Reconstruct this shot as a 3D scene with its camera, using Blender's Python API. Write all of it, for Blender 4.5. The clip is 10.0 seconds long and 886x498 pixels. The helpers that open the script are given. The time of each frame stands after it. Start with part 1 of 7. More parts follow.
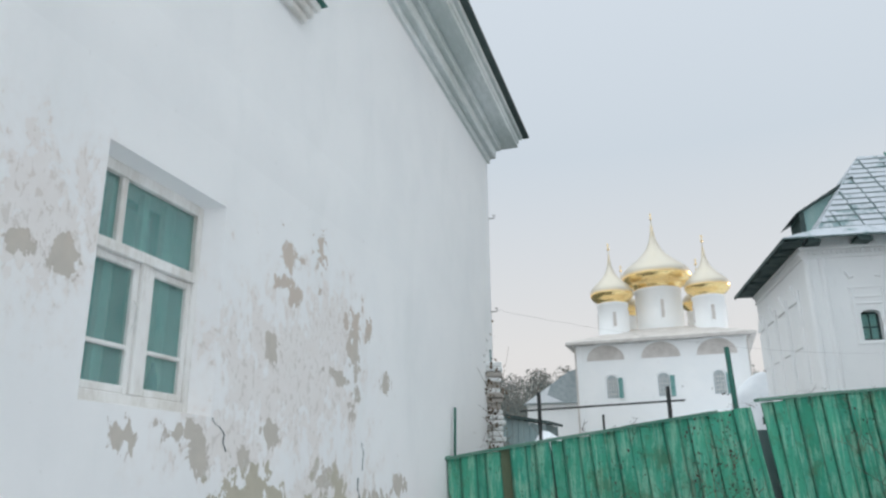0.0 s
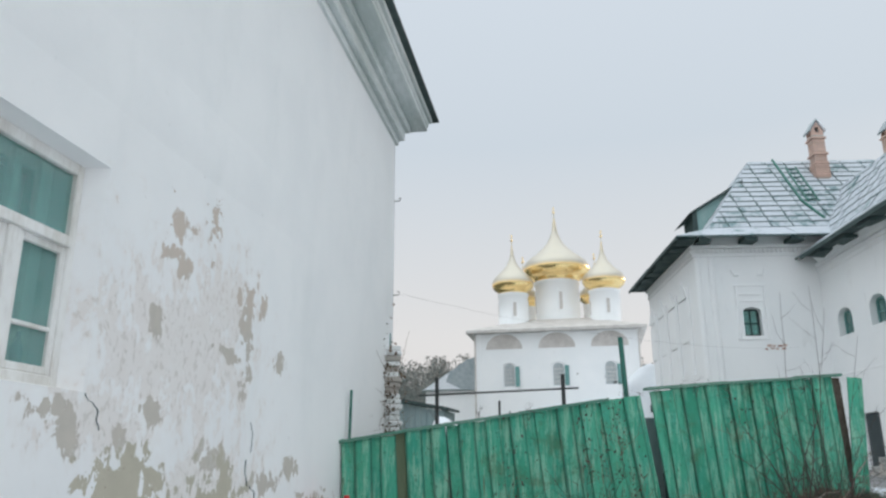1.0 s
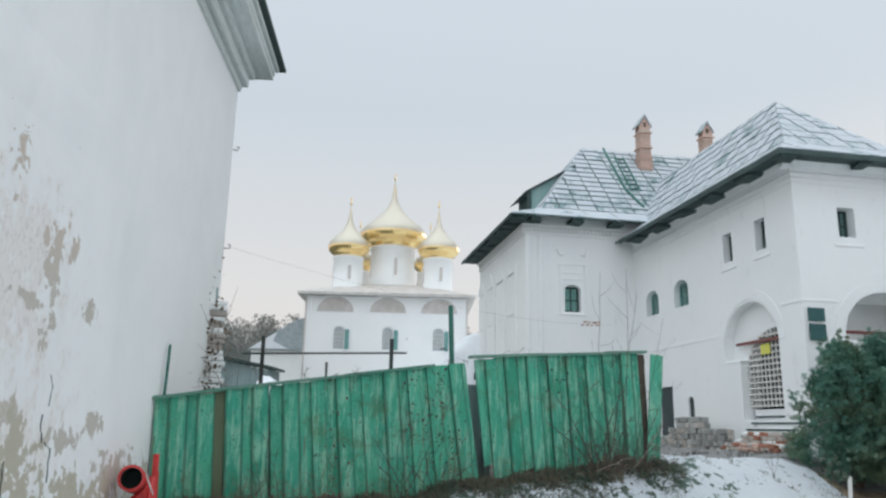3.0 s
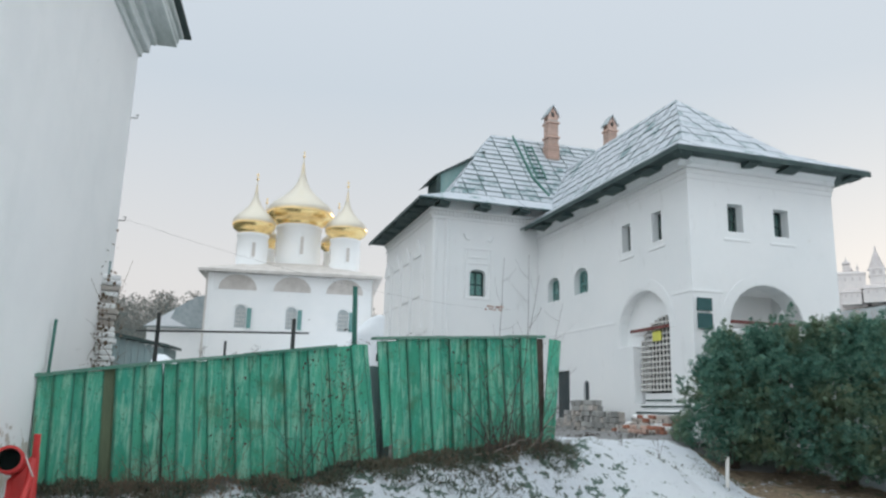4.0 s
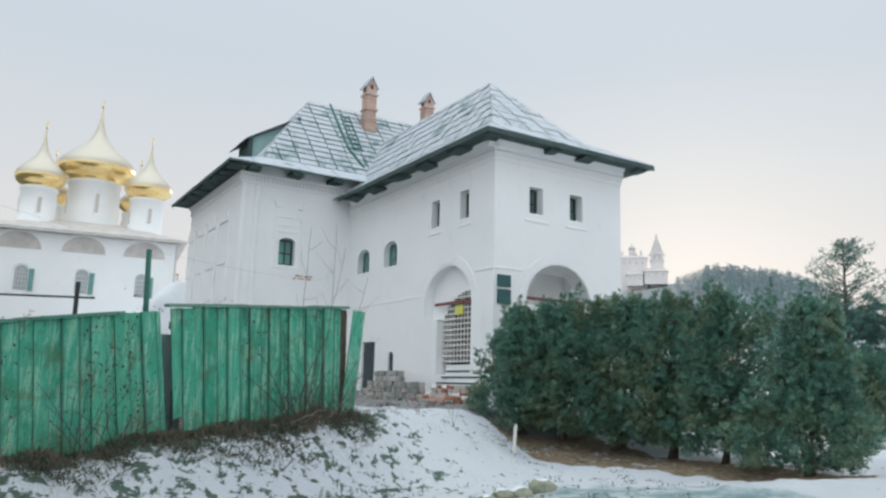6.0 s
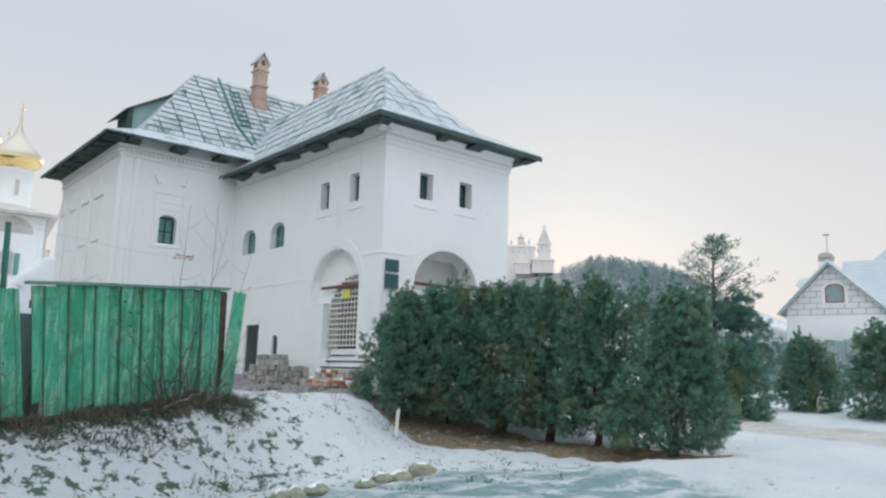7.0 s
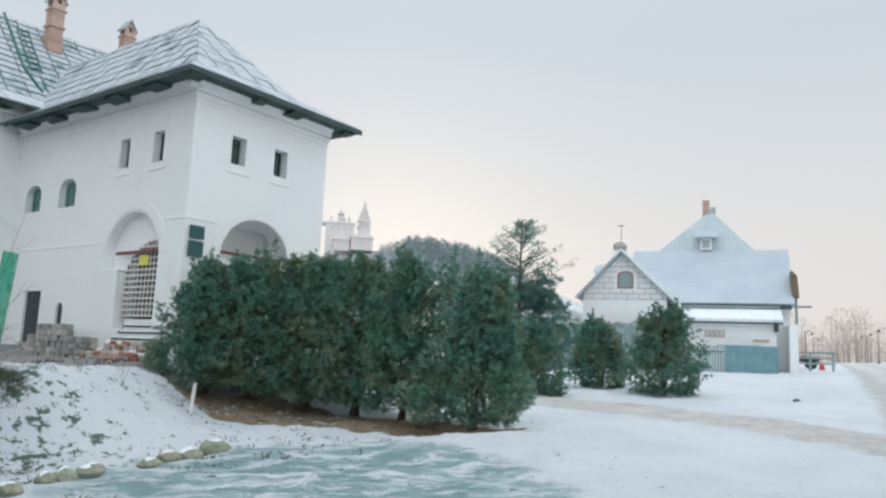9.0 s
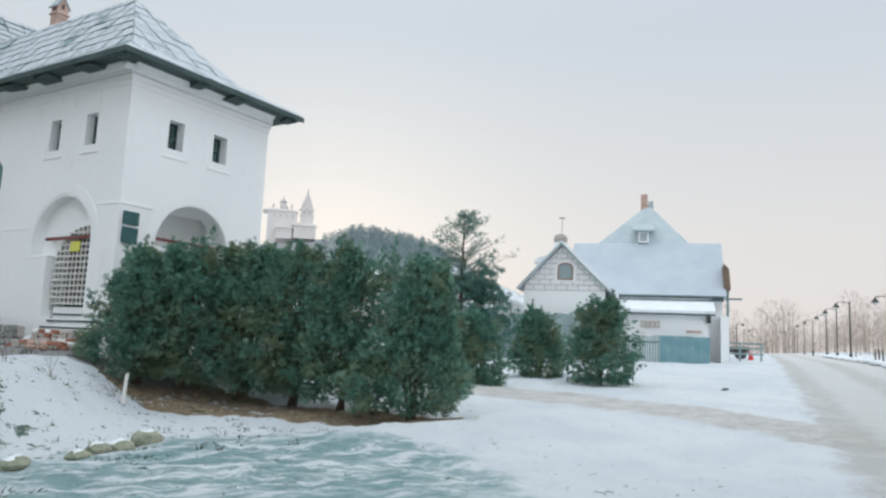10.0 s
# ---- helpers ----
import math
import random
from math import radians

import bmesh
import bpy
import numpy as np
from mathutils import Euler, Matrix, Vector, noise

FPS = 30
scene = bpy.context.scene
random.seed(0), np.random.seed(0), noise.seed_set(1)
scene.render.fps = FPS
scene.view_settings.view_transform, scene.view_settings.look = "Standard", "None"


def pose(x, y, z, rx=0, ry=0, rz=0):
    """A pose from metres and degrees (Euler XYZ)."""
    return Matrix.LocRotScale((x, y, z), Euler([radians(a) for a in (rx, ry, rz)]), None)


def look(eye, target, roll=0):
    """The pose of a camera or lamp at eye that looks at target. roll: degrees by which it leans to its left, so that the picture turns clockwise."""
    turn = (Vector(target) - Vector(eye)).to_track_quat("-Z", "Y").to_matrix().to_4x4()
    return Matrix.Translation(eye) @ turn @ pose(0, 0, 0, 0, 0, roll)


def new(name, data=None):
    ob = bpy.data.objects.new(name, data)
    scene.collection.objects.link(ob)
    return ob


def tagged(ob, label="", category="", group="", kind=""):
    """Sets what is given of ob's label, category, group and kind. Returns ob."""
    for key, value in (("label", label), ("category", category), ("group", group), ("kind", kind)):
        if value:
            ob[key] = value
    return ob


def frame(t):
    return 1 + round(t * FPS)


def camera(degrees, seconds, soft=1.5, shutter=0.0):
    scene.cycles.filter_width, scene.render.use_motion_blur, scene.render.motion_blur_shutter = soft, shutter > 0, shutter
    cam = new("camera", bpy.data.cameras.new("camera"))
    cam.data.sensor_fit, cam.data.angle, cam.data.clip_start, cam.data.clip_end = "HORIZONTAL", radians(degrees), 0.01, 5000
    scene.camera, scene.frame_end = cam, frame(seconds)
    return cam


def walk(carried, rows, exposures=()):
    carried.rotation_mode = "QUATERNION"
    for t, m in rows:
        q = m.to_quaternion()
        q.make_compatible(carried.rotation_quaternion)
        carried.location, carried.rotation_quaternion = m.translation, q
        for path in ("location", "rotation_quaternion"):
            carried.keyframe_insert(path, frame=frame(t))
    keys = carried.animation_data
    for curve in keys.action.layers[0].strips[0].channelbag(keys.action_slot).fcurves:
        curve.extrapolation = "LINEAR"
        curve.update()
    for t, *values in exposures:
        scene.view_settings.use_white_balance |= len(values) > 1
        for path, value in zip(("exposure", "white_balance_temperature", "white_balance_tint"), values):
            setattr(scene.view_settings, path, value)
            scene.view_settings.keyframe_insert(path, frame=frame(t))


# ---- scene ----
cam = camera(60.9, 10.0, soft=2.4)
PATH = [
    (0, 0.000, -0.000, 1.600, 10.01, 17.08, -0.71),
    (0.5, -0.003, 0.088, 1.581, 6.26, 16.62, -0.74),
    (1, 0.003, 0.154, 1.583, 2.54, 15.99, -0.28),
    (1.5, 0.002, 0.222, 1.591, -0.64, 15.35, 0.18),
    (2, 0.004, 0.267, 1.589, -3.83, 14.66, 0.60),
    (2.5, -0.003, 0.271, 1.589, -6.83, 14.01, 0.89),
    (4, 0.027, 0.274, 1.589, -17.36, 12.16, 1.51),
    (4.5, 0.060, 0.315, 1.604, -20.79, 11.69, 1.59),
    (5, 0.116, 0.368, 1.605, -24.48, 11.23, 1.57),
    (6.5, 0.165, 0.229, 1.590, -35.70, 9.90, 1.54),
    (7, 0.239, 0.259, 1.591, -40.04, 9.45, 1.71),
    (7.5, 0.308, 0.264, 1.583, -43.89, 9.07, 1.79),
    (8, 0.376, 0.275, 1.578, -47.78, 8.73, 2.07),
    (8.5, 0.451, 0.304, 1.577, -51.02, 8.45, 2.31),
    (9, 0.519, 0.336, 1.563, -53.91, 8.20, 2.42),
    (9.5, 0.549, 0.321, 1.605, -56.16, 7.89, 2.67),
    (10, 0.525, 0.275, 1.572, -58.25, 7.61, 2.55),
]
# seconds, eye, heading, tilt and lean
walk(cam, [(t, pose(x, y, z, 90 + tilt, 0, turn) @ pose(0, 0, 0, 0, 0, lean)) for t, x, y, z, turn, tilt, lean in PATH])

# ---- light ----
SUN_HEADING, SUN_HEIGHT = 50.0, 9.5
world = bpy.data.worlds.new("world")
scene.world = world
world.use_nodes = True
wn, wl = world.node_tree.nodes, world.node_tree.links
sky = wn.new("ShaderNodeTexSky")
sky.sky_type, sky.sun_disc = "NISHITA", False
sky.sun_elevation, sky.sun_rotation = radians(SUN_HEIGHT), radians(SUN_HEADING)
sky.air_density, sky.dust_density, sky.ozone_density = 1.0, 2.5, 1.0
hue = wn.new("ShaderNodeHueSaturation")
hue.inputs["Saturation"].default_value = 0.75
scale = wn.new("ShaderNodeMix")
scale.data_type, scale.blend_type = "RGBA", "MULTIPLY"
scale.inputs[0].default_value = 1.0
scale.inputs[7].default_value = (0.0032, 0.0032, 0.0032, 1)
# high thin cloud: pale and warm at the horizon, blue-grey above, brightest overhead
way = wn.new("ShaderNodeTexCoord")
cut = wn.new("ShaderNodeSeparateXYZ")
cloud = wn.new("ShaderNodeValToRGB")
stops = cloud.color_ramp
stops.elements[0].position, stops.elements[0].color = 0.0, (0.73, 0.68, 0.66, 1)
stops.elements[1].position, stops.elements[1].color = 1.0, (1.5, 1.63, 1.7, 1)
for at, col in ((0.16, (0.695, 0.69, 0.69, 1)), (0.4, (0.56, 0.625, 0.69, 1)), (0.58, (0.60, 0.665, 0.735, 1)), (0.8, (1.27, 1.39, 1.46, 1))):
    stops.elements.new(at).color = col
gain = wn.new("ShaderNodeMix")
gain.data_type, gain.blend_type = "RGBA", "MULTIPLY"
gain.inputs[0].default_value = 1.0
gain.inputs[7].default_value = (1.0, 1.0, 1.0, 1)
veil = wn.new("ShaderNodeMix")
veil.data_type, veil.blend_type = "RGBA", "ADD"
veil.inputs[0].default_value = 1.0
wl.new(way.outputs["Generated"], cut.inputs[0])
wl.new(cut.outputs[2], cloud.inputs[0])
# the veil of cloud is brighter on the side that faces the low sun
side = wn.new("ShaderNodeVectorMath")
side.operation = "DOT_PRODUCT"
side.inputs[1].default_value = (-math.sin(radians(SUN_HEADING)), -math.cos(radians(SUN_HEADING)), 0)
wl.new(way.outputs["Generated"], side.inputs[0])
face = wn.new("ShaderNodeMapRange")
face.inputs[1].default_value, face.inputs[2].default_value, face.inputs[3].default_value, face.inputs[4].default_value = 0.15, 1.0, 1.0, 1.52
wl.new(side.outputs["Value"], face.inputs[0])
wl.new(face.outputs[0], gain.inputs[7])
wl.new(cloud.outputs[0], gain.inputs[6])
wl.new(gain.outputs[2], veil.inputs[7])
wl.new(sky.outputs[0], hue.inputs["Color"])
wl.new(hue.outputs[0], scale.inputs[6])
wl.new(scale.outputs[2], veil.inputs[6])
wl.new(veil.outputs[2], wn["Background"].inputs["Color"])
wn["Background"].inputs["Strength"].default_value = 1.0

sun_data = bpy.data.lights.new("sun", "SUN")
sun_data.energy, sun_data.angle, sun_data.color = 0.8, radians(6), (1.0, 0.78, 0.58)
sun = new("sun", sun_data)
hs = radians(SUN_HEADING)
sun_way = Vector((math.sin(hs) * math.cos(radians(SUN_HEIGHT)), math.cos(hs) * math.cos(radians(SUN_HEIGHT)), math.sin(radians(SUN_HEIGHT))))
sun.matrix_world = look((0, 0, 60), Vector((0, 0, 60)) - sun_way)
scene.view_settings.exposure = 0.09


# ---- materials ----
class Nodes:
    """Short hand for a material's nodes."""

    def __init__(self, name):
        self.m = bpy.data.materials.new(name)
        self.m.use_nodes = True
        self.t = self.m.node_tree
        self.b = self.t.nodes["Principled BSDF"]

    def put(self, node, where, value):
        if isinstance(value, bpy.types.NodeSocket):
            self.t.links.new(value, node.inputs[where])
        else:
            node.inputs[where].default_value = value

    def node(self, kind, **values):
        return self.t.nodes.new("ShaderNode" + kind)

    def coords(self, scale=(1, 1, 1), space="Object"):
        tc, mp = self.node("TexCoord"), self.node("Mapping")
        self.t.links.new(tc.outputs[space], mp.inputs["Vector"])
        mp.inputs["Scale"].default_value = scale
        return mp.outputs[0]

    def place(self):
        return self.node("NewGeometry").outputs["Position"]

    def noise(self, vec, scale, detail=5, rough=0.6, out="Fac", warp=0.0):
        n = self.node("TexNoise")
        self.put(n, "Vector", vec)
        self.put(n, "Scale", scale)
        self.put(n, "Detail", detail)
        self.put(n, "Roughness", rough)
        self.put(n, "Distortion", warp)
        return n.outputs[0 if out == "Fac" else 1]

    def math(self, op, a, b=0.0, c=0.0, clamp=False):
        n = self.node("Math")
        n.operation, n.use_clamp = op, clamp
        for i, v in enumerate((a, b, c)):
            self.put(n, i, v)
        return n.outputs[0]

    def ramp(self, fac, lo, hi):
        n = self.node("MapRange")
        n.interpolation_type = "SMOOTHSTEP"
        self.put(n, 0, fac)
        self.put(n, 1, lo)
        self.put(n, 2, hi)
        return n.outputs[0]

    def mix(self, fac, a, b, kind="MIX"):
        n = self.node("Mix")
        n.data_type, n.blend_type = "RGBA", kind
        self.put(n, 0, fac)
        for i, v in ((6, a), (7, b)):
            self.put(n, i, (*v, 1) if isinstance(v, tuple) and len(v) == 3 else v)
        return n.outputs[2]

    def split(self, vec):
        n = self.node("SeparateXYZ")
        self.put(n, 0, vec)
        return n.outputs

    def random(self):
        return self.node("ObjectInfo").outputs["Random"]

    def bump(self, height, strength=0.3, distance=0.02):
        n = self.node("Bump")
        self.put(n, "Height", height)
        self.put(n, "Strength", strength)
        self.put(n, "Distance", distance)
        self.t.links.new(n.outputs[0], self.b.inputs["Normal"])

    def done(self, color, rough=0.8, metal=0.0):
        self.put(self.b, "Base Color", (*color, 1) if isinstance(color, tuple) and len(color) == 3 else color)
        self.put(self.b, "Roughness", rough)
        self.put(self.b, "Metallic", metal)
        return self.m


def plain(name, color, second, rough=0.8, scale=3.0, grain=25.0, metal=0.0, relief=0.2, stretch=(1, 1, 1), vary=0.0):
    """A surface of two tones mixed by large blotches and fine grain."""
    n = Nodes(name)
    v = n.coords(stretch)
    big, fine = n.noise(v, scale, 4), n.noise(v, grain, 6, 0.7)
    f = n.math("ADD", n.math("MULTIPLY", big, 0.65), n.math("MULTIPLY", fine, 0.35))
    col = n.mix(n.ramp(f, 0.35, 0.65), color, second)
    if vary:
        col = n.mix(n.math("MULTIPLY", n.random(), vary), col, tuple(c * 0.45 for c in color))
    n.bump(fine, relief, 0.01)
    return n.done(col, rough, metal)


def flaking_wall():
    """Whitewash that has flaked off in patches, to grey plaster above and ochre render near the ground."""
    n = Nodes("flaking_whitewash")
    v = n.coords()
    s, d, z = n.split(v)
    edge = n.math("SUBTRACT", n.noise(n.coords((1, 1, 0.8)), 4.2, 9, 0.62, warp=0.5), 0.5)
    small = n.noise(n.coords((1, 1, 0.7)), 15, 7, 0.62)

    def patches(rows):
        """Ragged patches: along the wall, height, half width, half height."""
        spread = None
        for cs, cz, rs, rz in rows:
            a = n.math("DIVIDE", n.math("SUBTRACT", s, cs), rs)
            b = n.math("DIVIDE", n.math("SUBTRACT", z, cz), rz)
            g = n.math("SUBTRACT", 1.0, n.math("SQRT", n.math("ADD", n.math("MULTIPLY", a, a), n.math("MULTIPLY", b, b))))
            spread = g if spread is None else n.math("MAXIMUM", spread, g)
        spread = n.math("MAXIMUM", spread, -1.5)
        f = n.math("ADD", spread, n.math("MULTIPLY", edge, 4.4))
        return n.math("ADD", f, n.math("MULTIPLY", n.math("SUBTRACT", small, 0.5), 2.6))

    fp = patches(((-7.12, 3.29, 0.17, 0.12), (-6.56, 3.47, 0.13, 0.17), (-7.2, 3.06, 0.14, 0.08), (-6.98, 3.0, 0.13, 0.09), (-6.57, 3.13, 0.06, 0.06), (-7.25, 3.5, 0.05, 0.05),
                  (-7.3, 2.52, 0.12, 0.16), (-5.82, 2.78, 0.15, 0.42), (-6.05, 2.45, 0.3, 0.07), (-5.71, 2.38, 0.12, 0.08), (-5.45, 2.97, 0.11, 0.14), (-4.99, 2.51, 0.13, 0.13),
                  (-9.35, 2.65, 0.13, 0.13), (-9.63, 2.65, 0.12, 0.06), (-8.82, 1.85, 0.17, 0.08), (-8.32, 1.88, 0.2, 0.07), (-8.15, 1.75, 0.12, 0.14), (-7.3, 1.93, 0.17, 0.09),
                  (-7.61, 1.75, 0.08, 0.1), (-6.27, 1.62, 0.3, 0.12), (-5.25, 1.42, 0.4, 0.12), (-4.62, 1.56, 0.24, 0.1), (-3.9, 1.1, 0.7, 0.2), (-3.0, 0.9, 0.6, 0.22)))
    fo = patches(((-7.46, 1.38, 0.5, 0.3), (-6.1, 1.3, 0.5, 0.3), (-6.8, 0.8, 1.6, 0.42), (-4.9, 0.75, 1.2, 0.4), (-9.0, 0.9, 0.9, 0.3)))
    fc = patches(((-6.9, 2.4, 1.15, 0.55), (-7.8, 1.85, 0.55, 0.22), (-6.3, 2.85, 0.6, 0.4), (-9.5, 2.8, 0.45, 0.4), (-6.2, 1.4, 1.0, 0.35)))
    cream = n.math("MULTIPLY", n.math("MAXIMUM", n.ramp(fc, 0.0, 0.22), n.math("MULTIPLY", n.ramp(fc, -0.8, 0.5), 0.5)), 0.85)
    flakes = n.math("MULTIPLY", n.ramp(n.noise(n.coords((1, 1, 0.6)), 22, 8, 0.66, warp=0.6), 0.555, 0.575), n.ramp(fc, -0.25, 0.45))
    peeled = n.math("MAXIMUM", n.ramp(fp, 0.2, 0.24), n.math("MULTIPLY", flakes, 0.42))
    deep = n.ramp(fo, 0.15, 0.2)
    rim = n.math("MULTIPLY", n.ramp(fo, 0.02, 0.14), n.math("SUBTRACT", 1.0, deep))
    fine, blot = n.noise(v, 60, 6, 0.7), n.noise(v, 0.9, 5, 0.6)
    white = n.mix(n.ramp(blot, 0.35, 0.7), (0.93, 0.925, 0.92), (0.89, 0.89, 0.89))
    white = n.mix(n.math("MULTIPLY", n.ramp(n.noise(n.coords((1, 1, 0.4)), 1.3, 7, 0.65), 0.5, 0.72), 0.2), white, (0.72, 0.745, 0.74))
    white = n.mix(n.math("MULTIPLY", n.ramp(small, 0.66, 0.74), 0.35), white, (0.62, 0.63, 0.6))
    wash = n.mix(n.noise(v, 7), (0.80, 0.735, 0.69), (0.89, 0.86, 0.84))
    grey = n.mix(n.noise(v, 9), (0.50, 0.47, 0.42), (0.66, 0.60, 0.53))
    grey = n.mix(n.math("MULTIPLY", n.ramp(n.math("ADD", z, edge), 2.6, 3.1), 0.6), grey, (0.66, 0.55, 0.47))
    ochre = n.mix(n.noise(v, 6, 7), (0.46, 0.43, 0.34), (0.60, 0.55, 0.45))
    ochre = n.mix(n.ramp(n.noise(v, 24, 5), 0.63, 0.68), ochre, (0.30, 0.22, 0.16))
    col = n.mix(cream, white, wash)
    col = n.mix(peeled, col, grey)
    col = n.mix(n.math("MULTIPLY", rim, 0.35), col, (0.88, 0.9, 0.9))
    col = n.mix(deep, col, ochre)
    # damp close to the ground
    damp = n.math("MULTIPLY", n.ramp(n.math("ADD", z, n.math("MULTIPLY", edge, 1.4)), 1.15, 0.4), 0.5)
    col = n.mix(damp, col, (0.36, 0.37, 0.33))
    # thin brown edges round the flakes, and small chips all over
    lip = n.math("MULTIPLY", n.ramp(fp, 0.1, 0.2), n.math("SUBTRACT", 1.0, n.ramp(fp, 0.22, 0.34)))
    col = n.mix(n.math("MULTIPLY", lip, 0.3), col, (0.45, 0.38, 0.32))
    chips = n.ramp(n.noise(n.coords((1, 1, 0.45)), 5.5, 9, 0.7, warp=1.2), 0.695, 0.705)
    col = n.mix(n.math("MULTIPLY", chips, 0.7), col, (0.50, 0.46, 0.41))
    h = n.math("SUBTRACT", n.math("ADD", n.math("MULTIPLY", fine, 0.12), n.math("MULTIPLY", n.noise(v, 2.2, 4), 0.6)), n.math("ADD", n.math("MULTIPLY", peeled, 0.35), n.math("MULTIPLY", deep, 0.9)))
    n.bump(h, 0.5, 0.02)
    return n.done(col, 0.92)


def whitewash(name, wear=0.35, dirt=0.28):
    """Old limewash with streaks, hairline wear and a few bare spots."""
    n = Nodes(name)
    v = n.coords()
    big, mid, fine = n.noise(v, 0.5, 5), n.noise(n.coords((1, 1, 0.35)), 3.0, 7, 0.7), n.noise(v, 35, 5, 0.7)
    col = n.mix(n.ramp(big, 0.3, 0.7), (0.90, 0.91, 0.91), (0.86, 0.88, 0.885))
    col = n.mix(n.math("MULTIPLY", n.ramp(mid, 0.58, 0.75), dirt), col, (0.55, 0.55, 0.53))
    col = n.mix(n.math("MULTIPLY", n.ramp(n.noise(v, 2.1, 8, 0.72), 0.66, 0.7), wear), col, (0.60, 0.55, 0.5))
    n.bump(n.math("ADD", n.math("MULTIPLY", fine, 0.3), n.noise(v, 1.6, 3)), 0.35, 0.03)
    return n.done(col, 0.9)


def snow_ground():
    """Old snow with bare grass and soil, an icy puddle, a trodden path and a road of packed snow."""
    n = Nodes("snowy_ground")
    p = n.place()
    x, y, z = n.split(p)
    wob = n.noise(p, 0.35, 5, 0.6)
    wob2 = n.noise(p, 1.6, 6, 0.68)
    fine = n.noise(p, 9, 6, 0.72)
    w = n.math("SUBTRACT", wob2, 0.5)

    def blob(cx, cy, rx, ry, turn=0.0):
        c, s_ = math.cos(radians(turn)), math.sin(radians(turn))
        dx, dy = n.math("SUBTRACT", x, cx), n.math("SUBTRACT", y, cy)
        a = n.math("DIVIDE", n.math("ADD", n.math("MULTIPLY", dx, c), n.math("MULTIPLY", dy, s_)), rx)
        b = n.math("DIVIDE", n.math("SUBTRACT", n.math("MULTIPLY", dy, c), n.math("MULTIPLY", dx, s_)), ry)
        r = n.math("SQRT", n.math("ADD", n.math("MULTIPLY", a, a), n.math("MULTIPLY", b, b)))
        return n.math("ADD", r, n.math("MULTIPLY", w, 0.55))

    snow = n.mix(n.ramp(wob, 0.35, 0.65), (0.73, 0.765, 0.80), (0.645, 0.69, 0.745))
    # grass that shows through beside the fence
    near_fence = n.math("SUBTRACT", y, n.math("ADD", n.math("MULTIPLY", x, 0.2546), 10.02))
    zone = n.math("MULTIPLY", n.ramp(near_fence, -3.2, -0.2), n.ramp(x, 7.2, 5.6))
    thin = n.math("ADD", n.math("MULTIPLY", zone, 0.075), n.math("MULTIPLY", n.ramp(x, 11.5, 8.0), 0.034))
    bare = n.ramp(n.math("ADD", n.math("ADD", n.math("MULTIPLY", n.noise(p, 4.2, 7, 0.66), 0.62), n.math("MULTIPLY", fine, 0.38)), thin), 0.612, 0.64)
    grass = n.mix(fine, (0.05, 0.10, 0.085), (0.13, 0.19, 0.15))
    soil = n.mix(fine, (0.05, 0.045, 0.04), (0.12, 0.10, 0.085))
    bank = n.ramp(n.math("ADD", near_fence, n.math("MULTIPLY", w, 1.3)), -0.5, -0.25)
    behind = n.math("MULTIPLY", bank, n.ramp(x, 5.9, 5.5))
    col = n.mix(bare, snow, n.mix(n.ramp(wob, 0.5, 0.7), grass, soil))
    col = n.mix(behind, col, n.mix(n.ramp(fine, 0.45, 0.62), soil, grass))
    # bed of needles under the hedge
    bed = n.ramp(n.math("MINIMUM", blob(10.7, 11.9, 1.15, 4.2, 14), blob(11.35, 7.9, 0.98, 1.4, 0)), 1.0, 0.93)
    needles = n.mix(n.ramp(fine, 0.4, 0.65), (0.19, 0.14, 0.095), (0.36, 0.275, 0.185))
    needles = n.mix(n.ramp(n.noise(p, 3.0, 5), 0.56, 0.66), needles, (0.085, 0.105, 0.05))
    needles = n.mix(n.ramp(n.math("ADD", n.math("MULTIPLY", wob2, 0.6), n.math("MULTIPLY", fine, 0.4)), 0.56, 0.60), needles, snow)
    col = n.mix(bed, col, needles)
    # frozen puddle with grey-blue ice
    ice = n.ramp(blob(6.8, 6.4, 2.95, 2.9, 0), 1.05, 0.85)
    flow = n.node("CombineXYZ")
    n.put(flow, 0, n.math("ADD", n.math("MULTIPLY", x, 0.75), n.math("MULTIPLY", y, -0.5)))
    n.put(flow, 1, n.math("ADD", n.math("MULTIPLY", x, 1.1), n.math("MULTIPLY", y, 1.35)))
    streak = n.noise(flow.outputs[0], 1.5, 10, 0.76, warp=0.5)
    ice = n.math("MULTIPLY", ice, n.ramp(streak, 0.40, 0.56))
    icy = n.mix(n.noise(p, 2.5, 6), (0.11, 0.25, 0.27), (0.34, 0.48, 0.50))
    col = n.mix(ice, col, icy)
    # trodden path across to the road and the road itself
    bend = n.math("ADD", 13.9, n.math("MULTIPLY", y, n.math("SUBTRACT", 0.75, n.math("MULTIPLY", y, 0.034))))
    line = n.math("ABSOLUTE", n.math("ADD", n.math("SUBTRACT", x, bend), n.math("MULTIPLY", w, 1.3)))
    path = n.math("MULTIPLY", n.math("MULTIPLY", n.ramp(line, 1.5, 1.0), n.ramp(y, 15.0, 12.5)), n.ramp(y, -1.0, 0.5))
    muddy = n.mix(n.ramp(streak, 0.35, 0.65), (0.44, 0.42, 0.40), (0.66, 0.64, 0.61))
    col = n.mix(n.math("MULTIPLY", path, 0.85), col, muddy)
    side = n.math("ADD", n.math("SUBTRACT", y, n.math("MULTIPLY", x, 0.157)), n.math("MULTIPLY", w, 1.2))
    road = n.math("MULTIPLY", n.ramp(side, -0.6, -1.1), n.ramp(side, -8.0, -7.4))
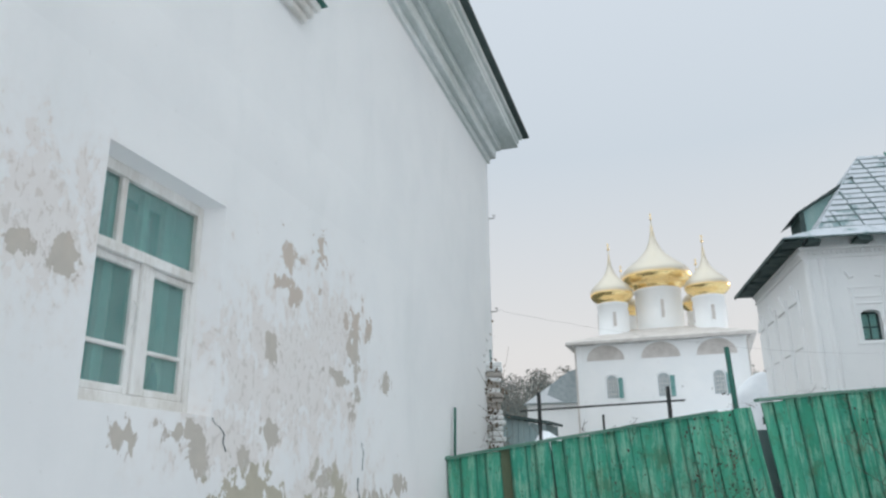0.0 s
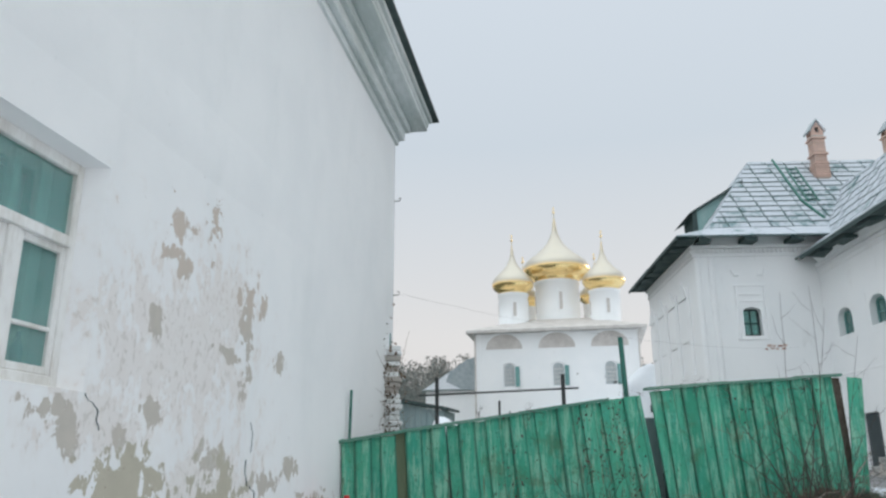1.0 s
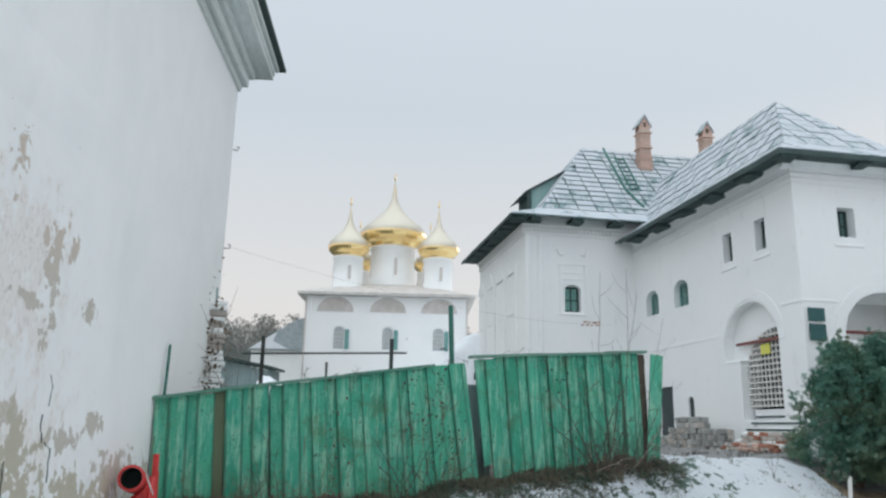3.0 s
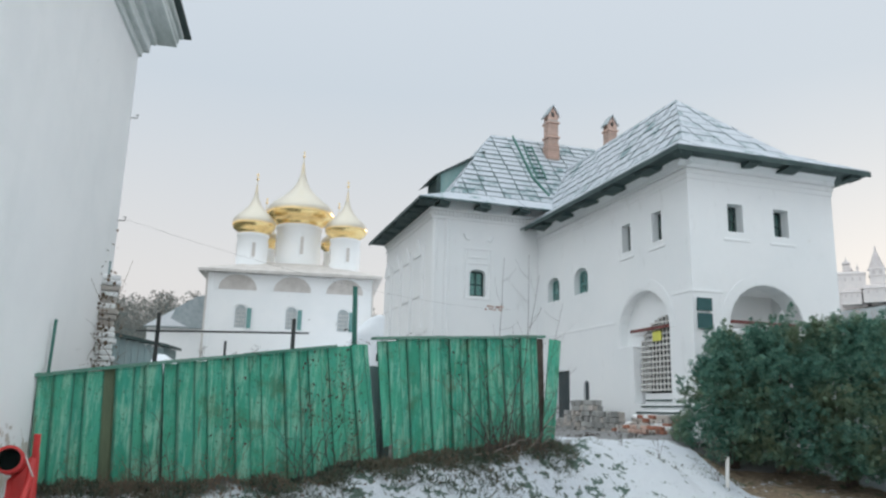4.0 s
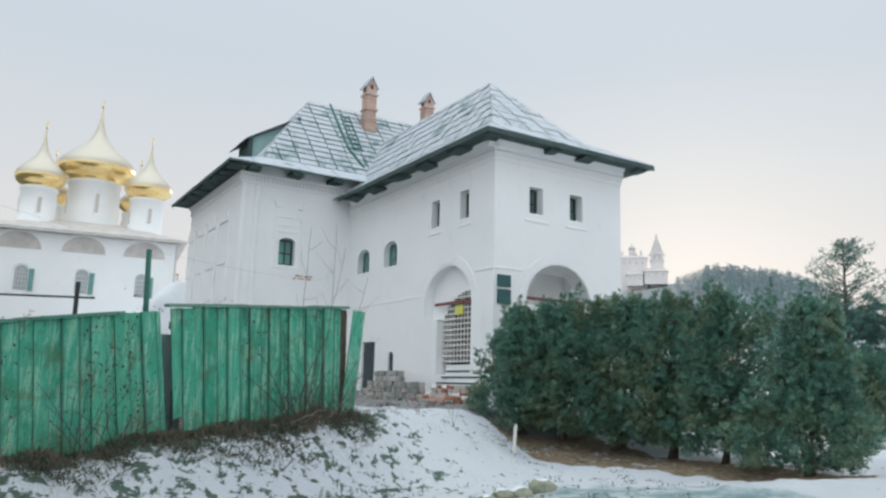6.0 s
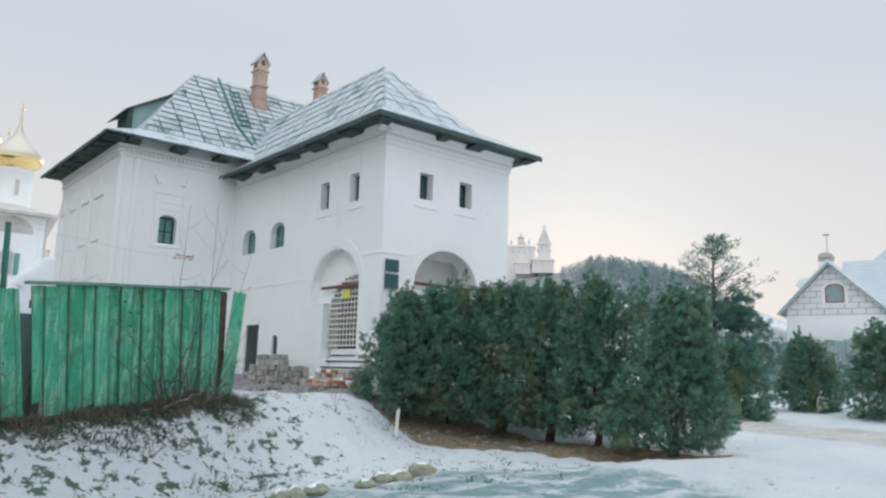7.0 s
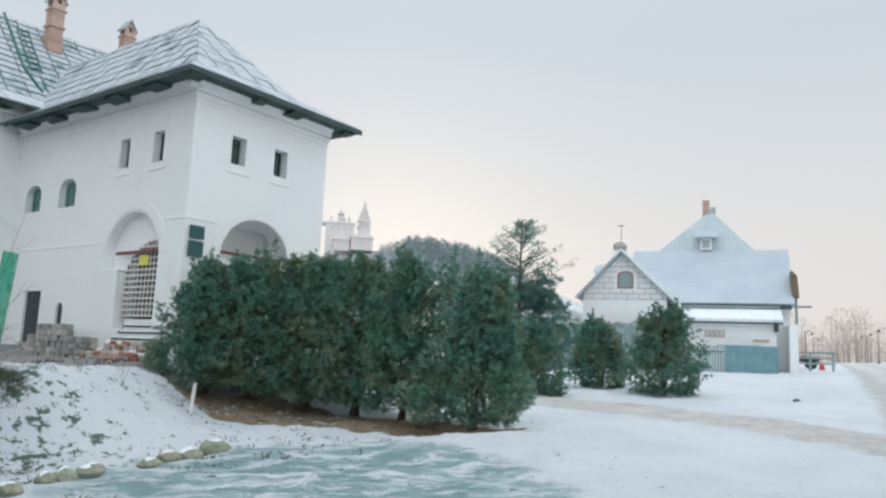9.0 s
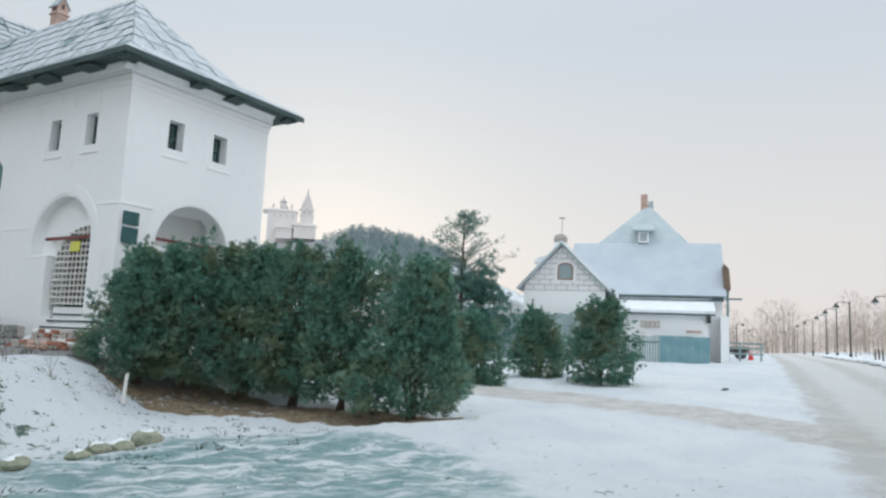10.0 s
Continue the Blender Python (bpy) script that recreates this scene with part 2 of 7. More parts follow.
    ruts = n.math("ABSOLUTE", n.math("SUBTRACT", n.math("FRACT", n.math("MULTIPLY", side, 0.42)), 0.5))
    packed = n.mix(n.ramp(ruts, 0.1, 0.3), (0.47, 0.465, 0.45), (0.60, 0.60, 0.59))
    packed = n.mix(n.ramp(wob2, 0.45, 0.7), packed, (0.58, 0.56, 0.53))
    col = n.mix(n.math("MULTIPLY", road, 0.8), col, packed)
    # trodden strip before the porch
    strip = n.math("MULTIPLY", n.ramp(n.math("ADD", n.math("ADD", x, n.math("MULTIPLY", y, 0.25)), n.math("MULTIPLY", w, 0.8)), 11.3, 11.5), n.ramp(n.math("ADD", n.math("ADD", y, n.math("MULTIPLY", x, 0.25)), w), 15.6, 15.75))
    strip = n.math("MULTIPLY", strip, n.math("MULTIPLY", n.ramp(x, 20.0, 17.0), n.ramp(y, 40.0, 30.0)))
    col = n.mix(strip, col, n.mix(fine, (0.22, 0.22, 0.22), (0.34, 0.34, 0.34)))
    # distant slopes: winter woods and old grass
    far = n.math("MULTIPLY", n.ramp(n.math("SQRT", n.math("ADD", n.math("MULTIPLY", x, x), n.math("MULTIPLY", y, y))), 130.0, 220.0), n.ramp(n.noise(p, 0.012, 5), 0.4, 0.55))
    col = n.mix(n.math("MULTIPLY", far, 0.85), col, (0.17, 0.2, 0.2))
    n.bump(n.math("ADD", n.math("MULTIPLY", wob2, 0.7), n.math("MULTIPLY", fine, 0.5)), 0.95, 0.18)
    rough = n.math("SUBTRACT", 0.85, n.math("MULTIPLY", ice, 0.5))
    return n.done(col, rough)


def sheet_roof():
    """Green roofing sheet under a skin of hoar frost, each sheet a little different."""
    n = Nodes("frosted_roof_sheet")
    v = n.coords()
    f = n.math("ADD", n.math("MULTIPLY", n.noise(v, 2.2, 6, 0.65), 0.7), n.math("MULTIPLY", n.noise(v, 14, 5, 0.7), 0.3))
    f = n.math("ADD", f, n.math("MULTIPLY", n.math("SUBTRACT", n.random(), 0.5), 0.16))
    frost = n.mix(n.noise(v, 8), (0.43, 0.48, 0.53), (0.57, 0.60, 0.64))
    col = n.mix(n.ramp(f, 0.34, 0.48), (0.16, 0.25, 0.26), frost)
    n.bump(n.noise(v, 20, 5), 0.2, 0.01)
    return n.done(col, 0.65)


def fence_paint():
    """Flaked green paint on old boards, streaked along the grain, each board of its own shade."""
    n = Nodes("flaked_green_paint")
    r = n.random()
    slide, spot = n.node("VectorMath"), n.node("Mapping")
    slide.operation = "ADD"
    n.put(slide, 0, n.place())
    n.put(slide, 1, n.math("MULTIPLY", r, 40.0))
    spot.inputs["Scale"].default_value = (1, 1, 0.1)
    n.t.links.new(slide.outputs[0], spot.inputs["Vector"])
    along, at = spot.outputs[0], slide.outputs[0]
    grain = n.noise(along, 42, 7, 0.72, warp=0.3)
    streak = n.noise(along, 17, 8, 0.74, warp=0.4)
    patch = n.noise(at, 2.4, 7, 0.7)
    green = n.mix(n.ramp(r, 0.0, 1.0), (0.035, 0.29, 0.18), (0.085, 0.45, 0.29))
    green = n.mix(n.ramp(patch, 0.35, 0.7), green, (0.05, 0.36, 0.26))
    green = n.mix(n.math("MULTIPLY", n.ramp(grain, 0.45, 0.75), 0.6), green, (0.025, 0.17, 0.10))
    pale = n.mix(grain, (0.20, 0.55, 0.38), (0.42, 0.64, 0.47))
    worn = n.ramp(n.math("ADD", n.math("MULTIPLY", streak, 0.7), n.math("MULTIPLY", patch, 0.3)), 0.47, 0.60)
    col = n.mix(n.math("MULTIPLY", worn, 0.7), green, pale)
    bare = n.ramp(n.math("ADD", n.noise(along, 19, 8, 0.72), n.math("MULTIPLY", r, 0.06)), 0.66, 0.70)
    col = n.mix(n.math("MULTIPLY", bare, 0.8), col, (0.15, 0.10, 0.06))
    # board edges painted darker to give the shade in the joints
    ax = n.math("ABSOLUTE", n.split(n.coords())[0])
    joint_shade = n.ramp(n.math("ADD", ax, n.math("MULTIPLY", n.math("SUBTRACT", streak, 0.5), 0.05)), 0.070, 0.094)
    col = n.mix(n.math("MULTIPLY", joint_shade, 0.65), col, (0.02, 0.07, 0.045))
    moss = n.math("MULTIPLY", n.ramp(n.noise(n.place(), 2.3, 7, 0.68), 0.54, 0.68), 0.5)
    col = n.mix(moss, col, (0.075, 0.125, 0.055))
    flecks = n.ramp(n.noise(at, 24, 7, 0.72), 0.58, 0.63)
    col = n.mix(n.math("MULTIPLY", flecks, 0.55), col, (0.03, 0.075, 0.05))
    n.bump(n.math("ADD", grain, n.math("MULTIPLY", streak, 0.8)), 0.6, 0.012)
    return n.done(col, 0.78)


def block_wall():
    n = Nodes("pale_block")
    v = n.coords()
    col = n.mix(n.math("MULTIPLY", n.random(), 0.6), (0.90, 0.90, 0.89), (0.80, 0.81, 0.81))
    col = n.mix(n.math("MULTIPLY", n.noise(v, 8), 0.4), col, (0.55, 0.55, 0.54))
    n.bump(n.noise(v, 30), 0.3, 0.01)
    return n.done(col, 0.9)


def foliage(name, dark, light, brown=(0.10, 0.075, 0.035), much=0.12):
    """Evergreen sprays: each one varies between dark, light and a little brown."""
    n = Nodes(name)
    r = n.node("NewGeometry").outputs["Random Per Island"]
    v = n.place()
    f = n.math("ADD", n.math("MULTIPLY", r, 0.6), n.math("MULTIPLY", n.noise(v, 1.6, 4), 0.5))
    col = n.mix(n.ramp(f, 0.2, 0.9), dark, light)
    col = n.mix(n.math("MULTIPLY", n.ramp(n.noise(v, 1.3, 5), 0.44, 0.66), 0.6), col, brown)
    m = n.done(col, 0.75)
    through_leaf, both = n.node("BsdfTranslucent"), n.node("MixShader")
    n.put(through_leaf, "Color", col)
    n.put(both, 0, 0.22)
    n.t.links.new(n.b.outputs[0], both.inputs[1])
    n.t.links.new(through_leaf.outputs[0], both.inputs[2])
    n.t.links.new(both.outputs[0], n.t.nodes["Material Output"].inputs["Surface"])
    return m


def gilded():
    """Gilded copper, bright yellow below, with the pale reflected sky painted on what faces up."""
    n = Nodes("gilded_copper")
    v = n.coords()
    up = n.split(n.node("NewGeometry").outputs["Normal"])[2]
    sky_facing = n.ramp(n.math("ADD", up, n.math("MULTIPLY", n.math("SUBTRACT", n.noise(v, 1.1, 5), 0.5), 0.25)), -0.25, 0.30)
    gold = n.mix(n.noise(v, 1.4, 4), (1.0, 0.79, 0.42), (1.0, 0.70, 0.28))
    # frosted is greyed gold that paints in the pale sky reflected there
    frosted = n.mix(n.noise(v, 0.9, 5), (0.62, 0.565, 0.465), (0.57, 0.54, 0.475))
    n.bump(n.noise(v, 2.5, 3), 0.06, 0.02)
    return n.done(n.mix(sky_facing, gold, frosted), n.math("ADD", 0.26, n.math("MULTIPLY", sky_facing, 0.2)), n.math("SUBTRACT", 1.0, n.math("MULTIPLY", sky_facing, 0.35)))


def glass_pane(name="window_glass", tint=(0.75, 0.88, 0.86), clear=0.95):
    n = Nodes(name)
    n.put(n.b, "Transmission Weight", clear)
    n.put(n.b, "IOR", 1.45)
    n.bump(n.noise(n.coords(), 3.0, 2), 0.04, 0.01)
    return n.done(tint, 0.03)


M = {
    "flaking": flaking_wall(), "white": whitewash("old_limewash"), "white_far": whitewash("church_limewash", 0.1, 0.2), "snowy": snow_ground(),
    "sheet": sheet_roof(), "fence": fence_paint(), "block": block_wall(), "glass": glass_pane("window_glass", (0.55, 0.86, 0.82)),
    "roof_dark": plain("dark_green_tin", (0.03, 0.055, 0.055), (0.06, 0.09, 0.085), 0.6),
    "seam": plain("bare_green_tin", (0.028, 0.075, 0.07), (0.06, 0.12, 0.115), 0.6),
    "eave_wood": plain("weathered_dark_boards", (0.035, 0.06, 0.06), (0.07, 0.105, 0.10), 0.85, 2, 30),
    "paint_wood": plain("worn_white_paint", (0.88, 0.87, 0.85), (0.66, 0.63, 0.58), 0.7, 4, 40, stretch=(1, 1, 0.3)),
    "cornice": plain("stained_white_boards", (0.82, 0.85, 0.85), (0.54, 0.59, 0.57), 0.85, 1.6, 22, stretch=(0.25, 1, 1)),
    "tin_green": plain("green_painted_tin", (0.02, 0.13, 0.10), (0.04, 0.19, 0.15), 0.5),
    # near_glass is tinted teal and part opaque, painting reflections into the panes
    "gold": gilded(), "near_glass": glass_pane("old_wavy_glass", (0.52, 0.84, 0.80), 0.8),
    # room walls coloured teal to lend the panes a reflected tint
    "room": plain("reflection_teal_room", (0.12, 0.56, 0.49), (0.22, 0.66, 0.58), 0.9),
    "bare_board": plain("unpainted_old_board", (0.095, 0.125, 0.075), (0.16, 0.20, 0.12), 0.9, 6, 40, stretch=(1, 1, 0.12)),
    "dormer": plain("faded_teal_boards", (0.22, 0.38, 0.37), (0.33, 0.47, 0.45), 0.85, 2, 30, stretch=(1, 1, 0.2)),
    "ridge": foliage("mixed_winter_woods", (0.11, 0.16, 0.155), (0.24, 0.25, 0.235), (0.30, 0.215, 0.17)),
    "far_stone": plain("pale_far_plaster", (0.80, 0.76, 0.74), (0.72, 0.69, 0.68), 0.9, 0.3, 3),
    "far_roof": plain("pale_far_roof", (0.56, 0.52, 0.51), (0.64, 0.60, 0.59), 0.8, 0.3, 3),
    "grey_roof": plain("grey_sheet_roof", (0.30, 0.36, 0.38), (0.40, 0.45, 0.47), 0.6),
    "snow": plain("settled_snow", (0.78, 0.81, 0.84), (0.71, 0.75, 0.79), 0.85, 1.5, 12, relief=0.3),
    "faded": plain("faded_fresco_plaster", (0.52, 0.49, 0.46), (0.66, 0.63, 0.60), 0.9, 1.2, 8),
    "brick": plain("old_red_brick", (0.45, 0.20, 0.13), (0.33, 0.15, 0.11), 0.9, 5, 40, vary=0.5),
    "pale_brick": plain("pale_chimney_brick", (0.66, 0.47, 0.39), (0.55, 0.38, 0.32), 0.9, 5, 40, vary=0.4),
    "joint": plain("grey_mortar", (0.36, 0.36, 0.35), (0.28, 0.29, 0.29), 0.95),
    "mortar": plain("lime_mortar", (0.52, 0.48, 0.44), (0.42, 0.39, 0.36), 0.95),
    "grey_brick": plain("grey_stone", (0.34, 0.35, 0.34), (0.52, 0.51, 0.48), 0.9, 4, 30, vary=0.6),
    "iron": plain("dark_iron", (0.025, 0.03, 0.032), (0.05, 0.055, 0.055), 0.55),
    "white_iron": plain("white_painted_iron", (0.72, 0.71, 0.68), (0.6, 0.58, 0.55), 0.6),
    "red_tie": plain("red_lead_iron", (0.22, 0.06, 0.05), (0.14, 0.05, 0.045), 0.7),
    # near-black for cracks and gaps, and for sheets standing in for unlit depth
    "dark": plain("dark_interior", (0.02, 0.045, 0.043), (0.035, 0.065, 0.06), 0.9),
    "door": plain("dark_painted_door", (0.03, 0.045, 0.05), (0.06, 0.08, 0.085), 0.7, 3, 30, stretch=(1, 1, 0.2)),
    "teal": plain("teal_shutter_paint", (0.12, 0.28, 0.27), (0.18, 0.36, 0.34), 0.7),
    "sign": plain("dark_green_board", (0.016, 0.085, 0.09), (0.025, 0.105, 0.105), 0.45),
    "yellow": plain("yellow_notice", (0.75, 0.72, 0.12), (0.68, 0.66, 0.15), 0.7),
    "grey_board": plain("silvered_boards", (0.25, 0.35, 0.36), (0.37, 0.45, 0.45), 0.9, 4, 30, stretch=(1, 1, 0.15), vary=0.4),
    "blue_sheet": plain("faded_blue_sheet", (0.13, 0.27, 0.31), (0.20, 0.34, 0.37), 0.7, 2, 20),
    "bark": plain("grey_brown_bark", (0.07, 0.05, 0.04), (0.13, 0.10, 0.08), 0.95, 8, 40),
    "twig": plain("bare_twig", (0.06, 0.05, 0.045), (0.11, 0.09, 0.08), 0.9),
    "dry": plain("dry_stems", (0.20, 0.145, 0.10), (0.13, 0.10, 0.075), 0.95),
    "thuja": foliage("thuja_green", (0.04, 0.135, 0.11), (0.155, 0.305, 0.22), (0.215, 0.215, 0.105)),
    "pine": foliage("pine_green", (0.055, 0.15, 0.135), (0.12, 0.25, 0.21), (0.13, 0.19, 0.14)),
    # firs tinted blue-grey: distance haze is put into the leaf colour
    "fir_woods": foliage("haze_blue_fir_woods", (0.16, 0.245, 0.265), (0.27, 0.365, 0.385), (0.26, 0.24, 0.22)),
    "cap": plain("weathered_green_capping", (0.07, 0.22, 0.16), (0.17, 0.29, 0.23), 0.85, 4, 40, stretch=(0.15, 1, 1)),
    # roadside twigs paled and warmed, the haze put into their colour
    "woods": foliage("winter_woods", (0.32, 0.25, 0.215), (0.46, 0.38, 0.33), (0.3, 0.27, 0.24)),
    "grass": foliage("winter_grass", (0.05, 0.085, 0.065), (0.13, 0.17, 0.12), (0.15, 0.13, 0.09)),
    # bark paled for haze over roadside trees, also used on fallen branches
    "woods_bark": plain("pale_grey_bark", (0.36, 0.31, 0.28), (0.45, 0.40, 0.36), 0.95),
    "red": plain("red_plastic", (0.62, 0.045, 0.04), (0.5, 0.035, 0.035), 0.45),
    "stone": plain("yellow_grey_stone", (0.20, 0.23, 0.17), (0.40, 0.39, 0.30), 0.9, 6, 30, vary=0.3),
    "soffit": plain("grey_green_soffit", (0.13, 0.17, 0.175), (0.09, 0.12, 0.125), 0.8),
    "snow_roof": plain("thin_roof_snow", (0.49, 0.545, 0.60), (0.43, 0.485, 0.55), 0.8, 0.8, 9),
    "frost": plain("frosted_grey_roof", (0.40, 0.48, 0.52), (0.50, 0.57, 0.60), 0.7, 1.0, 10),
    "curtain": plain("pale_curtain", (0.62, 0.66, 0.64), (0.5, 0.55, 0.53), 0.9),
    "lamp_glass": plain("frosted_lamp_glass", (0.75, 0.75, 0.72), (0.66, 0.66, 0.64), 0.4),
}


# ---- shaping ----
def thing(name, label, category, m=None, group="", kind=""):
    ob = new(name)
    ob.empty_display_size = 0.2
    if m is not None:
        ob.matrix_world = m
    return tagged(ob, label, category, group, kind)


def mesh_of(bm, name, material, smooth=False):
    me = bpy.data.meshes.new(name)
    bmesh.ops.recalc_face_normals(bm, faces=bm.faces)
    bm.to_mesh(me)
    bm.free()
    me.materials.append(material)
    if smooth:
        me.shade_smooth()
    return me


def part(name, bm, material, parent, label="", smooth=False):
    ob = new(name, mesh_of(bm, name, material, smooth) if isinstance(bm, bmesh.types.BMesh) else bm)
    ob.parent = parent
    return tagged(ob, label)


def raw(name, verts, faces, material, parent=None, smooth=False):
    """A mesh straight from arrays, for leaves, woods and ground."""
    me = bpy.data.meshes.new(name)
    if isinstance(verts, np.ndarray):
        me.vertices.add(len(verts))
        me.vertices.foreach_set("co", np.ascontiguousarray(verts, np.float32).ravel())
        me.loops.add(faces.size)
        me.loops.foreach_set("vertex_index", np.ascontiguousarray(faces, np.int32).ravel())
        me.polygons.add(len(faces))
        me.polygons.foreach_set("loop_start", np.arange(0, faces.size, faces.shape[1], dtype=np.int32))
    else:
        me.from_pydata(verts, [], faces)
    me.update(calc_edges=True)
    me.validate()
    me.materials.append(material)
    if smooth:
        me.shade_smooth()
    ob = new(name, me)
    ob.parent = parent
    return ob


def box(bm, lo, hi, m=None, bevel=0.0):
    m = m or Matrix.Identity(4)
    vs = [bm.verts.new(m @ Vector((x, y, z))) for x in (lo[0], hi[0]) for y in (lo[1], hi[1]) for z in (lo[2], hi[2])]
    fs = [bm.faces.new([vs[i] for i in q]) for q in ((0, 1, 3, 2), (4, 6, 7, 5), (0, 4, 5, 1), (2, 3, 7, 6), (0, 2, 6, 4), (1, 5, 7, 3))]
    if bevel:
        es = list({e for f in fs for e in f.edges})
        bmesh.ops.bevel(bm, geom=es, offset=bevel, segments=1, affect="EDGES")
    return bm


def bx(lo, hi, bevel=0.0, m=None):
    return box(bmesh.new(), lo, hi, m, bevel)


def prism(bm, pts, way):
    """A solid from a flat outline pushed along a vector."""
    a = [bm.verts.new(Vector(p)) for p in pts]
    b = [bm.verts.new(Vector(p) + Vector(way)) for p in pts]
    bm.faces.new(a)
    bm.faces.new(b[::-1])
    for i in range(len(a)):
        j = (i + 1) % len(a)
        bm.faces.new((a[j], a[i], b[i], b[j]))
    return bm


def lathe(bm, profile, at=(0, 0, 0), steps=24, caps=True):
    rings = []
    for r, z in profile:
        rings.append([bm.verts.new(Vector(at) + Vector((r * math.cos(2 * math.pi * k / steps), r * math.sin(2 * math.pi * k / steps), z))) for k in range(steps)])
    for a, b in zip(rings, rings[1:]):
        for k in range(steps):
            bm.faces.new((a[k], a[(k + 1) % steps], b[(k + 1) % steps], b[k]))
    if caps:
        bm.faces.new(rings[0][::-1])
        bm.faces.new(rings[-1])
    return bm


def tube(bm, pts, r0, r1=None, sides=6):
    """A round bar through points, tapering from r0 to r1."""
    r1 = r0 if r1 is None else r1
    pts = [Vector(p) for p in pts]
    rings = []
    for i, p in enumerate(pts):
        way = (pts[min(i + 1, len(pts) - 1)] - pts[max(i - 1, 0)]).normalized()
        side = way.cross(Vector((0.31, 0.17, 0.93))).normalized()
        up = way.cross(side)
        r = r0 + (r1 - r0) * i / (len(pts) - 1)
        rings.append([bm.verts.new(p + r * (math.cos(2 * math.pi * k / sides) * side + math.sin(2 * math.pi * k / sides) * up)) for k in range(sides)])
    for a, b in zip(rings, rings[1:]):
        for k in range(sides):
            bm.faces.new((a[k], a[(k + 1) % sides], b[(k + 1) % sides], b[k]))
    bm.faces.new(rings[0][::-1])
    bm.faces.new(rings[-1])
    return bm


def arch_outline(c, half, z0, spring, rise=None, steps=12):
    """An arched opening's outline as (along, height) pairs."""
    rise = half if rise is None else rise
    pts = [(c - half, z0), (c + half, z0)]
    pts += [(c + half * math.cos(math.pi * k / steps), spring + rise * math.sin(math.pi * k / steps)) for k in range(steps + 1)]
    return pts


def carve(bm, cutters):
    """The solid bm less each of the cutters."""
    scratch = [new("scratch", mesh_of(b, "scratch", M["white"])) for b in (bm, *cutters)]
    for c in scratch[1:]:
        md = scratch[0].modifiers.new("cut", "BOOLEAN")
        md.operation, md.solver, md.object = "DIFFERENCE", "EXACT", c
    dg = bpy.context.evaluated_depsgraph_get()
    dg.update()
    me = bpy.data.meshes.new_from_object(scratch[0].evaluated_get(dg))
    for o in scratch:
        old = o.data
        bpy.data.objects.remove(o)
        bpy.data.meshes.remove(old)
    out = bmesh.new()
    out.from_mesh(me)
    bpy.data.meshes.remove(me)
    return out


def smooth01(v):
    v = np.clip(v, 0.0, 1.0)
    return v * v * (3 - 2 * v)


def clip_half(poly, a, b, c):
    """The part of a flat outline where a*x + b*y <= c."""
    out = []
    for i, p in enumerate(poly):
        q = poly[(i + 1) % len(poly)]
        dp, dq = a * p[0] + b * p[1] - c, a * q[0] + b * q[1] - c
        if dp <= 0:
            out.append(p)
        if dp * dq < 0:
            t = dp / (dp - dq)
            out.append((p[0] + t * (q[0] - p[0]), p[1] + t * (q[1] - p[1])))
    return out


def clip_to(poly, outline):
    """A flat outline cut to a convex outline that runs anticlockwise."""
    for i, p in enumerate(outline):
        q = outline[(i + 1) % len(outline)]
        nx, ny = q[1] - p[1], p[0] - q[0]
        poly = clip_half(poly, nx, ny, nx * p[0] + ny * p[1])
        if len(poly) < 3:
            return []
    return poly


def sheets(parent, corners, wide, tall, skew, rng, gap=0.022, lift=0.03, rows=None):
    """Roofing sheets over one flat slope, each cut to the slope's outline. corners run anticlockwise seen from outside, the first two along the eave."""
    c = [Vector(p) for p in corners]
    ux = (c[1] - c[0]).normalized()
    nz = ux.cross(c[2] - c[0]).normalized()
    uy = nz.cross(ux)
    outline = [((p - c[0]).dot(ux), (p - c[0]).dot(uy)) for p in c]
    rows = gap if rows is None else rows
    w, h = max(p[0] for p in outline), max(p[1] for p in outline)
    for j in range(int(h / tall) + 1):
        for i in range(-int(abs(skew) * h / wide) - 2, int(w / wide) + int(abs(skew) * h / wide) + 2):
            x0, y0 = i * wide + skew * j * tall + rng.uniform(-0.02, 0.02), j * tall
            quad = [(x0 + gap, y0 + rows), (x0 + wide - gap, y0 + rows), (x0 + wide - gap + skew * tall, y0 + tall - rows), (x0 + gap + skew * tall, y0 + tall - rows)]
            poly = clip_to(quad, outline)
            if len(poly) < 3:
                continue
            d = lift + rng.uniform(-0.008, 0.008)
            bm = prism(bmesh.new(), [c[0] + ux * p[0] + uy * p[1] + nz * d for p in poly], -nz * (d + 0.01))
            part("roof_sheet", bm, M["sheet"], parent)


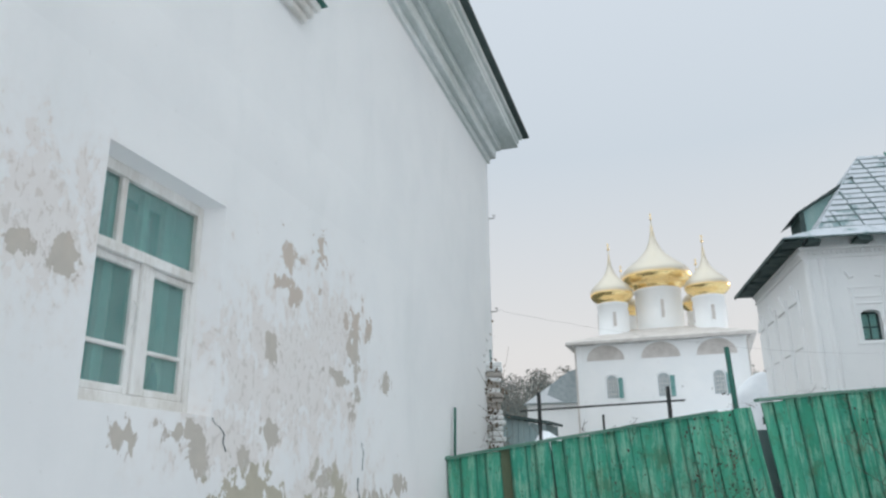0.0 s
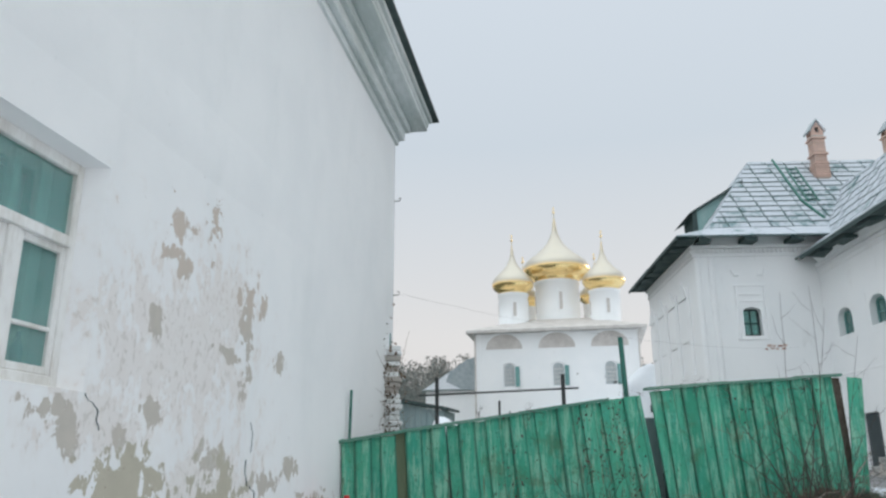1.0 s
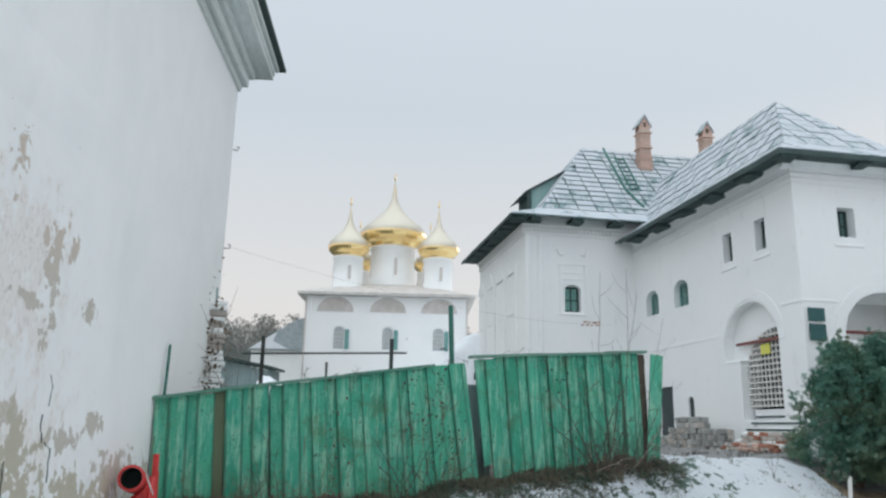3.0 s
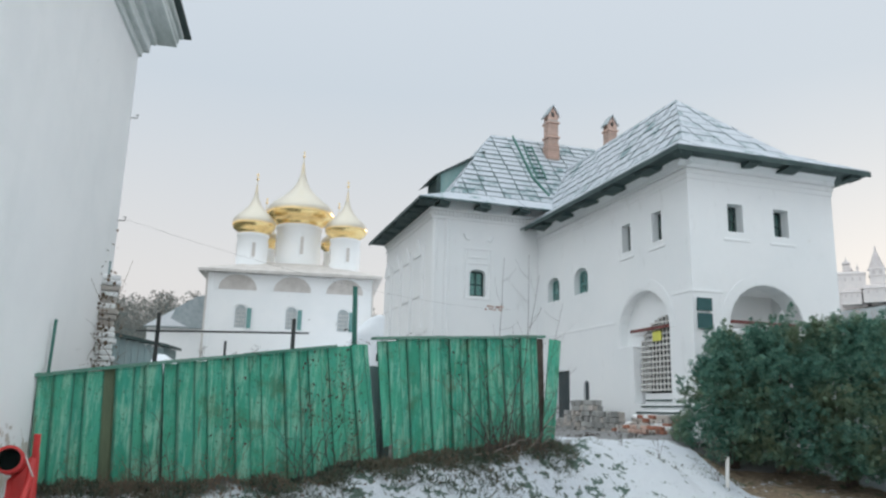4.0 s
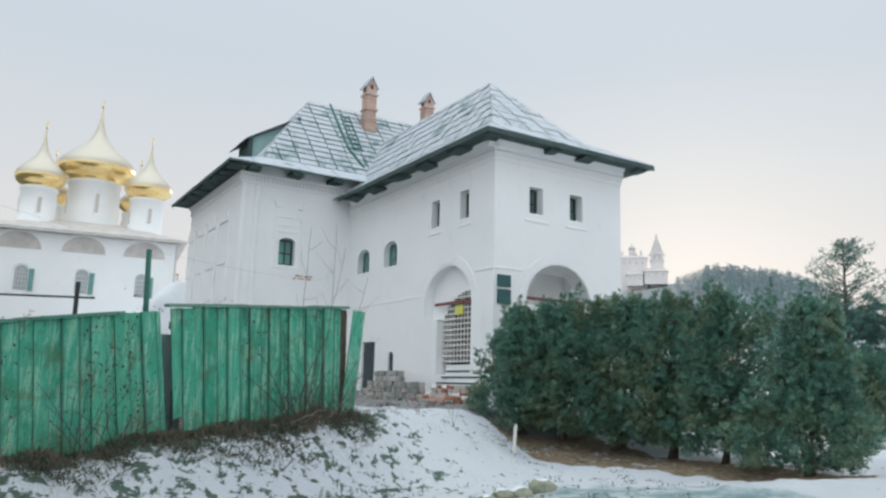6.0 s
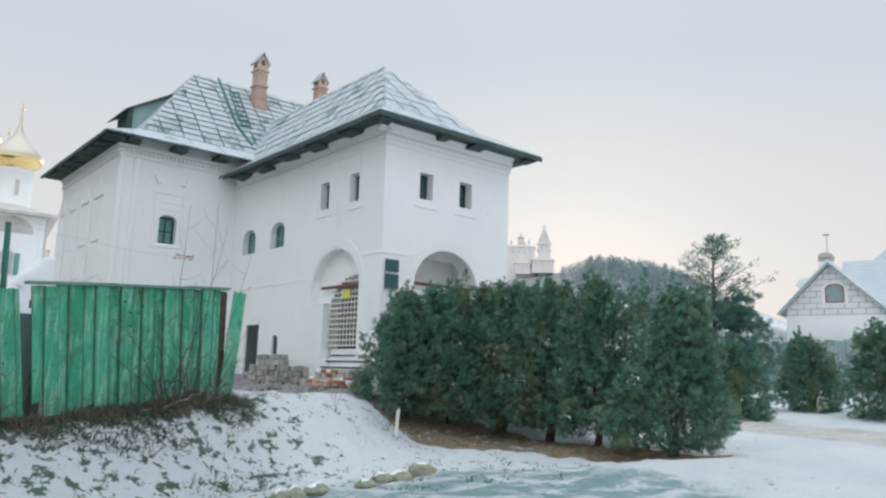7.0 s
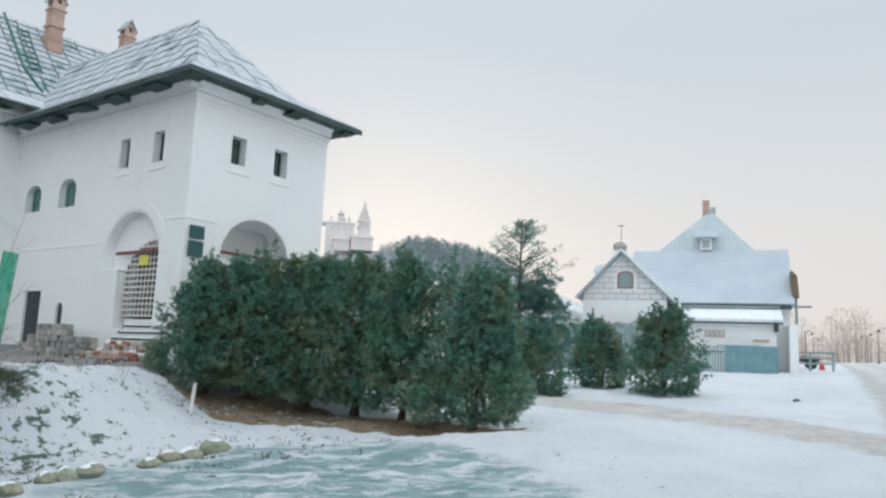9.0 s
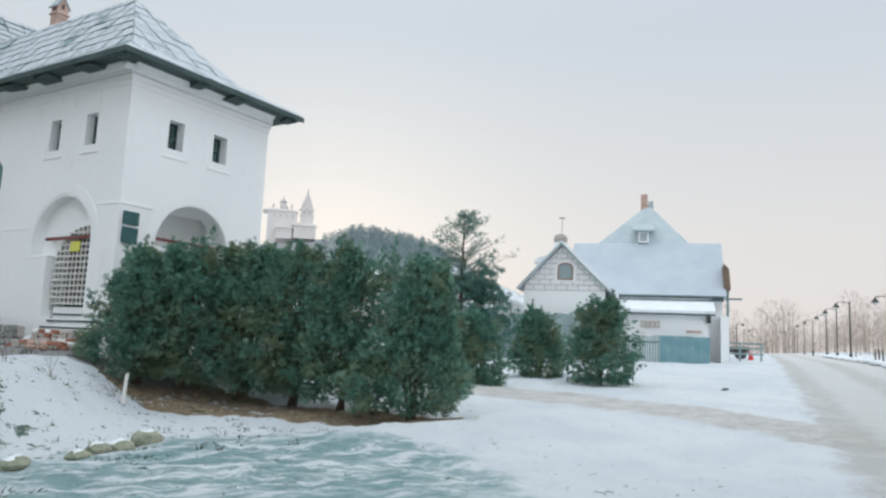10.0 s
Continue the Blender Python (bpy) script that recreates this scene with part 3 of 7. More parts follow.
def sprays(p, out, size, rs, slim=0.5):
    """Small fans of leaves at the points p, facing the ways out. Returns corners and faces."""
    n = len(p)
    s = (size * rs.uniform(0.6, 1.35, n))[:, None]
    up = np.stack([rs.uniform(-0.5, 0.5, n), rs.uniform(-0.5, 0.5, n), rs.uniform(0.45, 1.0, n)], 1) + out * rs.uniform(0.3, 0.9, n)[:, None]
    up /= np.linalg.norm(up, axis=1)[:, None]
    side = np.cross(up, out + np.stack([rs.uniform(-0.9, 0.9, n), rs.uniform(-0.9, 0.9, n), rs.uniform(-0.4, 0.4, n)], 1))
    side /= np.linalg.norm(side, axis=1)[:, None] + 1e-6
    a = s * slim
    v = np.stack([p - side * a * 0.15, p + side * a * 0.15, p + side * a * 0.75 + up * s * 0.6, p + up * s * 0.5, p + up * s * 1.1 + out * s * 0.2, p - side * a * 0.75 + up * s * 0.6], 1).reshape(-1, 3)
    k = (np.arange(n) * 6)[:, None, None]
    f = (k + np.array([[0, 1, 3], [1, 2, 3], [3, 2, 4], [3, 4, 5], [0, 3, 5]])[None]).reshape(-1, 3)
    return v, f


def blades(p, way, size, rs, slim=0.16):
    """Small folded leaf blades at the points p, growing along way. Returns corners and faces."""
    n = len(p)
    s = (size * rs.uniform(0.55, 1.4, n))[:, None]
    way = way + rs.normal(0, 0.38, (n, 3))
    way /= np.linalg.norm(way, axis=1)[:, None]
    side = np.cross(way, rs.normal(0, 1, (n, 3)))
    side /= np.linalg.norm(side, axis=1)[:, None] + 1e-6
    v = np.stack([p, p + way * s * 0.55 + side * s * slim, p + way * s, p + way * s * 0.45 - side * s * slim], 1).reshape(-1, 3)
    k = (np.arange(n) * 4)[:, None, None]
    return v, (k + np.array([[0, 1, 2], [0, 2, 3]])[None]).reshape(-1, 3)


def frame_at(origin, heading):
    """The pose of a front that runs along a compass heading, with its depth away from the viewer's side."""
    h = radians(heading)
    m = Matrix.Identity(4)
    m.col[0][:3], m.col[1][:3], m.col[3][:3] = (math.sin(h), math.cos(h), 0), (-math.cos(h), math.sin(h), 0), origin
    return m


# ---- ground ----
def ground_height(x, y):
    x, y = np.asarray(x, float), np.asarray(y, float)
    ramp = 0.041 * np.clip(x - 4, 0, 41) + 0.02 * np.clip(x - 45, 0, 400)
    fence_line = 10.02 + 0.2546 * x
    by_fence = (0.72 + 0.14 * np.clip(x - 1.3, 0, 2.7)) * smooth01((y - (fence_line - 1.75)) / 1.7)
    # terrace before the house: its edge runs on from the fence to the head of the hedge
    edge = 11.35 + 0.47 * (x - 5.2) + 0.45 * np.clip(x - 7, 0, 3.5)
    by_porch = np.maximum(smooth01((y - (edge - 3.0)) / 3.0), 0.85 * smooth01((y + 0.35 * (x - 9) - 11.5) / 5.0))
    blend = smooth01((x - 4.9) / 2.9)
    z = ramp * smooth01((30 - y) / 40 + 0.6) + by_fence * (1 - blend) + by_porch * blend * smooth01((19.5 - x) / 4.5)
    z = z + 0.055 * np.clip(y - 19, 0, 60)
    r = np.hypot(x, y)
    # wooded slopes: the convent hill, the ridge beyond the church, low country elsewhere
    hill = 50 * np.exp(-(((x - 322) / 120) ** 2 + ((y - 300) / 130) ** 2)) + 26 * np.exp(-(((x - 420) / 90) ** 2 + ((y - 265) / 110) ** 2))
    ridge = 26 * np.exp(-(((y - 300) / 90) ** 2)) * smooth01((180 - np.abs(x - 10)) / 160)
    return z + (hill + ridge) * smooth01((r - 110) / 150)


def mound(x, y):
    """Ploughed and trodden unevenness close to the walk."""
    x, y = np.asarray(x, float), np.asarray(y, float)
    out = np.zeros(np.broadcast(x, y).shape)
    flat = out.ravel()
    for i, (a, b) in enumerate(zip(np.broadcast_to(x, out.shape).ravel(), np.broadcast_to(y, out.shape).ravel())):
        r = math.hypot(a, b)
        if r < 70:
            k = 0.055 * noise.noise((a * 0.55, b * 0.55, 1.3)) + 0.055 * noise.noise((a * 1.7, b * 1.7, 4.1)) + 0.04 * noise.noise((a * 3.8, b * 4.5, 2.2))
            flat[i] = k * min(1.0, max(0.0, (70 - r) / 30))
    # rough clods on the bank before the fence
    near = np.exp(-((y - (9.75 + 0.2546 * x)) / 0.75) ** 2) * smooth01((7.3 - x) / 1.5)
    clods = np.array([noise.noise((a * 3.2, b * 3.2, 7.7)) for a, b in zip(np.broadcast_to(x, out.shape).ravel(), np.broadcast_to(y, out.shape).ravel())]).reshape(out.shape) if out.size == 1 or near.max() > 0.01 else 0.0
    # snow bank between the hedge and the road
    bank = 0.16 * np.exp(-(((y - (7.4 - 0.42 * (x - 9))) / 0.9) ** 2)) * smooth01((x - 8.0) / 2.0) * smooth01((17.0 - x) / 4)
    return flat.reshape(out.shape) + bank + 0.075 * near * clods


def ground_z(x, y):
    return float(ground_height(x, y) + mound(x, y))


def build_ground():
    def axis(lo, hi, fine0, fine1, step):
        a = list(np.arange(fine0, fine1, step))
        s = step
        while a[-1] < hi:
            s *= 1.07
            a.append(a[-1] + s)
        s = step
        while a[0] > lo:
            s *= 1.07
            a.insert(0, a[0] - s)
        return np.array(a)

    xs, ys = axis(-900, 1500, -2.5, 18, 0.13), axis(-900, 1500, 2.5, 18, 0.13)
    X, Y = np.meshgrid(xs, ys)
    Z = ground_height(X, Y) + mound(X, Y)
    nx, ny = len(xs), len(ys)
    k = np.arange(nx * ny).reshape(ny, nx)
    quads = np.stack([k[:-1, :-1], k[:-1, 1:], k[1:, 1:], k[1:, :-1]], -1).reshape(-1, 4)
    ob = raw("ground", np.stack([X, Y, Z], -1).reshape(-1, 3).tolist(), quads.tolist(), M["snowy"], smooth=True)
    tagged(ob, "uneven snowy ground with bare grass, ice and a trodden path", "ground", kind="structure")


build_ground()


# ---- the old plastered building beside the walk ----
WALL = frame_at((-1.35, 12.4, 0), 6.5)


def window_unit(parent, s0, s1, z0, z1, depth):
    """A double casement with a transom, a narrow vent and low glazing bars, in a splayed reveal."""
    w = new("window")
    w.parent = parent
    tagged(w, "peeling white casement with a small vent and teal-tinted panes for reflections")
    t, zt = 0.06, z0 + 0.63 * (z1 - z0)
    mid = (s0 + s1) / 2

    def bar(name, lo, hi, mat="paint_wood"):
        part(name, bx(lo, hi, 0.006), M[mat], w)

    d0, d1 = depth, depth + 0.07
    bar("frame_side", (s0, d0, z0), (s0 + t, d1, z1))
    bar("frame_side", (s1 - t, d0, z0), (s1, d1, z1))
    bar("frame_head", (s0 + t, d0, z1 - t * 1.2), (s1 - t, d1, z1))
    bar("frame_foot", (s0 + t, d0, z0), (s1 - t, d1, z0 + t))
    bar("transom", (s0 + t, d0 - 0.02, zt - 0.035), (s1 - t, d1, zt + 0.03))
    vent = s0 + t + 0.17 * (s1 - s0)
    bar("vent_post", (vent, d0 + 0.005, zt + 0.03), (vent + 0.05, d1, z1 - t * 1.2))
    bar("mullion", (mid - 0.045, d0 - 0.01, z0 + t), (mid + 0.045, d1, zt - 0.035))
    panes = [(s0 + t, vent, zt + 0.03, z1 - t * 1.2), (vent + 0.05, s1 - t, zt + 0.03, z1 - t * 1.2)]
    for a, b in ((s0 + t, mid - 0.045), (mid + 0.045, s1 - t)):
        lo, hi, low = z0 + t, zt - 0.035, z0 + t + 0.24
        e = 0.045
        bar("sash_side", (a, d0 + 0.01, lo), (a + e, d1 - 0.01, hi))
        bar("sash_side", (b - e, d0 + 0.01, lo), (b, d1 - 0.01, hi))
        bar("sash_rail", (a + e, d0 + 0.01, lo), (b - e, d1 - 0.01, lo + e))
        bar("sash_rail", (a + e, d0 + 0.01, hi - e), (b - e, d1 - 0.01, hi))
        bar("glazing_bar", (a + e, d0 + 0.012, low), (b - e, d1 - 0.015, low + 0.025))
        panes += [(a + e, b - e, lo + e, low), (a + e, b - e, low + 0.025, hi - e)]
    for a, b, c, d in panes:
        ob = part("pane", bx((a, d0 + 0.035, c), (b, d0 + 0.04, d)), M["near_glass"], w, "old wavy glass")
        ob.visible_shadow = False
    # the inner window, a hand behind
    for a, b in ((s0 + 0.02, s0 + 0.1), (mid - 0.16, mid - 0.08), (mid + 0.12, mid + 0.18), (s1 - 0.16, s1 - 0.06)):
        part("inner_post", bx((a, d1 + 0.1, z0), (b, d1 + 0.15, z1), 0.006), M["paint_wood"], w)
    part("inner_rail", bx((s0, d1 + 0.1, zt - 0.02), (s1, d1 + 0.16, zt + 0.06), 0.006), M["paint_wood"], w)
    part("curtain", bx((s1 - 0.26, d1 + 0.22, z0), (s1 + 0.05, d1 + 0.24, zt)), M["curtain"], w)
    part("inner_panel", bx((mid + 0.1, d1 + 0.3, zt + 0.1), (s1 - 0.05, d1 + 0.34, z1 - 0.05)), M["curtain"], w)
    part("room", carve(bx((s0 - 0.3, d1 + 0.36, z0 - 0.3), (s1 + 0.3, d1 + 1.1, z1 + 0.3)), [bx((s0 - 0.2, d1 + 0.2, z0 - 0.2), (s1 + 0.2, d1 + 1.0, z1 + 0.2))]), M["room"], w)
    part("sill_gap", bx((s0 + 0.2, d0 - 0.05, z0 - 0.062), (s1 - 0.04, d0 + 0.02, z0 - 0.046)), M["dark"], w)
    part("handle", tube(bmesh.new(), [(mid - 0.09, d0 - 0.005, zt - 0.42), (mid - 0.09, d0 - 0.04, zt - 0.38), (mid - 0.09, d0 - 0.04, zt - 0.3), (mid - 0.09, d0 - 0.005, zt - 0.26)], 0.006), M["paint_wood"], w)
    part("bottle", lathe(bmesh.new(), [(0.03, z0 + 0.06), (0.032, z0 + 0.2), (0.012, z0 + 0.25), (0.012, z0 + 0.29)], (s1 - 0.2, d1 + 0.06, 0), 12), M["blue_sheet"], w, "small blue bottle")
    part("sill", bx((s0 - 0.02, d0 - 0.07, z0 - 0.045), (s1 - 0.02, d1, z0 - 0.004), 0.008), M["paint_wood"], w)


def near_building():
    b = thing("plastered_building", "two-storey building with peeling whitewash and bare plaster patches", "building", WALL)
    top = 7.35
    body = bx((-24, 0, -0.6), (-0.1, 9, top))
    s0, s1, z0, z1 = -9.15, -7.97, 1.99, 3.39
    cut = bmesh.new()
    # opening with reveals that widen to the outside
    out, inn = [(s0 - 0.0, z0), (s1, z0), (s1, z1), (s0, z1)], [(s0 + 0.02, z0 + 0.02), (s1 - 0.14, z0 + 0.02), (s1 - 0.14, z1 - 0.05), (s0 + 0.02, z1 - 0.05)]
    a = [cut.verts.new((p[0], -0.05, p[1])) for p in out]
    c = [cut.verts.new((p[0], 0.5 if k == 2 else 0.11, p[1])) for k in (1, 2) for p in inn]
    cut.faces.new(a)
    cut.faces.new(c[4:][::-1])
    for i in range(4):
        j = (i + 1) % 4
        cut.faces.new((a[j], a[i], c[i], c[j]))
        cut.faces.new((c[j], c[i], c[4 + i], c[4 + j]))
    up = bx((-10.6, -0.1, 5.62), (-7.35, 0.35, 7.0))
    room = bx((-23.6, 0.45, -0.2), (-0.5, 8.6, 7.1))
    part("wall", carve(body, [cut, room, up]), M["flaking"], b)
    window_unit(b, s0 + 0.03, s1 - 0.145, z0 + 0.02, z1 - 0.05, 0.1)
    # soft plastered belt between the storeys, fading out towards the corner
    rows, faces, prof = [], [], ((0.0, 4.42), (-0.5, 4.26), (-1.0, 4.1), (-0.6, 3.92), (0.0, 3.74))
    stations = [-24.0 + 0.5 * k for k in range(42)]
    for k, s in enumerate(stations):
        swell = 0.017 * min(1.0, (-3.5 - s) / 3.0) * (1 + 0.25 * math.sin(1.7 * s))
        rows += [(s, d * swell + (0.004 if d == 0 else 0.0), z + 0.02 * math.sin(0.9 * s)) for d, z in prof]
        if k:
            faces += [(5 * k - 5 + i, 5 * k + i, 5 * k + i + 1, 5 * k - 4 + i) for i in range(4)]
    raw("belt", rows, faces, M["flaking"], b, True)
    # upper window's stepped sill with a tin flashing
    for k, (e, zz, dd) in enumerate(((0.0, 5.52, 0.13), (0.05, 5.44, 0.09), (0.11, 5.36, 0.055))):
        part("sill_moulding", bx((-11.0 + e, -dd, zz), (-7.0 - e, 0.002, zz + 0.075), 0.012), M["paint_wood"], b)
    part("sill_flashing", bx((-11.02, -0.17, 5.598), (-6.96, 0.0, 5.615), 0.003), M["tin_green"], b)
    part("upper_pane", bx((-10.6, 0.2, 5.62), (-7.35, 0.21, 7.0)), M["dark"], b)
    # boxed cornice in steps, and the tin eave above it
    for dd, za, zb in ((0.05, 6.98, 7.1), (0.14, 7.1, 7.28), (0.22, 7.28, 7.42), (0.5, 7.5, 7.6), (0.56, 7.6, 7.68)):
        part("cornice_board", bx((-24.2, -dd, za), (-0.1 + dd, 9, zb), 0.012), M["cornice"], b)
    part("soffit", bx((-24.2, -0.48, 7.42), (0.38, 9, 7.5)), M["cornice"], b, "stained white soffit boards")
    bm = prism(bmesh.new(), [(-24.4, -0.66, 7.68), (-24.4, -0.66, 7.72), (-24.4, 4.5, 10.2), (-24.4, 9.5, 7.68)], (25.0, 0, 0))
    part("roof", bm, M["roof_dark"], b, "dark green tin roof")
    # small things fixed to the wall
    part("drain_stub", tube(bmesh.new(), [(-2.66, -0.05, 1.75), (-2.62, -0.05, 2.5)], 0.018), M["tin_green"], b, "thin green pipe")
    part("corner_strip", tube(bmesh.new(), [(-0.42, -0.03, 2.5), (-0.4, -0.03, 3.6)], 0.015), M["grey_board"], b)
    for ss, zz in ((-0.12, 5.93), (-0.14, 4.28)):
        part("iron_hook", tube(bmesh.new(), [(ss, 0.02, zz), (ss + 0.02, -0.09, zz), (ss + 0.04, -0.1, zz + 0.06), (ss + 0.06, -0.06, zz + 0.07)], 0.008), M["iron"], b)
    return b


near_building()


# ---- green board fence ----
FENCE = frame_at((-1.67, 9.56, 0), 75.7)


def plank(width, z0, z1, lean, rng, thick=0.022):
    """One sawn board with a worn foot."""
    bm = bmesh.new()
    w = width / 2
    pts = [(-w, z0 + rng.uniform(-0.05, 0.05)), (w, z0 + rng.uniform(-0.05, 0.05)), (w + lean, z1), (lean - w, z1 + rng.uniform(-0.01, 0.01))]
    prism(bm, [(x, 0, z) for x, z in pts], (0, thick, 0))
    return bm


def fence_panel(name, a, b, top, foot, lean, widths, rng, cap, odd=(), dark=(), label=""):
    """Lapped boards over rails; a and b are the ends along the top, and lean tells how far a board's head stands off its foot."""
    f = thing(name, label, "fence", FENCE)
    x = a
    k = 0
    while x < b - 0.05:
        w = min(rng.uniform(*widths), b - x + 0.02)
        over = k % 2
        m = x + w / 2
        off = lean(m)
        z0, z1 = foot(m) + rng.uniform(-0.05, 0.05), top(m) + rng.uniform(-0.02, 0.016)
        bm = plank(w + (0.02 if over else 0.0), 0.0, z1 - z0, 0.0, rng)
        ob = part("board", bm, M["bare_board"] if k in odd else M["fence"], f)
        ob.matrix_basis = pose(m - off, (-0.034 if over else 0.0) + rng.uniform(-0.008, 0.004), z0, 0, math.degrees(math.atan2(off + rng.uniform(-0.006, 0.006), z1 - z0)), 0)
        x += w * (0.95 if over else 0.91) + (0.04 if k in dark else 0.0)
        k += 1
    for h in (0.18, 0.82):
        pts = [(s - lean(s) * (1 - h), foot(s) + h * (top(s) - foot(s))) for s in (a, b)]
        bm = bmesh.new()
        prism(bm, [(p[0], 0.024, p[1] - 0.05) for p in pts] + [(p[0], 0.024, p[1] + 0.05) for p in pts[::-1]], (0, 0.05, 0))
        part("rail", bm, M["eave_wood"], f)
    for s in np.linspace(a + 0.25, b - 0.25, 4):
        part("post", bx((s - 0.05, 0.08, foot(s) - 0.7), (s + 0.05, 0.18, top(s) - 0.05), 0.01), M["eave_wood"], f)
    # capping strip in short warped lengths
    edges = list(np.arange(cap[0], cap[1], 1.15)) + [cap[1]]
    for p, q in zip(edges, edges[1:]):
        u, v = rng.uniform(-0.008, 0.012), rng.uniform(-0.008, 0.012)
        bm = prism(bmesh.new(), [(p, -0.075, top(p) - 0.018 + u), (q - 0.006, -0.075, top(q) - 0.018 + v), (q - 0.006, -0.075, top(q) + 0.02 + v), (p, -0.075, top(p) + 0.02 + u)], (0, 0.14, 0))
        part("capping", bm, M["cap"], f, "weathered green capping strip")
    return f


rng = random.Random(5)
fence_panel("board_fence", 0.0, 3.95, lambda s: 1.865 + 0.156 * s, lambda s: 0.45 + 0.1 * s - (0.1 if 2.6 < s < 3.4 else 0.0) + (0.08 if s > 3.6 else 0.0), lambda s: -0.05 - 0.045 * s, (0.14, 0.2), rng, (-0.03, 3.5), (4,), (7,), "long green board fence with flaking paint and moss")
fence_panel("board_fence", 4.12, 6.92, lambda s: 2.545 + 0.085 * (s - 4.1), lambda s: 1.17 if s < 4.3 else 0.93 + 0.14 * (min(s, 5.7) - 4.4), lambda s: -0.17 + 0.035 * (s - 4.1), (0.15, 0.2), rng, (4.06, 7.08), (), (), "short bright green board fence beside a gap")
gate = thing("fence_board", "leaning green board at the open end of the fence", "board", FENCE)
part("board", plank(0.15, 0.0, 2.2, 0.0, rng), M["fence"], gate).matrix_basis = pose(6.99, -0.11, 0.56, 0, 5.6, 0)
part("board", plank(0.13, 0.0, 2.19, 0.0, rng), M["fence"], gate).matrix_basis = pose(7.11, -0.085, 0.57, 0, 5.4, 0)
old = thing("rotten_board", "dark rotten board behind the open end of the fence", "board", FENCE)
part("board", plank(0.22, 0.5, 2.76, -0.06, rng), M["bark"], old).location = (7.05, 0.03, 0)


# ---- white merchant's house with porch tower ----
HX, HY, TX = 10.47, 14.68, 14.66
WY, WX = 22.97, 6.74


def rect_cut(face, c, half, z0, z1, depth):
    """A cutter for an opening in the porch: on the long side (x = HX) or the front (y = HY)."""
    if face == "side":
        return bx((HX - 0.3, c - half, z0), (HX + depth, c + half, z1))
    return bx((c - half, HY - 0.3, z0), (c + half, HY + depth, z1))


def outline_cut(face, pts, depth):
    if face == "side":
        return prism(bmesh.new(), [(HX - 0.3, p, z) for p, z in pts], (depth + 0.3, 0, 0))
    return prism(bmesh.new(), [(p, HY - 0.3, z) for p, z in pts], (0, depth + 0.3, 0))


def hip_roof(h, name, x0, x1, y0, y1, eave, knee, inset, ridge, rz, label=""):
    """A bell-cast hipped roof: the eave rectangle at z eave, a knee rectangle inset from it by (west, south, east, north), and a ridge line."""
    bm = bmesh.new()
    low = [(x0, y0), (x1, y0), (x1, y1), (x0, y1)]
    kw, ks, ke, kn_ = inset
    kn = [(x0 + kw, y0 + ks), (x1 - ke, y0 + ks), (x1 - ke, y1 - kn_), (x0 + kw, y1 - kn_)]
    (ax, ay), (bx_, by) = ridge
    under = [bm.verts.new((*p, eave - 0.035)) for p in low]
    L = [bm.verts.new((*p, eave)) for p in low]
    K = [bm.verts.new((*p, knee)) for p in kn]
    A, B = bm.verts.new((ax, ay, rz)), bm.verts.new((bx_, by, rz))
    # the deck is open below: its underside follows the bell-cast up to the wall
    U = [bm.verts.new((*p, knee - 0.06)) for p in kn]
    bm.faces.new(U[::-1])
    for i in range(4):
        j = (i + 1) % 4
        bm.faces.new((under[i], under[j], L[j], L[i]))
        bm.faces.new((U[i], U[j], under[j], under[i]))
        bm.faces.new((L[i], L[j], K[j], K[i]))
    if abs(ax - bx_) > abs(ay - by):
        bm.faces.new((K[0], K[1], B, A))
        bm.faces.new((K[1], K[2], B))
        bm.faces.new((K[2], K[3], A, B))
        bm.faces.new((K[3], K[0], A))
    else:
        bm.faces.new((K[0], K[1], A))
        bm.faces.new((K[1], K[2], B, A))
        bm.faces.new((K[2], K[3], B))
        bm.faces.new((K[3], K[0], A, B))
    return part(name, bm, M["seam"], h, label), [(*p, knee) for p in kn], [(*p, eave) for p in low]


def small_window(h, face, c, half, z0, z1, deep, arched=False):
    """A deep-set little window with a frame, a cross bar and glass."""
    w = new("window")
    w.parent = h
    tagged(w, "small deep-set window with a dark frame")

    def at(a, d, z):
        return (HX + d, c + a, z) if face == "side" else (c + a, (HY if face == "front" else WY) + d, z)

    def bar(name, a0, a1, d0, d1, b0, b1, mat):
        p, q = at(a0, d0, b0), at(a1, d1, b1)
        part(name, bx([min(u, v) for u, v in zip(p, q)], [max(u, v) for u, v in zip(p, q)]), M[mat], w)

    e = 0.045
    bar("frame_side", -half, -half + e, deep, deep + 0.06, z0, z1, "eave_wood" if not arched else "teal")
    bar("frame_side", half - e, half, deep, deep + 0.06, z0, z1, "eave_wood" if not arched else "teal")
    bar("frame_head", -half + e, half - e, deep, deep + 0.06, z1 - e, z1, "eave_wood" if not arched else "teal")
    bar("frame_foot", -half + e, half - e, deep, deep + 0.06, z0, z0 + e, "eave_wood" if not arched else "teal")
    bar("cross_bar", -half + e, half - e, deep + 0.005, deep + 0.05, z0 + 0.45 * (z1 - z0), z0 + 0.45 * (z1 - z0) + 0.03, "eave_wood" if not arched else "teal")
    bar("upright", -0.015, 0.015, deep + 0.005, deep + 0.05, z0 + e, z1 - e, "eave_wood" if not arched else "teal")
    bar("pane", -half + e, half - e, deep + 0.03, deep + 0.034, z0 + e, z1 - e, "glass")
    # plain windows get a dark sheet that stands in for the unlit room
    bar("backing", -half - 0.02, half + 0.02, deep + 0.2, deep + 0.25, z0 - 0.02, z1 + 0.02, "dark" if not arched else "curtain")


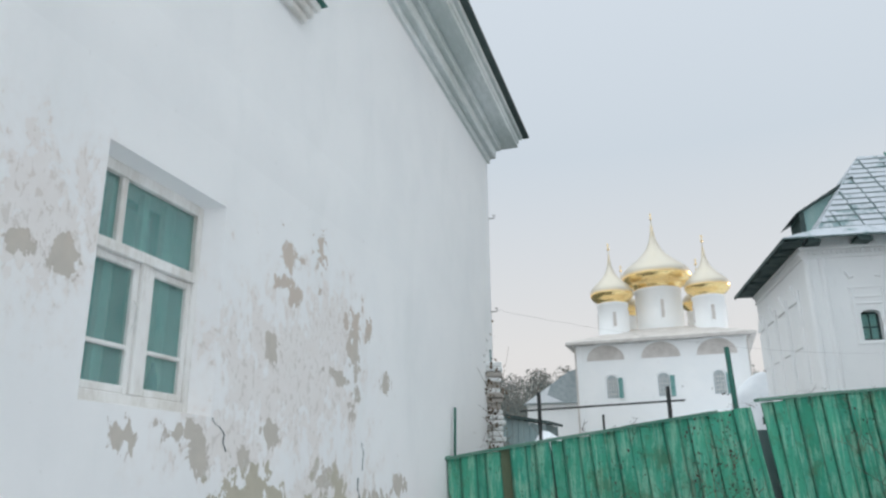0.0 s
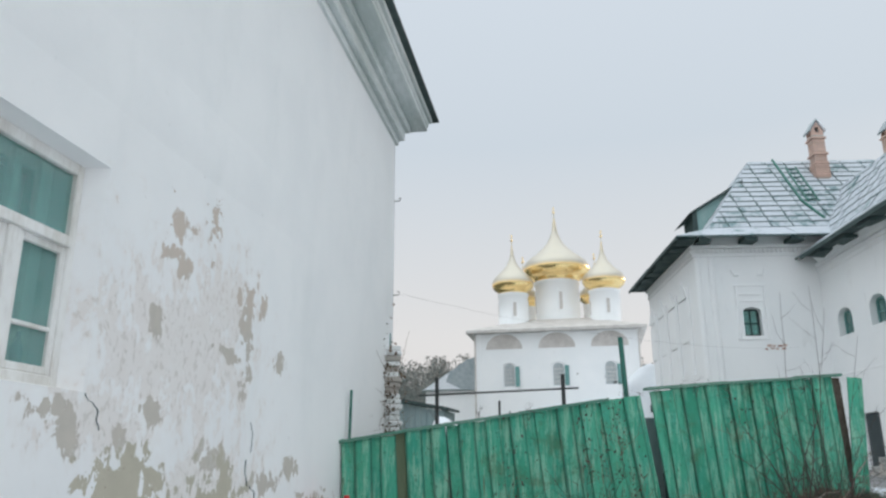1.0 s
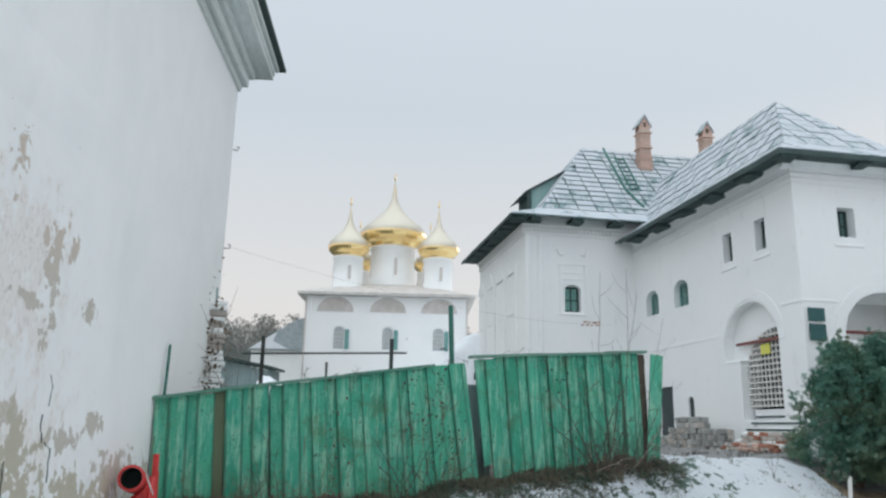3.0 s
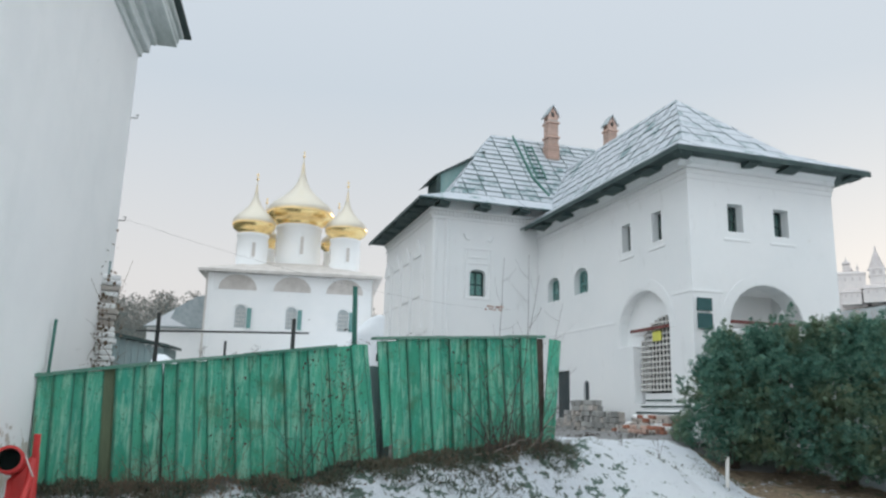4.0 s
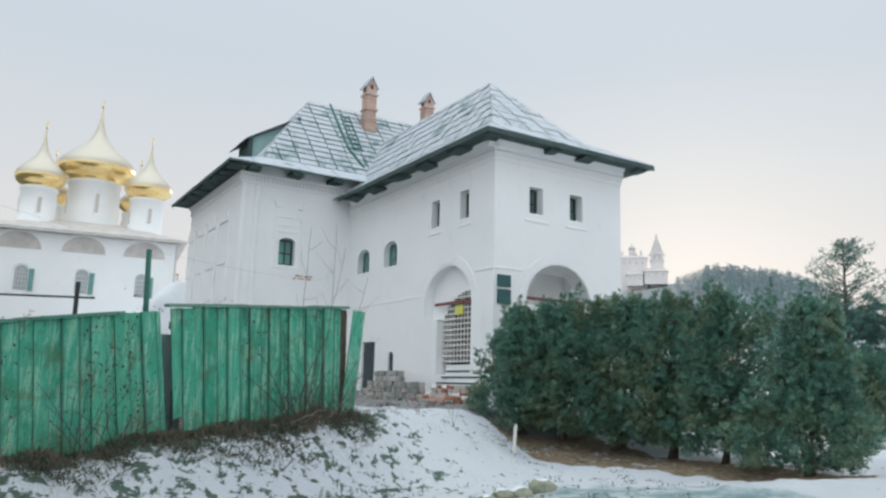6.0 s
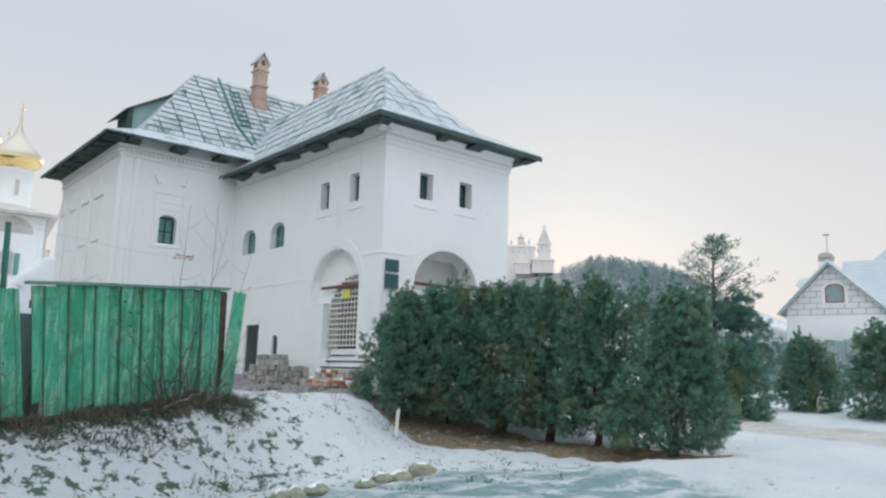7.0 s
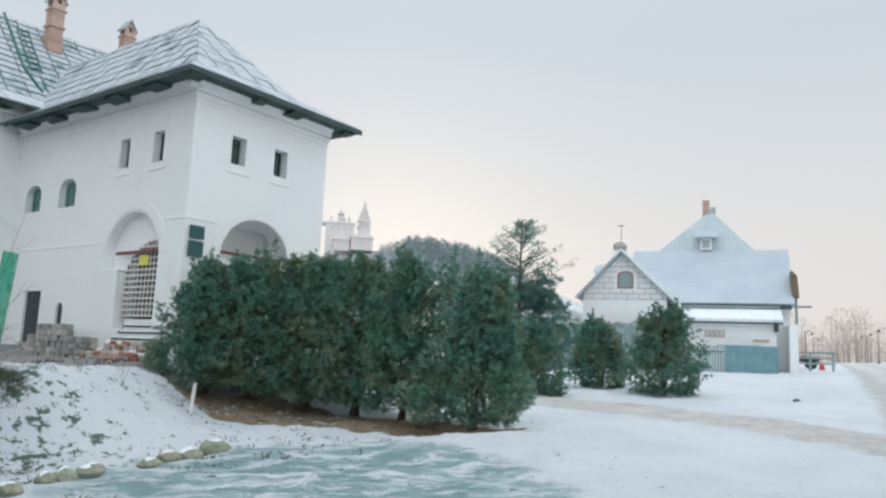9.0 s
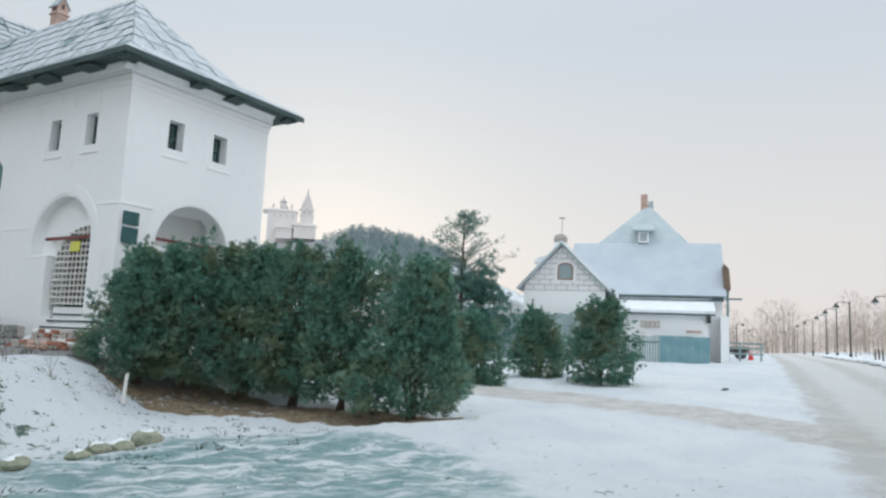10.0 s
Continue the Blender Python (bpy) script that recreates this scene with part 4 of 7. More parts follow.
def merchants_house():
    h = thing("merchants_house", "white two-storey stone house with a porch tower and frosted sheet roofs", "house")
    # porch tower and gallery
    body = bx((HX, HY, 0.3), (TX, WY + 0.3, 7.93))
    cuts = [outline_cut("side", arch_outline(16.72, 1.12, 3.3, 3.68, 1.02), 0.75), rect_cut("side", 16.4, 0.8, 1.9, 3.35, 0.75),
            outline_cut("front", arch_outline(12.5, 1.05, 1.9, 3.68, 1.0), 0.75),
            # third arch on the far side, unseen, added to let light into the porch
            bx((HX + 0.5, HY + 0.5, 2.15), (TX - 0.5, 16.4, 4.72)), prism(bmesh.new(), [(TX + 0.3, p, z) for p, z in arch_outline(15.7, 0.62, 2.2, 3.9, 0.6)], (-1.0, 0, 0)), bx((HX + 0.5, 16.4, 2.15), (HX + 1.2, 18.3, 4.72))]
    for c in (16.0, 17.42):
        cuts.append(rect_cut("side", c, 0.21, 5.84, 6.58, 0.6))
    for c in (11.76, 13.08):
        cuts.append(rect_cut("front", c, 0.215, 5.9, 6.58, 0.6))
    for c in (19.97, 21.8):
        cuts.append(outline_cut("side", arch_outline(c, 0.42, 5.08, 5.55, 0.3, 8), 0.45))
    cuts.append(rect_cut("side", 21.17, 0.42, 1.0, 2.88, 0.3))
    cuts.append(outline_cut("side", arch_outline(19.72, 0.16, 1.9, 2.4, 0.16, 8), 0.3))
    part("porch_wall", carve(body, cuts), M["white"], h, "limewashed porch tower with two arches")
    for c in (16.0, 17.42):
        small_window(h, "side", c, 0.21, 5.84, 6.58, 0.2)
        part("sill", bx((HX - 0.022, c - 0.36, 5.63), (HX, c + 0.34, 5.71), 0.01), M["white"], h)
    for c in (11.76, 13.08):
        small_window(h, "front", c, 0.215, 5.9, 6.58, 0.25)
        part("sill", bx((c - 0.36, HY - 0.022, 5.67), (c + 0.38, HY, 5.74), 0.01), M["white"], h)
    for c in (19.97, 21.8):
        small_window(h, "side", c, 0.36, 5.08, 5.78, 0.16, True)
    # raised surrounds of the arches
    for face, c, half, sp in (("side", 16.72, 1.12, 3.68), ("front", 12.5, 1.05, 3.68)):
        bm = bmesh.new()
        for k in range(14):
            a0, a1 = math.pi * k / 14, math.pi * (k + 1) / 14
            ring = [(c + r * math.cos(a), sp + r * 0.95 * math.sin(a)) for r, a in ((half + 0.02, a0), (half + 0.26, a0), (half + 0.26, a1), (half + 0.02, a1))]
            prism(bm, [(HX - 0.014, p, z) if face == "side" else (p, HY - 0.014, z) for p, z in ring], (0.06, 0, 0) if face == "side" else (0, 0.06, 0))
        part("arch_moulding", bm, M["white"], h)
        for side in (-1, 1) if face == "front" else ():
            e = c + side * (half + 0.1)
            for zz, pr in ((3.42, 0.02), (3.52, 0.035), (3.0, 0.012)):
                lo, hi = (HX - pr, e - 0.36, zz), (HX + 0.02, e + 0.36, zz + 0.08)
                if face == "front":
                    lo, hi = (e - 0.36, HY - pr, zz), (e + 0.36, HY + 0.02, zz + 0.08)
                part("impost", bx(lo, hi, 0.012), M["white"], h)
    # moulded cap of the broad pier that narrows the side arch
    for zz, pr, e in ((3.27, 0.008, 0.0),):
        part("pier_cap", bx((HX - pr, 17.2 - e, zz), (HX + 0.22, 18.0, zz + 0.07), 0.015), M["white"], h)
    # corner pilasters, string course and stepped cornice
    for zz, pr in ((7.08, 0.025), (7.2, 0.05), (7.34, 0.08)):
        part("cornice", bx((HX - pr, HY - pr, zz), (TX + pr, WY, zz + 0.12), 0.012), M["white"], h)
    part("string_course", bx((HX - 0.012, 17.98, 3.98), (HX + 0.01, WY, 4.05), 0.006), M["white"], h)
    for y0, y1 in ((14.67, 15.44),):
        part("string_course", bx((HX - 0.016, y0, 4.4), (HX + 0.01, y1, 4.46), 0.006), M["white"], h)
    part("string_course", bx((HX - 0.012, HY - 0.016, 4.4), (11.3, HY + 0.01, 4.46), 0.006), M["white"], h)
    # tie rods across the arches
    part("tie_rod", bx((HX + 0.1, 15.6, 3.7), (HX + 0.15, 17.5, 3.77)), M["red_tie"], h, "red iron tie rod")
    part("tie_rod", bx((11.4, HY + 0.25, 3.78), (13.6, HY + 0.31, 3.85)), M["red_tie"], h, "red iron tie rod")
    # inner doorway with its white grille, and the steps up to it
    part("inner_wall", carve(bx((HX + 0.24, 15.0, 1.6), (HX + 0.5, 18.25, 4.74)), [prism(bmesh.new(), [(HX + 0.1, p, z) for p, z in arch_outline(16.05, 1.17, 1.9, 3.07, 0.95)], (0.6, 0, 0))]), M["white"], h)
    # dark sheet standing in for the unlit space behind the gate
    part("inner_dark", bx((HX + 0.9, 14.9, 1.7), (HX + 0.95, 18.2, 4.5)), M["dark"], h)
    g = new("gate_grille")
    g.parent = h
    tagged(g, "white iron lattice gate with a yellow notice")
    for k in range(15):
        y = 14.96 + 0.155 * k
        q = (y - 16.05) / 1.17
        part("upright", bx((HX + 0.2, y - 0.02, 2.2), (HX + 0.23, y + 0.02, 3.07 + 0.95 * math.sqrt(max(0.0, 1 - q * q)))), M["white_iron"], g)
    for k in range(13):
        z = 2.24 + 0.135 * k
        half = 1.17 if z < 3.07 else 1.17 * math.sqrt(max(0.01, 1 - ((z - 3.07) / 0.95) ** 2))
        part("crossbar", bx((HX + 0.18, 16.05 - half, z - 0.02), (HX + 0.2, 16.05 + half, z + 0.02)), M["white_iron"], g)
    part("notice", bx((HX + 0.155, 16.2, 3.42), (HX + 0.17, 16.56, 3.66)), M["yellow"], g, "plain yellow notice")
    for k in range(6):
        e = 16.3 + 0.16 * k
        part("step", bx((HX - 0.75 + 0.24 * k, 14.9, 0.8), (HX + 0.24, e, 1.4 + 0.152 * k), 0.012), M["white"], h, "worn limewashed step")
        part("step_nosing", bx((HX - 0.79 + 0.24 * k, 14.9, 1.355 + 0.152 * k), (HX - 0.752 + 0.24 * k, e + 0.03, 1.4 + 0.152 * k)), M["eave_wood"], h)
    # cellar door and slit
    part("cellar_door", bx((HX + 0.05, 20.76, 0.9), (HX + 0.11, 21.58, 2.87), 0.01), M["door"], h, "dark cellar door")
    part("slit_pane", bx((HX + 0.06, 19.55, 1.9), (HX + 0.08, 19.9, 2.6)), M["door"], h)
    part("sign_board", bx((10.56, HY - 0.06, 3.97), (10.95, HY - 0.032, 4.26), 0.004), M["sign"], h, "dark green information board")
    part("sign_board", bx((10.56, HY - 0.06, 3.56), (10.95, HY - 0.032, 3.91), 0.004), M["sign"], h, "dark green information board")
    # wing
    wing = bx((WX, WY, 0.3), (19.0, 29.25, 8.5))
    part("wing_wall", carve(wing, [prism(bmesh.new(), [(p, WY - 0.2, z) for p, z in arch_outline(8.33, 0.27, 5.26, 5.98, 0.16, 8)], (0, 0.5, 0))]), M["white"], h, "limewashed wing with a dogtooth cornice")
    small_window(h, "wing", 8.33, 0.26, 5.28, 6.1, 0.2)
    for zz, pr in ((7.72, 0.05), (7.98, 0.1)):
        part("cornice", bx((WX - pr, WY - pr, zz), (19, 29.25 + pr, zz + 0.1), 0.01), M["white"], h)
    tooth = mesh_of(bx((0, -0.07, 7.84), (0.07, 0.0, 7.96)), "dogtooth", M["white"])
    for k in range(29):
        part("dogtooth", tooth, None, h).location = (WX + 0.05 + 0.13 * k, WY, 0)
    for k in range(46):
        ob = part("dogtooth", tooth, None, h)
        ob.matrix_basis = pose(WX, WY + 0.12 + 0.135 * k, 0, 0, 0, -90)
    for x in (WX + 0.0, WX + 0.42):
        part("corner_shaft", tube(bmesh.new(), [(x + 0.08, WY - 0.02, 3.0), (x + 0.08, WY - 0.02, 7.7)], 0.09, sides=8), M["white"], h)
    # carved surround of the wing window
    for s in (-1, 1):
        part("surround_shaft", tube(bmesh.new(), [(8.33 + 0.42 * s, WY, 5.2), (8.33 + 0.42 * s, WY, 6.75)], 0.05, sides=8), M["white"], h)
        part("surround_scroll", tube(bmesh.new(), [(8.33 + 0.5 * s, WY - 0.02, 7.3), (8.33 + 0.42 * s, WY - 0.03, 7.1), (8.33 + 0.3 * s, WY - 0.02, 7.14)], 0.035), M["white"], h)
    for zz in (5.14, 6.3, 6.5, 6.78):
        part("surround_band", bx((8.33 - 0.5, WY - 0.022, zz), (8.33 + 0.5, WY + 0.01, zz + 0.06), 0.008), M["white"], h)
    # blind arcade on the wing's end
    for k in range(4):
        y = WY + 0.9 + 1.45 * k
        part("blind_shaft", tube(bmesh.new(), [(WX - 0.02, y, 4.2), (WX - 0.02, y, 7.0)], 0.07, sides=8), M["white"], h)
        part("blind_panel", bx((WX - 0.03, y + 0.3, 5.3), (WX + 0.01, y + 1.1, 6.6), 0.02), M["white"], h)
        part("blind_gable", prism(bmesh.new(), [(WX - 0.05, y + 0.2, 6.7), (WX - 0.05, y + 1.2, 6.7), (WX - 0.05, y + 0.7, 7.3)], (0.06, 0, 0)), M["white"], h)
    # exposed brick under the wing window
    bare = random.Random(4)
    for k in range(8):
        x, z = 8.6 + 0.15 * (k % 4) + 0.07 * (k // 4) + bare.uniform(-0.02, 0.02), 4.84 + 0.085 * (k // 4) + bare.uniform(-0.008, 0.008)
        part("bare_brick", bx((x, WY - bare.uniform(0.004, 0.014), z), (x + bare.uniform(0.07, 0.13), WY + 0.01, z + bare.uniform(0.04, 0.065))), M["pale_brick"] if k % 3 else M["brick"], h)
    # roofs
    r = random.Random(3)
    roof, kn, lo = hip_roof(h, "porch_roof", HX - 0.65, TX + 0.65, HY - 0.62, 25.4, 7.62, 8.24, (0.9, 1.1, 1.45, 0.6), ((12.56, 17.95), (12.56, 25.2)), 10.66, "bell-cast hipped roof of frosted sheets")
    A = (12.56, 17.95, 10.66)
    Bf = (12.56, 25.2, 10.66)
    sheets(roof, [kn[0], kn[1], A], 0.62, 0.5, 0.0, r, 0.03)
    sheets(roof, [kn[3], kn[0], A, Bf], 0.6, 0.46, 0.12, r, 0.04, rows=0.042)
    sheets(roof, [kn[1], kn[2], Bf, A], 0.62, 0.44, 0.0, r)
    for i, j in ((0, 1), (3, 0)):
        sheets(roof, [lo[i], lo[j], kn[j], kn[i]], 0.62, 0.8, 0.0, r, 0.01)
    wroof, kn, lo = hip_roof(h, "wing_roof", WX - 0.62, 19.6, WY - 0.64, 29.95, 8.22, 8.68, (1.24, 0.8, 0.75, 0.75), ((9.93, 26.1), (16.5, 26.1)), 12.08, "bell-cast hipped roof of frosted sheets")
    A, Bf = (9.93, 26.1, 12.08), (16.5, 26.1, 12.08)
    sheets(wroof, [kn[0], kn[1], Bf, A], 0.66, 0.33, -0.03, r, 0.026, rows=0.042)
    sheets(wroof, [kn[3], kn[0], A], 0.85, 0.4, 0.0, r)
    for i, j in ((0, 1), (3, 0)):
        sheets(wroof, [lo[i], lo[j], kn[j], kn[i]], 0.9, 1.0, 0.0, r, 0.006)
    # limewashed cove, fascia and broad dark bearers under the eaves
    part("eave_cove", prism(bmesh.new(), [(HX, HY - 0.26, 7.38), (HX - 0.1, HY - 0.26, 7.44), (HX - 0.28, HY - 0.26, 7.66), (HX, HY - 0.26, 7.9)], (0, WY - HY, 0)), M["white"], h)
    part("eave_cove", prism(bmesh.new(), [(HX - 0.26, HY, 7.38), (HX - 0.26, HY - 0.1, 7.44), (HX - 0.26, HY - 0.28, 7.66), (HX - 0.26, HY, 7.9)], (TX - HX + 0.3, 0, 0)), M["white"], h)
    part("fascia", bx((HX - 0.67, HY - 0.64, 7.5), (HX - 0.63, 22.6, 7.62)), M["eave_wood"], h)
    part("soffit_board", bx((HX - 0.63, HY - 0.6, 7.53), (HX - 0.24, 22.4, 7.565)), M["eave_wood"], h)
    part("soffit_board", bx((HX - 0.24, HY - 0.6, 7.53), (TX + 0.63, HY - 0.24, 7.565)), M["eave_wood"], h)
    part("soffit_board", bx((TX + 0.06, HY - 0.24, 7.53), (TX + 0.63, 22.4, 7.565)), M["eave_wood"], h)
    part("fascia", bx((HX - 0.63, HY - 0.64, 7.5), (TX + 0.67, HY - 0.6, 7.62)), M["eave_wood"], h)
    part("fascia", bx((WX - 0.64, WY - 0.63, 8.12), (WX - 0.6, 29.9, 8.22)), M["eave_wood"], h)

    def bearer(x0, x1, y0, y1, z):
        bm = bx((x0, y0, z - 0.1), (x1, y1, z))
        for v in bm.verts:
            v.co += Vector((r.uniform(-0.05, 0.05), r.uniform(-0.05, 0.05), r.uniform(-0.05, 0.03)))
        part("bearer", bm, M["eave_wood"], h)

    for y, w in ((14.25, 0.14), (15.7, 0.3), (17.3, 0.34), (18.9, 0.36), (20.4, 0.36), (21.8, 0.36)):
        bearer(HX - 0.58, HX - 0.2, y - w, y + w, 7.545)
    for x, w in ((9.98, 0.13), (11.98, 0.2), (13.1, 0.2), (14.98, 0.16)):
        bearer(x - w, x + w, HY - 0.55, HY - 0.2, 7.545)
    for x in (7.0, 8.35, 9.75):
        bearer(x - 0.2, x + 0.2, WY - 0.55, WY - 0.05, 8.2)
    for k in range(9):
        y = 22.75 + 0.8 * k
        bearer(WX - 0.56, WX - 0.02, y - r.uniform(0.28, 0.4), y + r.uniform(0.28, 0.4), 8.2)
    # dormer on the wing's hip
    d = new("dormer")
    d.parent = h
    tagged(d, "dark shed dormer with a sheet roof")
    part("cheek", prism(bmesh.new(), [(7.62, 25.2, 8.9), (7.62, 25.2, 9.95), (9.06, 25.2, 10.78), (9.06, 25.2, 8.9)], (0, 1.5, 0)), M["dormer"], d, "faded teal boards")
    part("corner_post", bx((7.5, 25.17, 8.95), (7.66, 25.22, 9.93), 0.008), M["eave_wood"], d)
    part("dormer_roof", prism(bmesh.new(), [(7.3, 25.05, 9.78), (7.42, 25.05, 9.9), (9.3, 25.05, 11.04), (9.3, 25.05, 10.92)], (0, 1.85, 0)), M["roof_dark"], d)
    # dark plate standing in for the shade inside the dormer
    part("dormer_opening", bx((7.57, 25.35, 9.1), (7.61, 26.5, 9.85)), M["dark"], d)
    # ladder lying on the wing roof
    lad = new("roof_ladder")
    lad.parent = h
    tagged(lad, "green wooden roof ladder")
    p0, p1 = Vector((11.0, 24.1, 9.87)), Vector((11.1, 25.7, 11.7))
    q0, q1 = p0 + Vector((0.34, 0.0, 0.02)), p1 + Vector((0.34, 0, 0.02))
    for a, b in ((p0, p1), (q0, q1)):
        part("rail", tube(bmesh.new(), [a, b], 0.03, sides=4), M["tin_green"], lad)
    for k in range(8):
        f = (k + 0.5) / 8
        part("rung", tube(bmesh.new(), [p0.lerp(p1, f), q0.lerp(q1, f)], 0.02, sides=4), M["tin_green"], lad)
    # a long pole beside the ladder, from the ridge down past its foot
    part("roof_pole", tube(bmesh.new(), [(10.85, 26.14, 12.2), (10.8, 24.14, 9.92), (11.1, 23.4, 9.06)], 0.045, sides=5), M["tin_green"], h, "dark green pole lying on the roof")
    return h


house = merchants_house()


def chimney_stack(x, y, z0, z1, w, label):
    c = thing("chimney", label, "chimney", pose(x, y, 0))
    rr = random.Random(int(x * 10))
    rows = int((z1 - z0) / 0.085)
    for k in range(rows):
        z = z0 + 0.085 * k
        f = k / rows
        e = w / 2 + (0.05 if 0.52 < f < 0.6 or f > 0.93 else 0.0) + (0.03 if f < 0.35 else 0.0)
        part("brick_course", bx((-e, -e, z), (e, e, z + 0.072), 0.006), M["pale_brick"], c)
    part("mortar_core", bx((-w / 2 + 0.01, -w / 2 + 0.01, z0 - 0.4), (w / 2 - 0.01, w / 2 - 0.01, z1)), M["mortar"], c)
    # little gabled cap with an opening on each face
    e = w / 2 + 0.06
    for s in (-1, 1):
        part("cap_wall", carve(prism(bmesh.new(), [(-e + 0.06, s * (e - 0.08), z1), (e - 0.06, s * (e - 0.08), z1), (e - 0.06, s * (e - 0.08), z1 + 0.16), (0, s * (e - 0.08), z1 + 0.52), (-e + 0.06, s * (e - 0.08), z1 + 0.16)], (0, -s * 0.07, 0)), [bx((-0.07, -e - 0.2, z1 + 0.1), (0.07, e + 0.2, z1 + 0.3))]), M["pale_brick"], c)
        part("cap_roof", prism(bmesh.new(), [(s * e, -e, z1 + 0.12), (s * (e + 0.03), -e, z1 + 0.16), (0, -e, z1 + 0.62), (0, -e, z1 + 0.56)], (0, 2 * e, 0)), M["snow"] if s > 0 else M["grey_roof"], c)
    return c


chimney_stack(12.12, 25.35, 11.1, 12.7, 0.42, "pale brick chimney with a gabled cap on the wing roof")
chimney_stack(15.55, 26.8, 11.2, 13.35, 0.42, "second pale brick chimney behind the porch roof")


# ---- five-domed church ----
CHURCH = frame_at((-0.37, 68.0, 0), 98.53)


def onion(bm, c, r, z0, h):
    """An onion dome from its neck up to the tip."""
    prof = [(0.64, 0.0), (0.68, 0.02), (0.68, 0.04), (0.82, 0.065), (0.94, 0.105), (1.0, 0.155), (1.0, 0.205), (0.94, 0.26), (0.82, 0.315), (0.66, 0.37), (0.50, 0.43), (0.36, 0.49), (0.25, 0.55), (0.17, 0.62), (0.11, 0.69), (0.07, 0.77), (0.035, 0.88), (0.012, 1.0)]
    return lathe(bm, [(r * a, z0 + h * b) for a, b in prof], c, 32)


def dome_tower(ch, s, d, r, z0, z1, dome_r, dome_h, cross):
    t = new("dome_tower")
    t.parent = ch
    tagged(t, "white drum under a gilded onion dome")
    part("drum", lathe(bmesh.new(), [(r * 1.12, z0 - 0.6), (r * 1.12, z0 + 0.15), (r, z0 + 0.2), (r, z1 - 0.3), (r * 1.06, z1 - 0.22), (r * 1.06, z1), (r * 0.7, z1 + 0.1)], (s, d, 0), 28), M["white_far"], t, "", True)
    for k in range(4):
        a = math.pi * k / 2 - math.pi / 2 + 0.2
        m = Matrix.Translation((s, d, 0)) @ Matrix.Rotation(a, 4, "Z")
        hh = z1 - z0
        part("drum_window", bx((r - 0.06, -0.16, z0 + 0.3 * hh), (r + 0.015, 0.13, z0 + 0.7 * hh), 0.0, m), M["faded"], t)
        part("drum_moulding", bx((r - 0.05, -0.3, z0 + 0.24 * hh), (r + 0.03, -0.19, z0 + 0.78 * hh), 0.0, m), M["white_far"], t)
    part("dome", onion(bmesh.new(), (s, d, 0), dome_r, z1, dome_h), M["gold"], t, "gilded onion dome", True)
    top = z1 + dome_h
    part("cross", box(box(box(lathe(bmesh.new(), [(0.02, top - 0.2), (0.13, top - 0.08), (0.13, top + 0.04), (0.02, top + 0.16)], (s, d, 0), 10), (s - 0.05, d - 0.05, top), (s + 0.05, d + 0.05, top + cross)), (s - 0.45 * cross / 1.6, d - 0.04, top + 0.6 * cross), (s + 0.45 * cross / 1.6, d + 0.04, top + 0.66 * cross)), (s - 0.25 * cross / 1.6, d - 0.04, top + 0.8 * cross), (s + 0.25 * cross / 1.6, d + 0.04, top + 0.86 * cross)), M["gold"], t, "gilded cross")


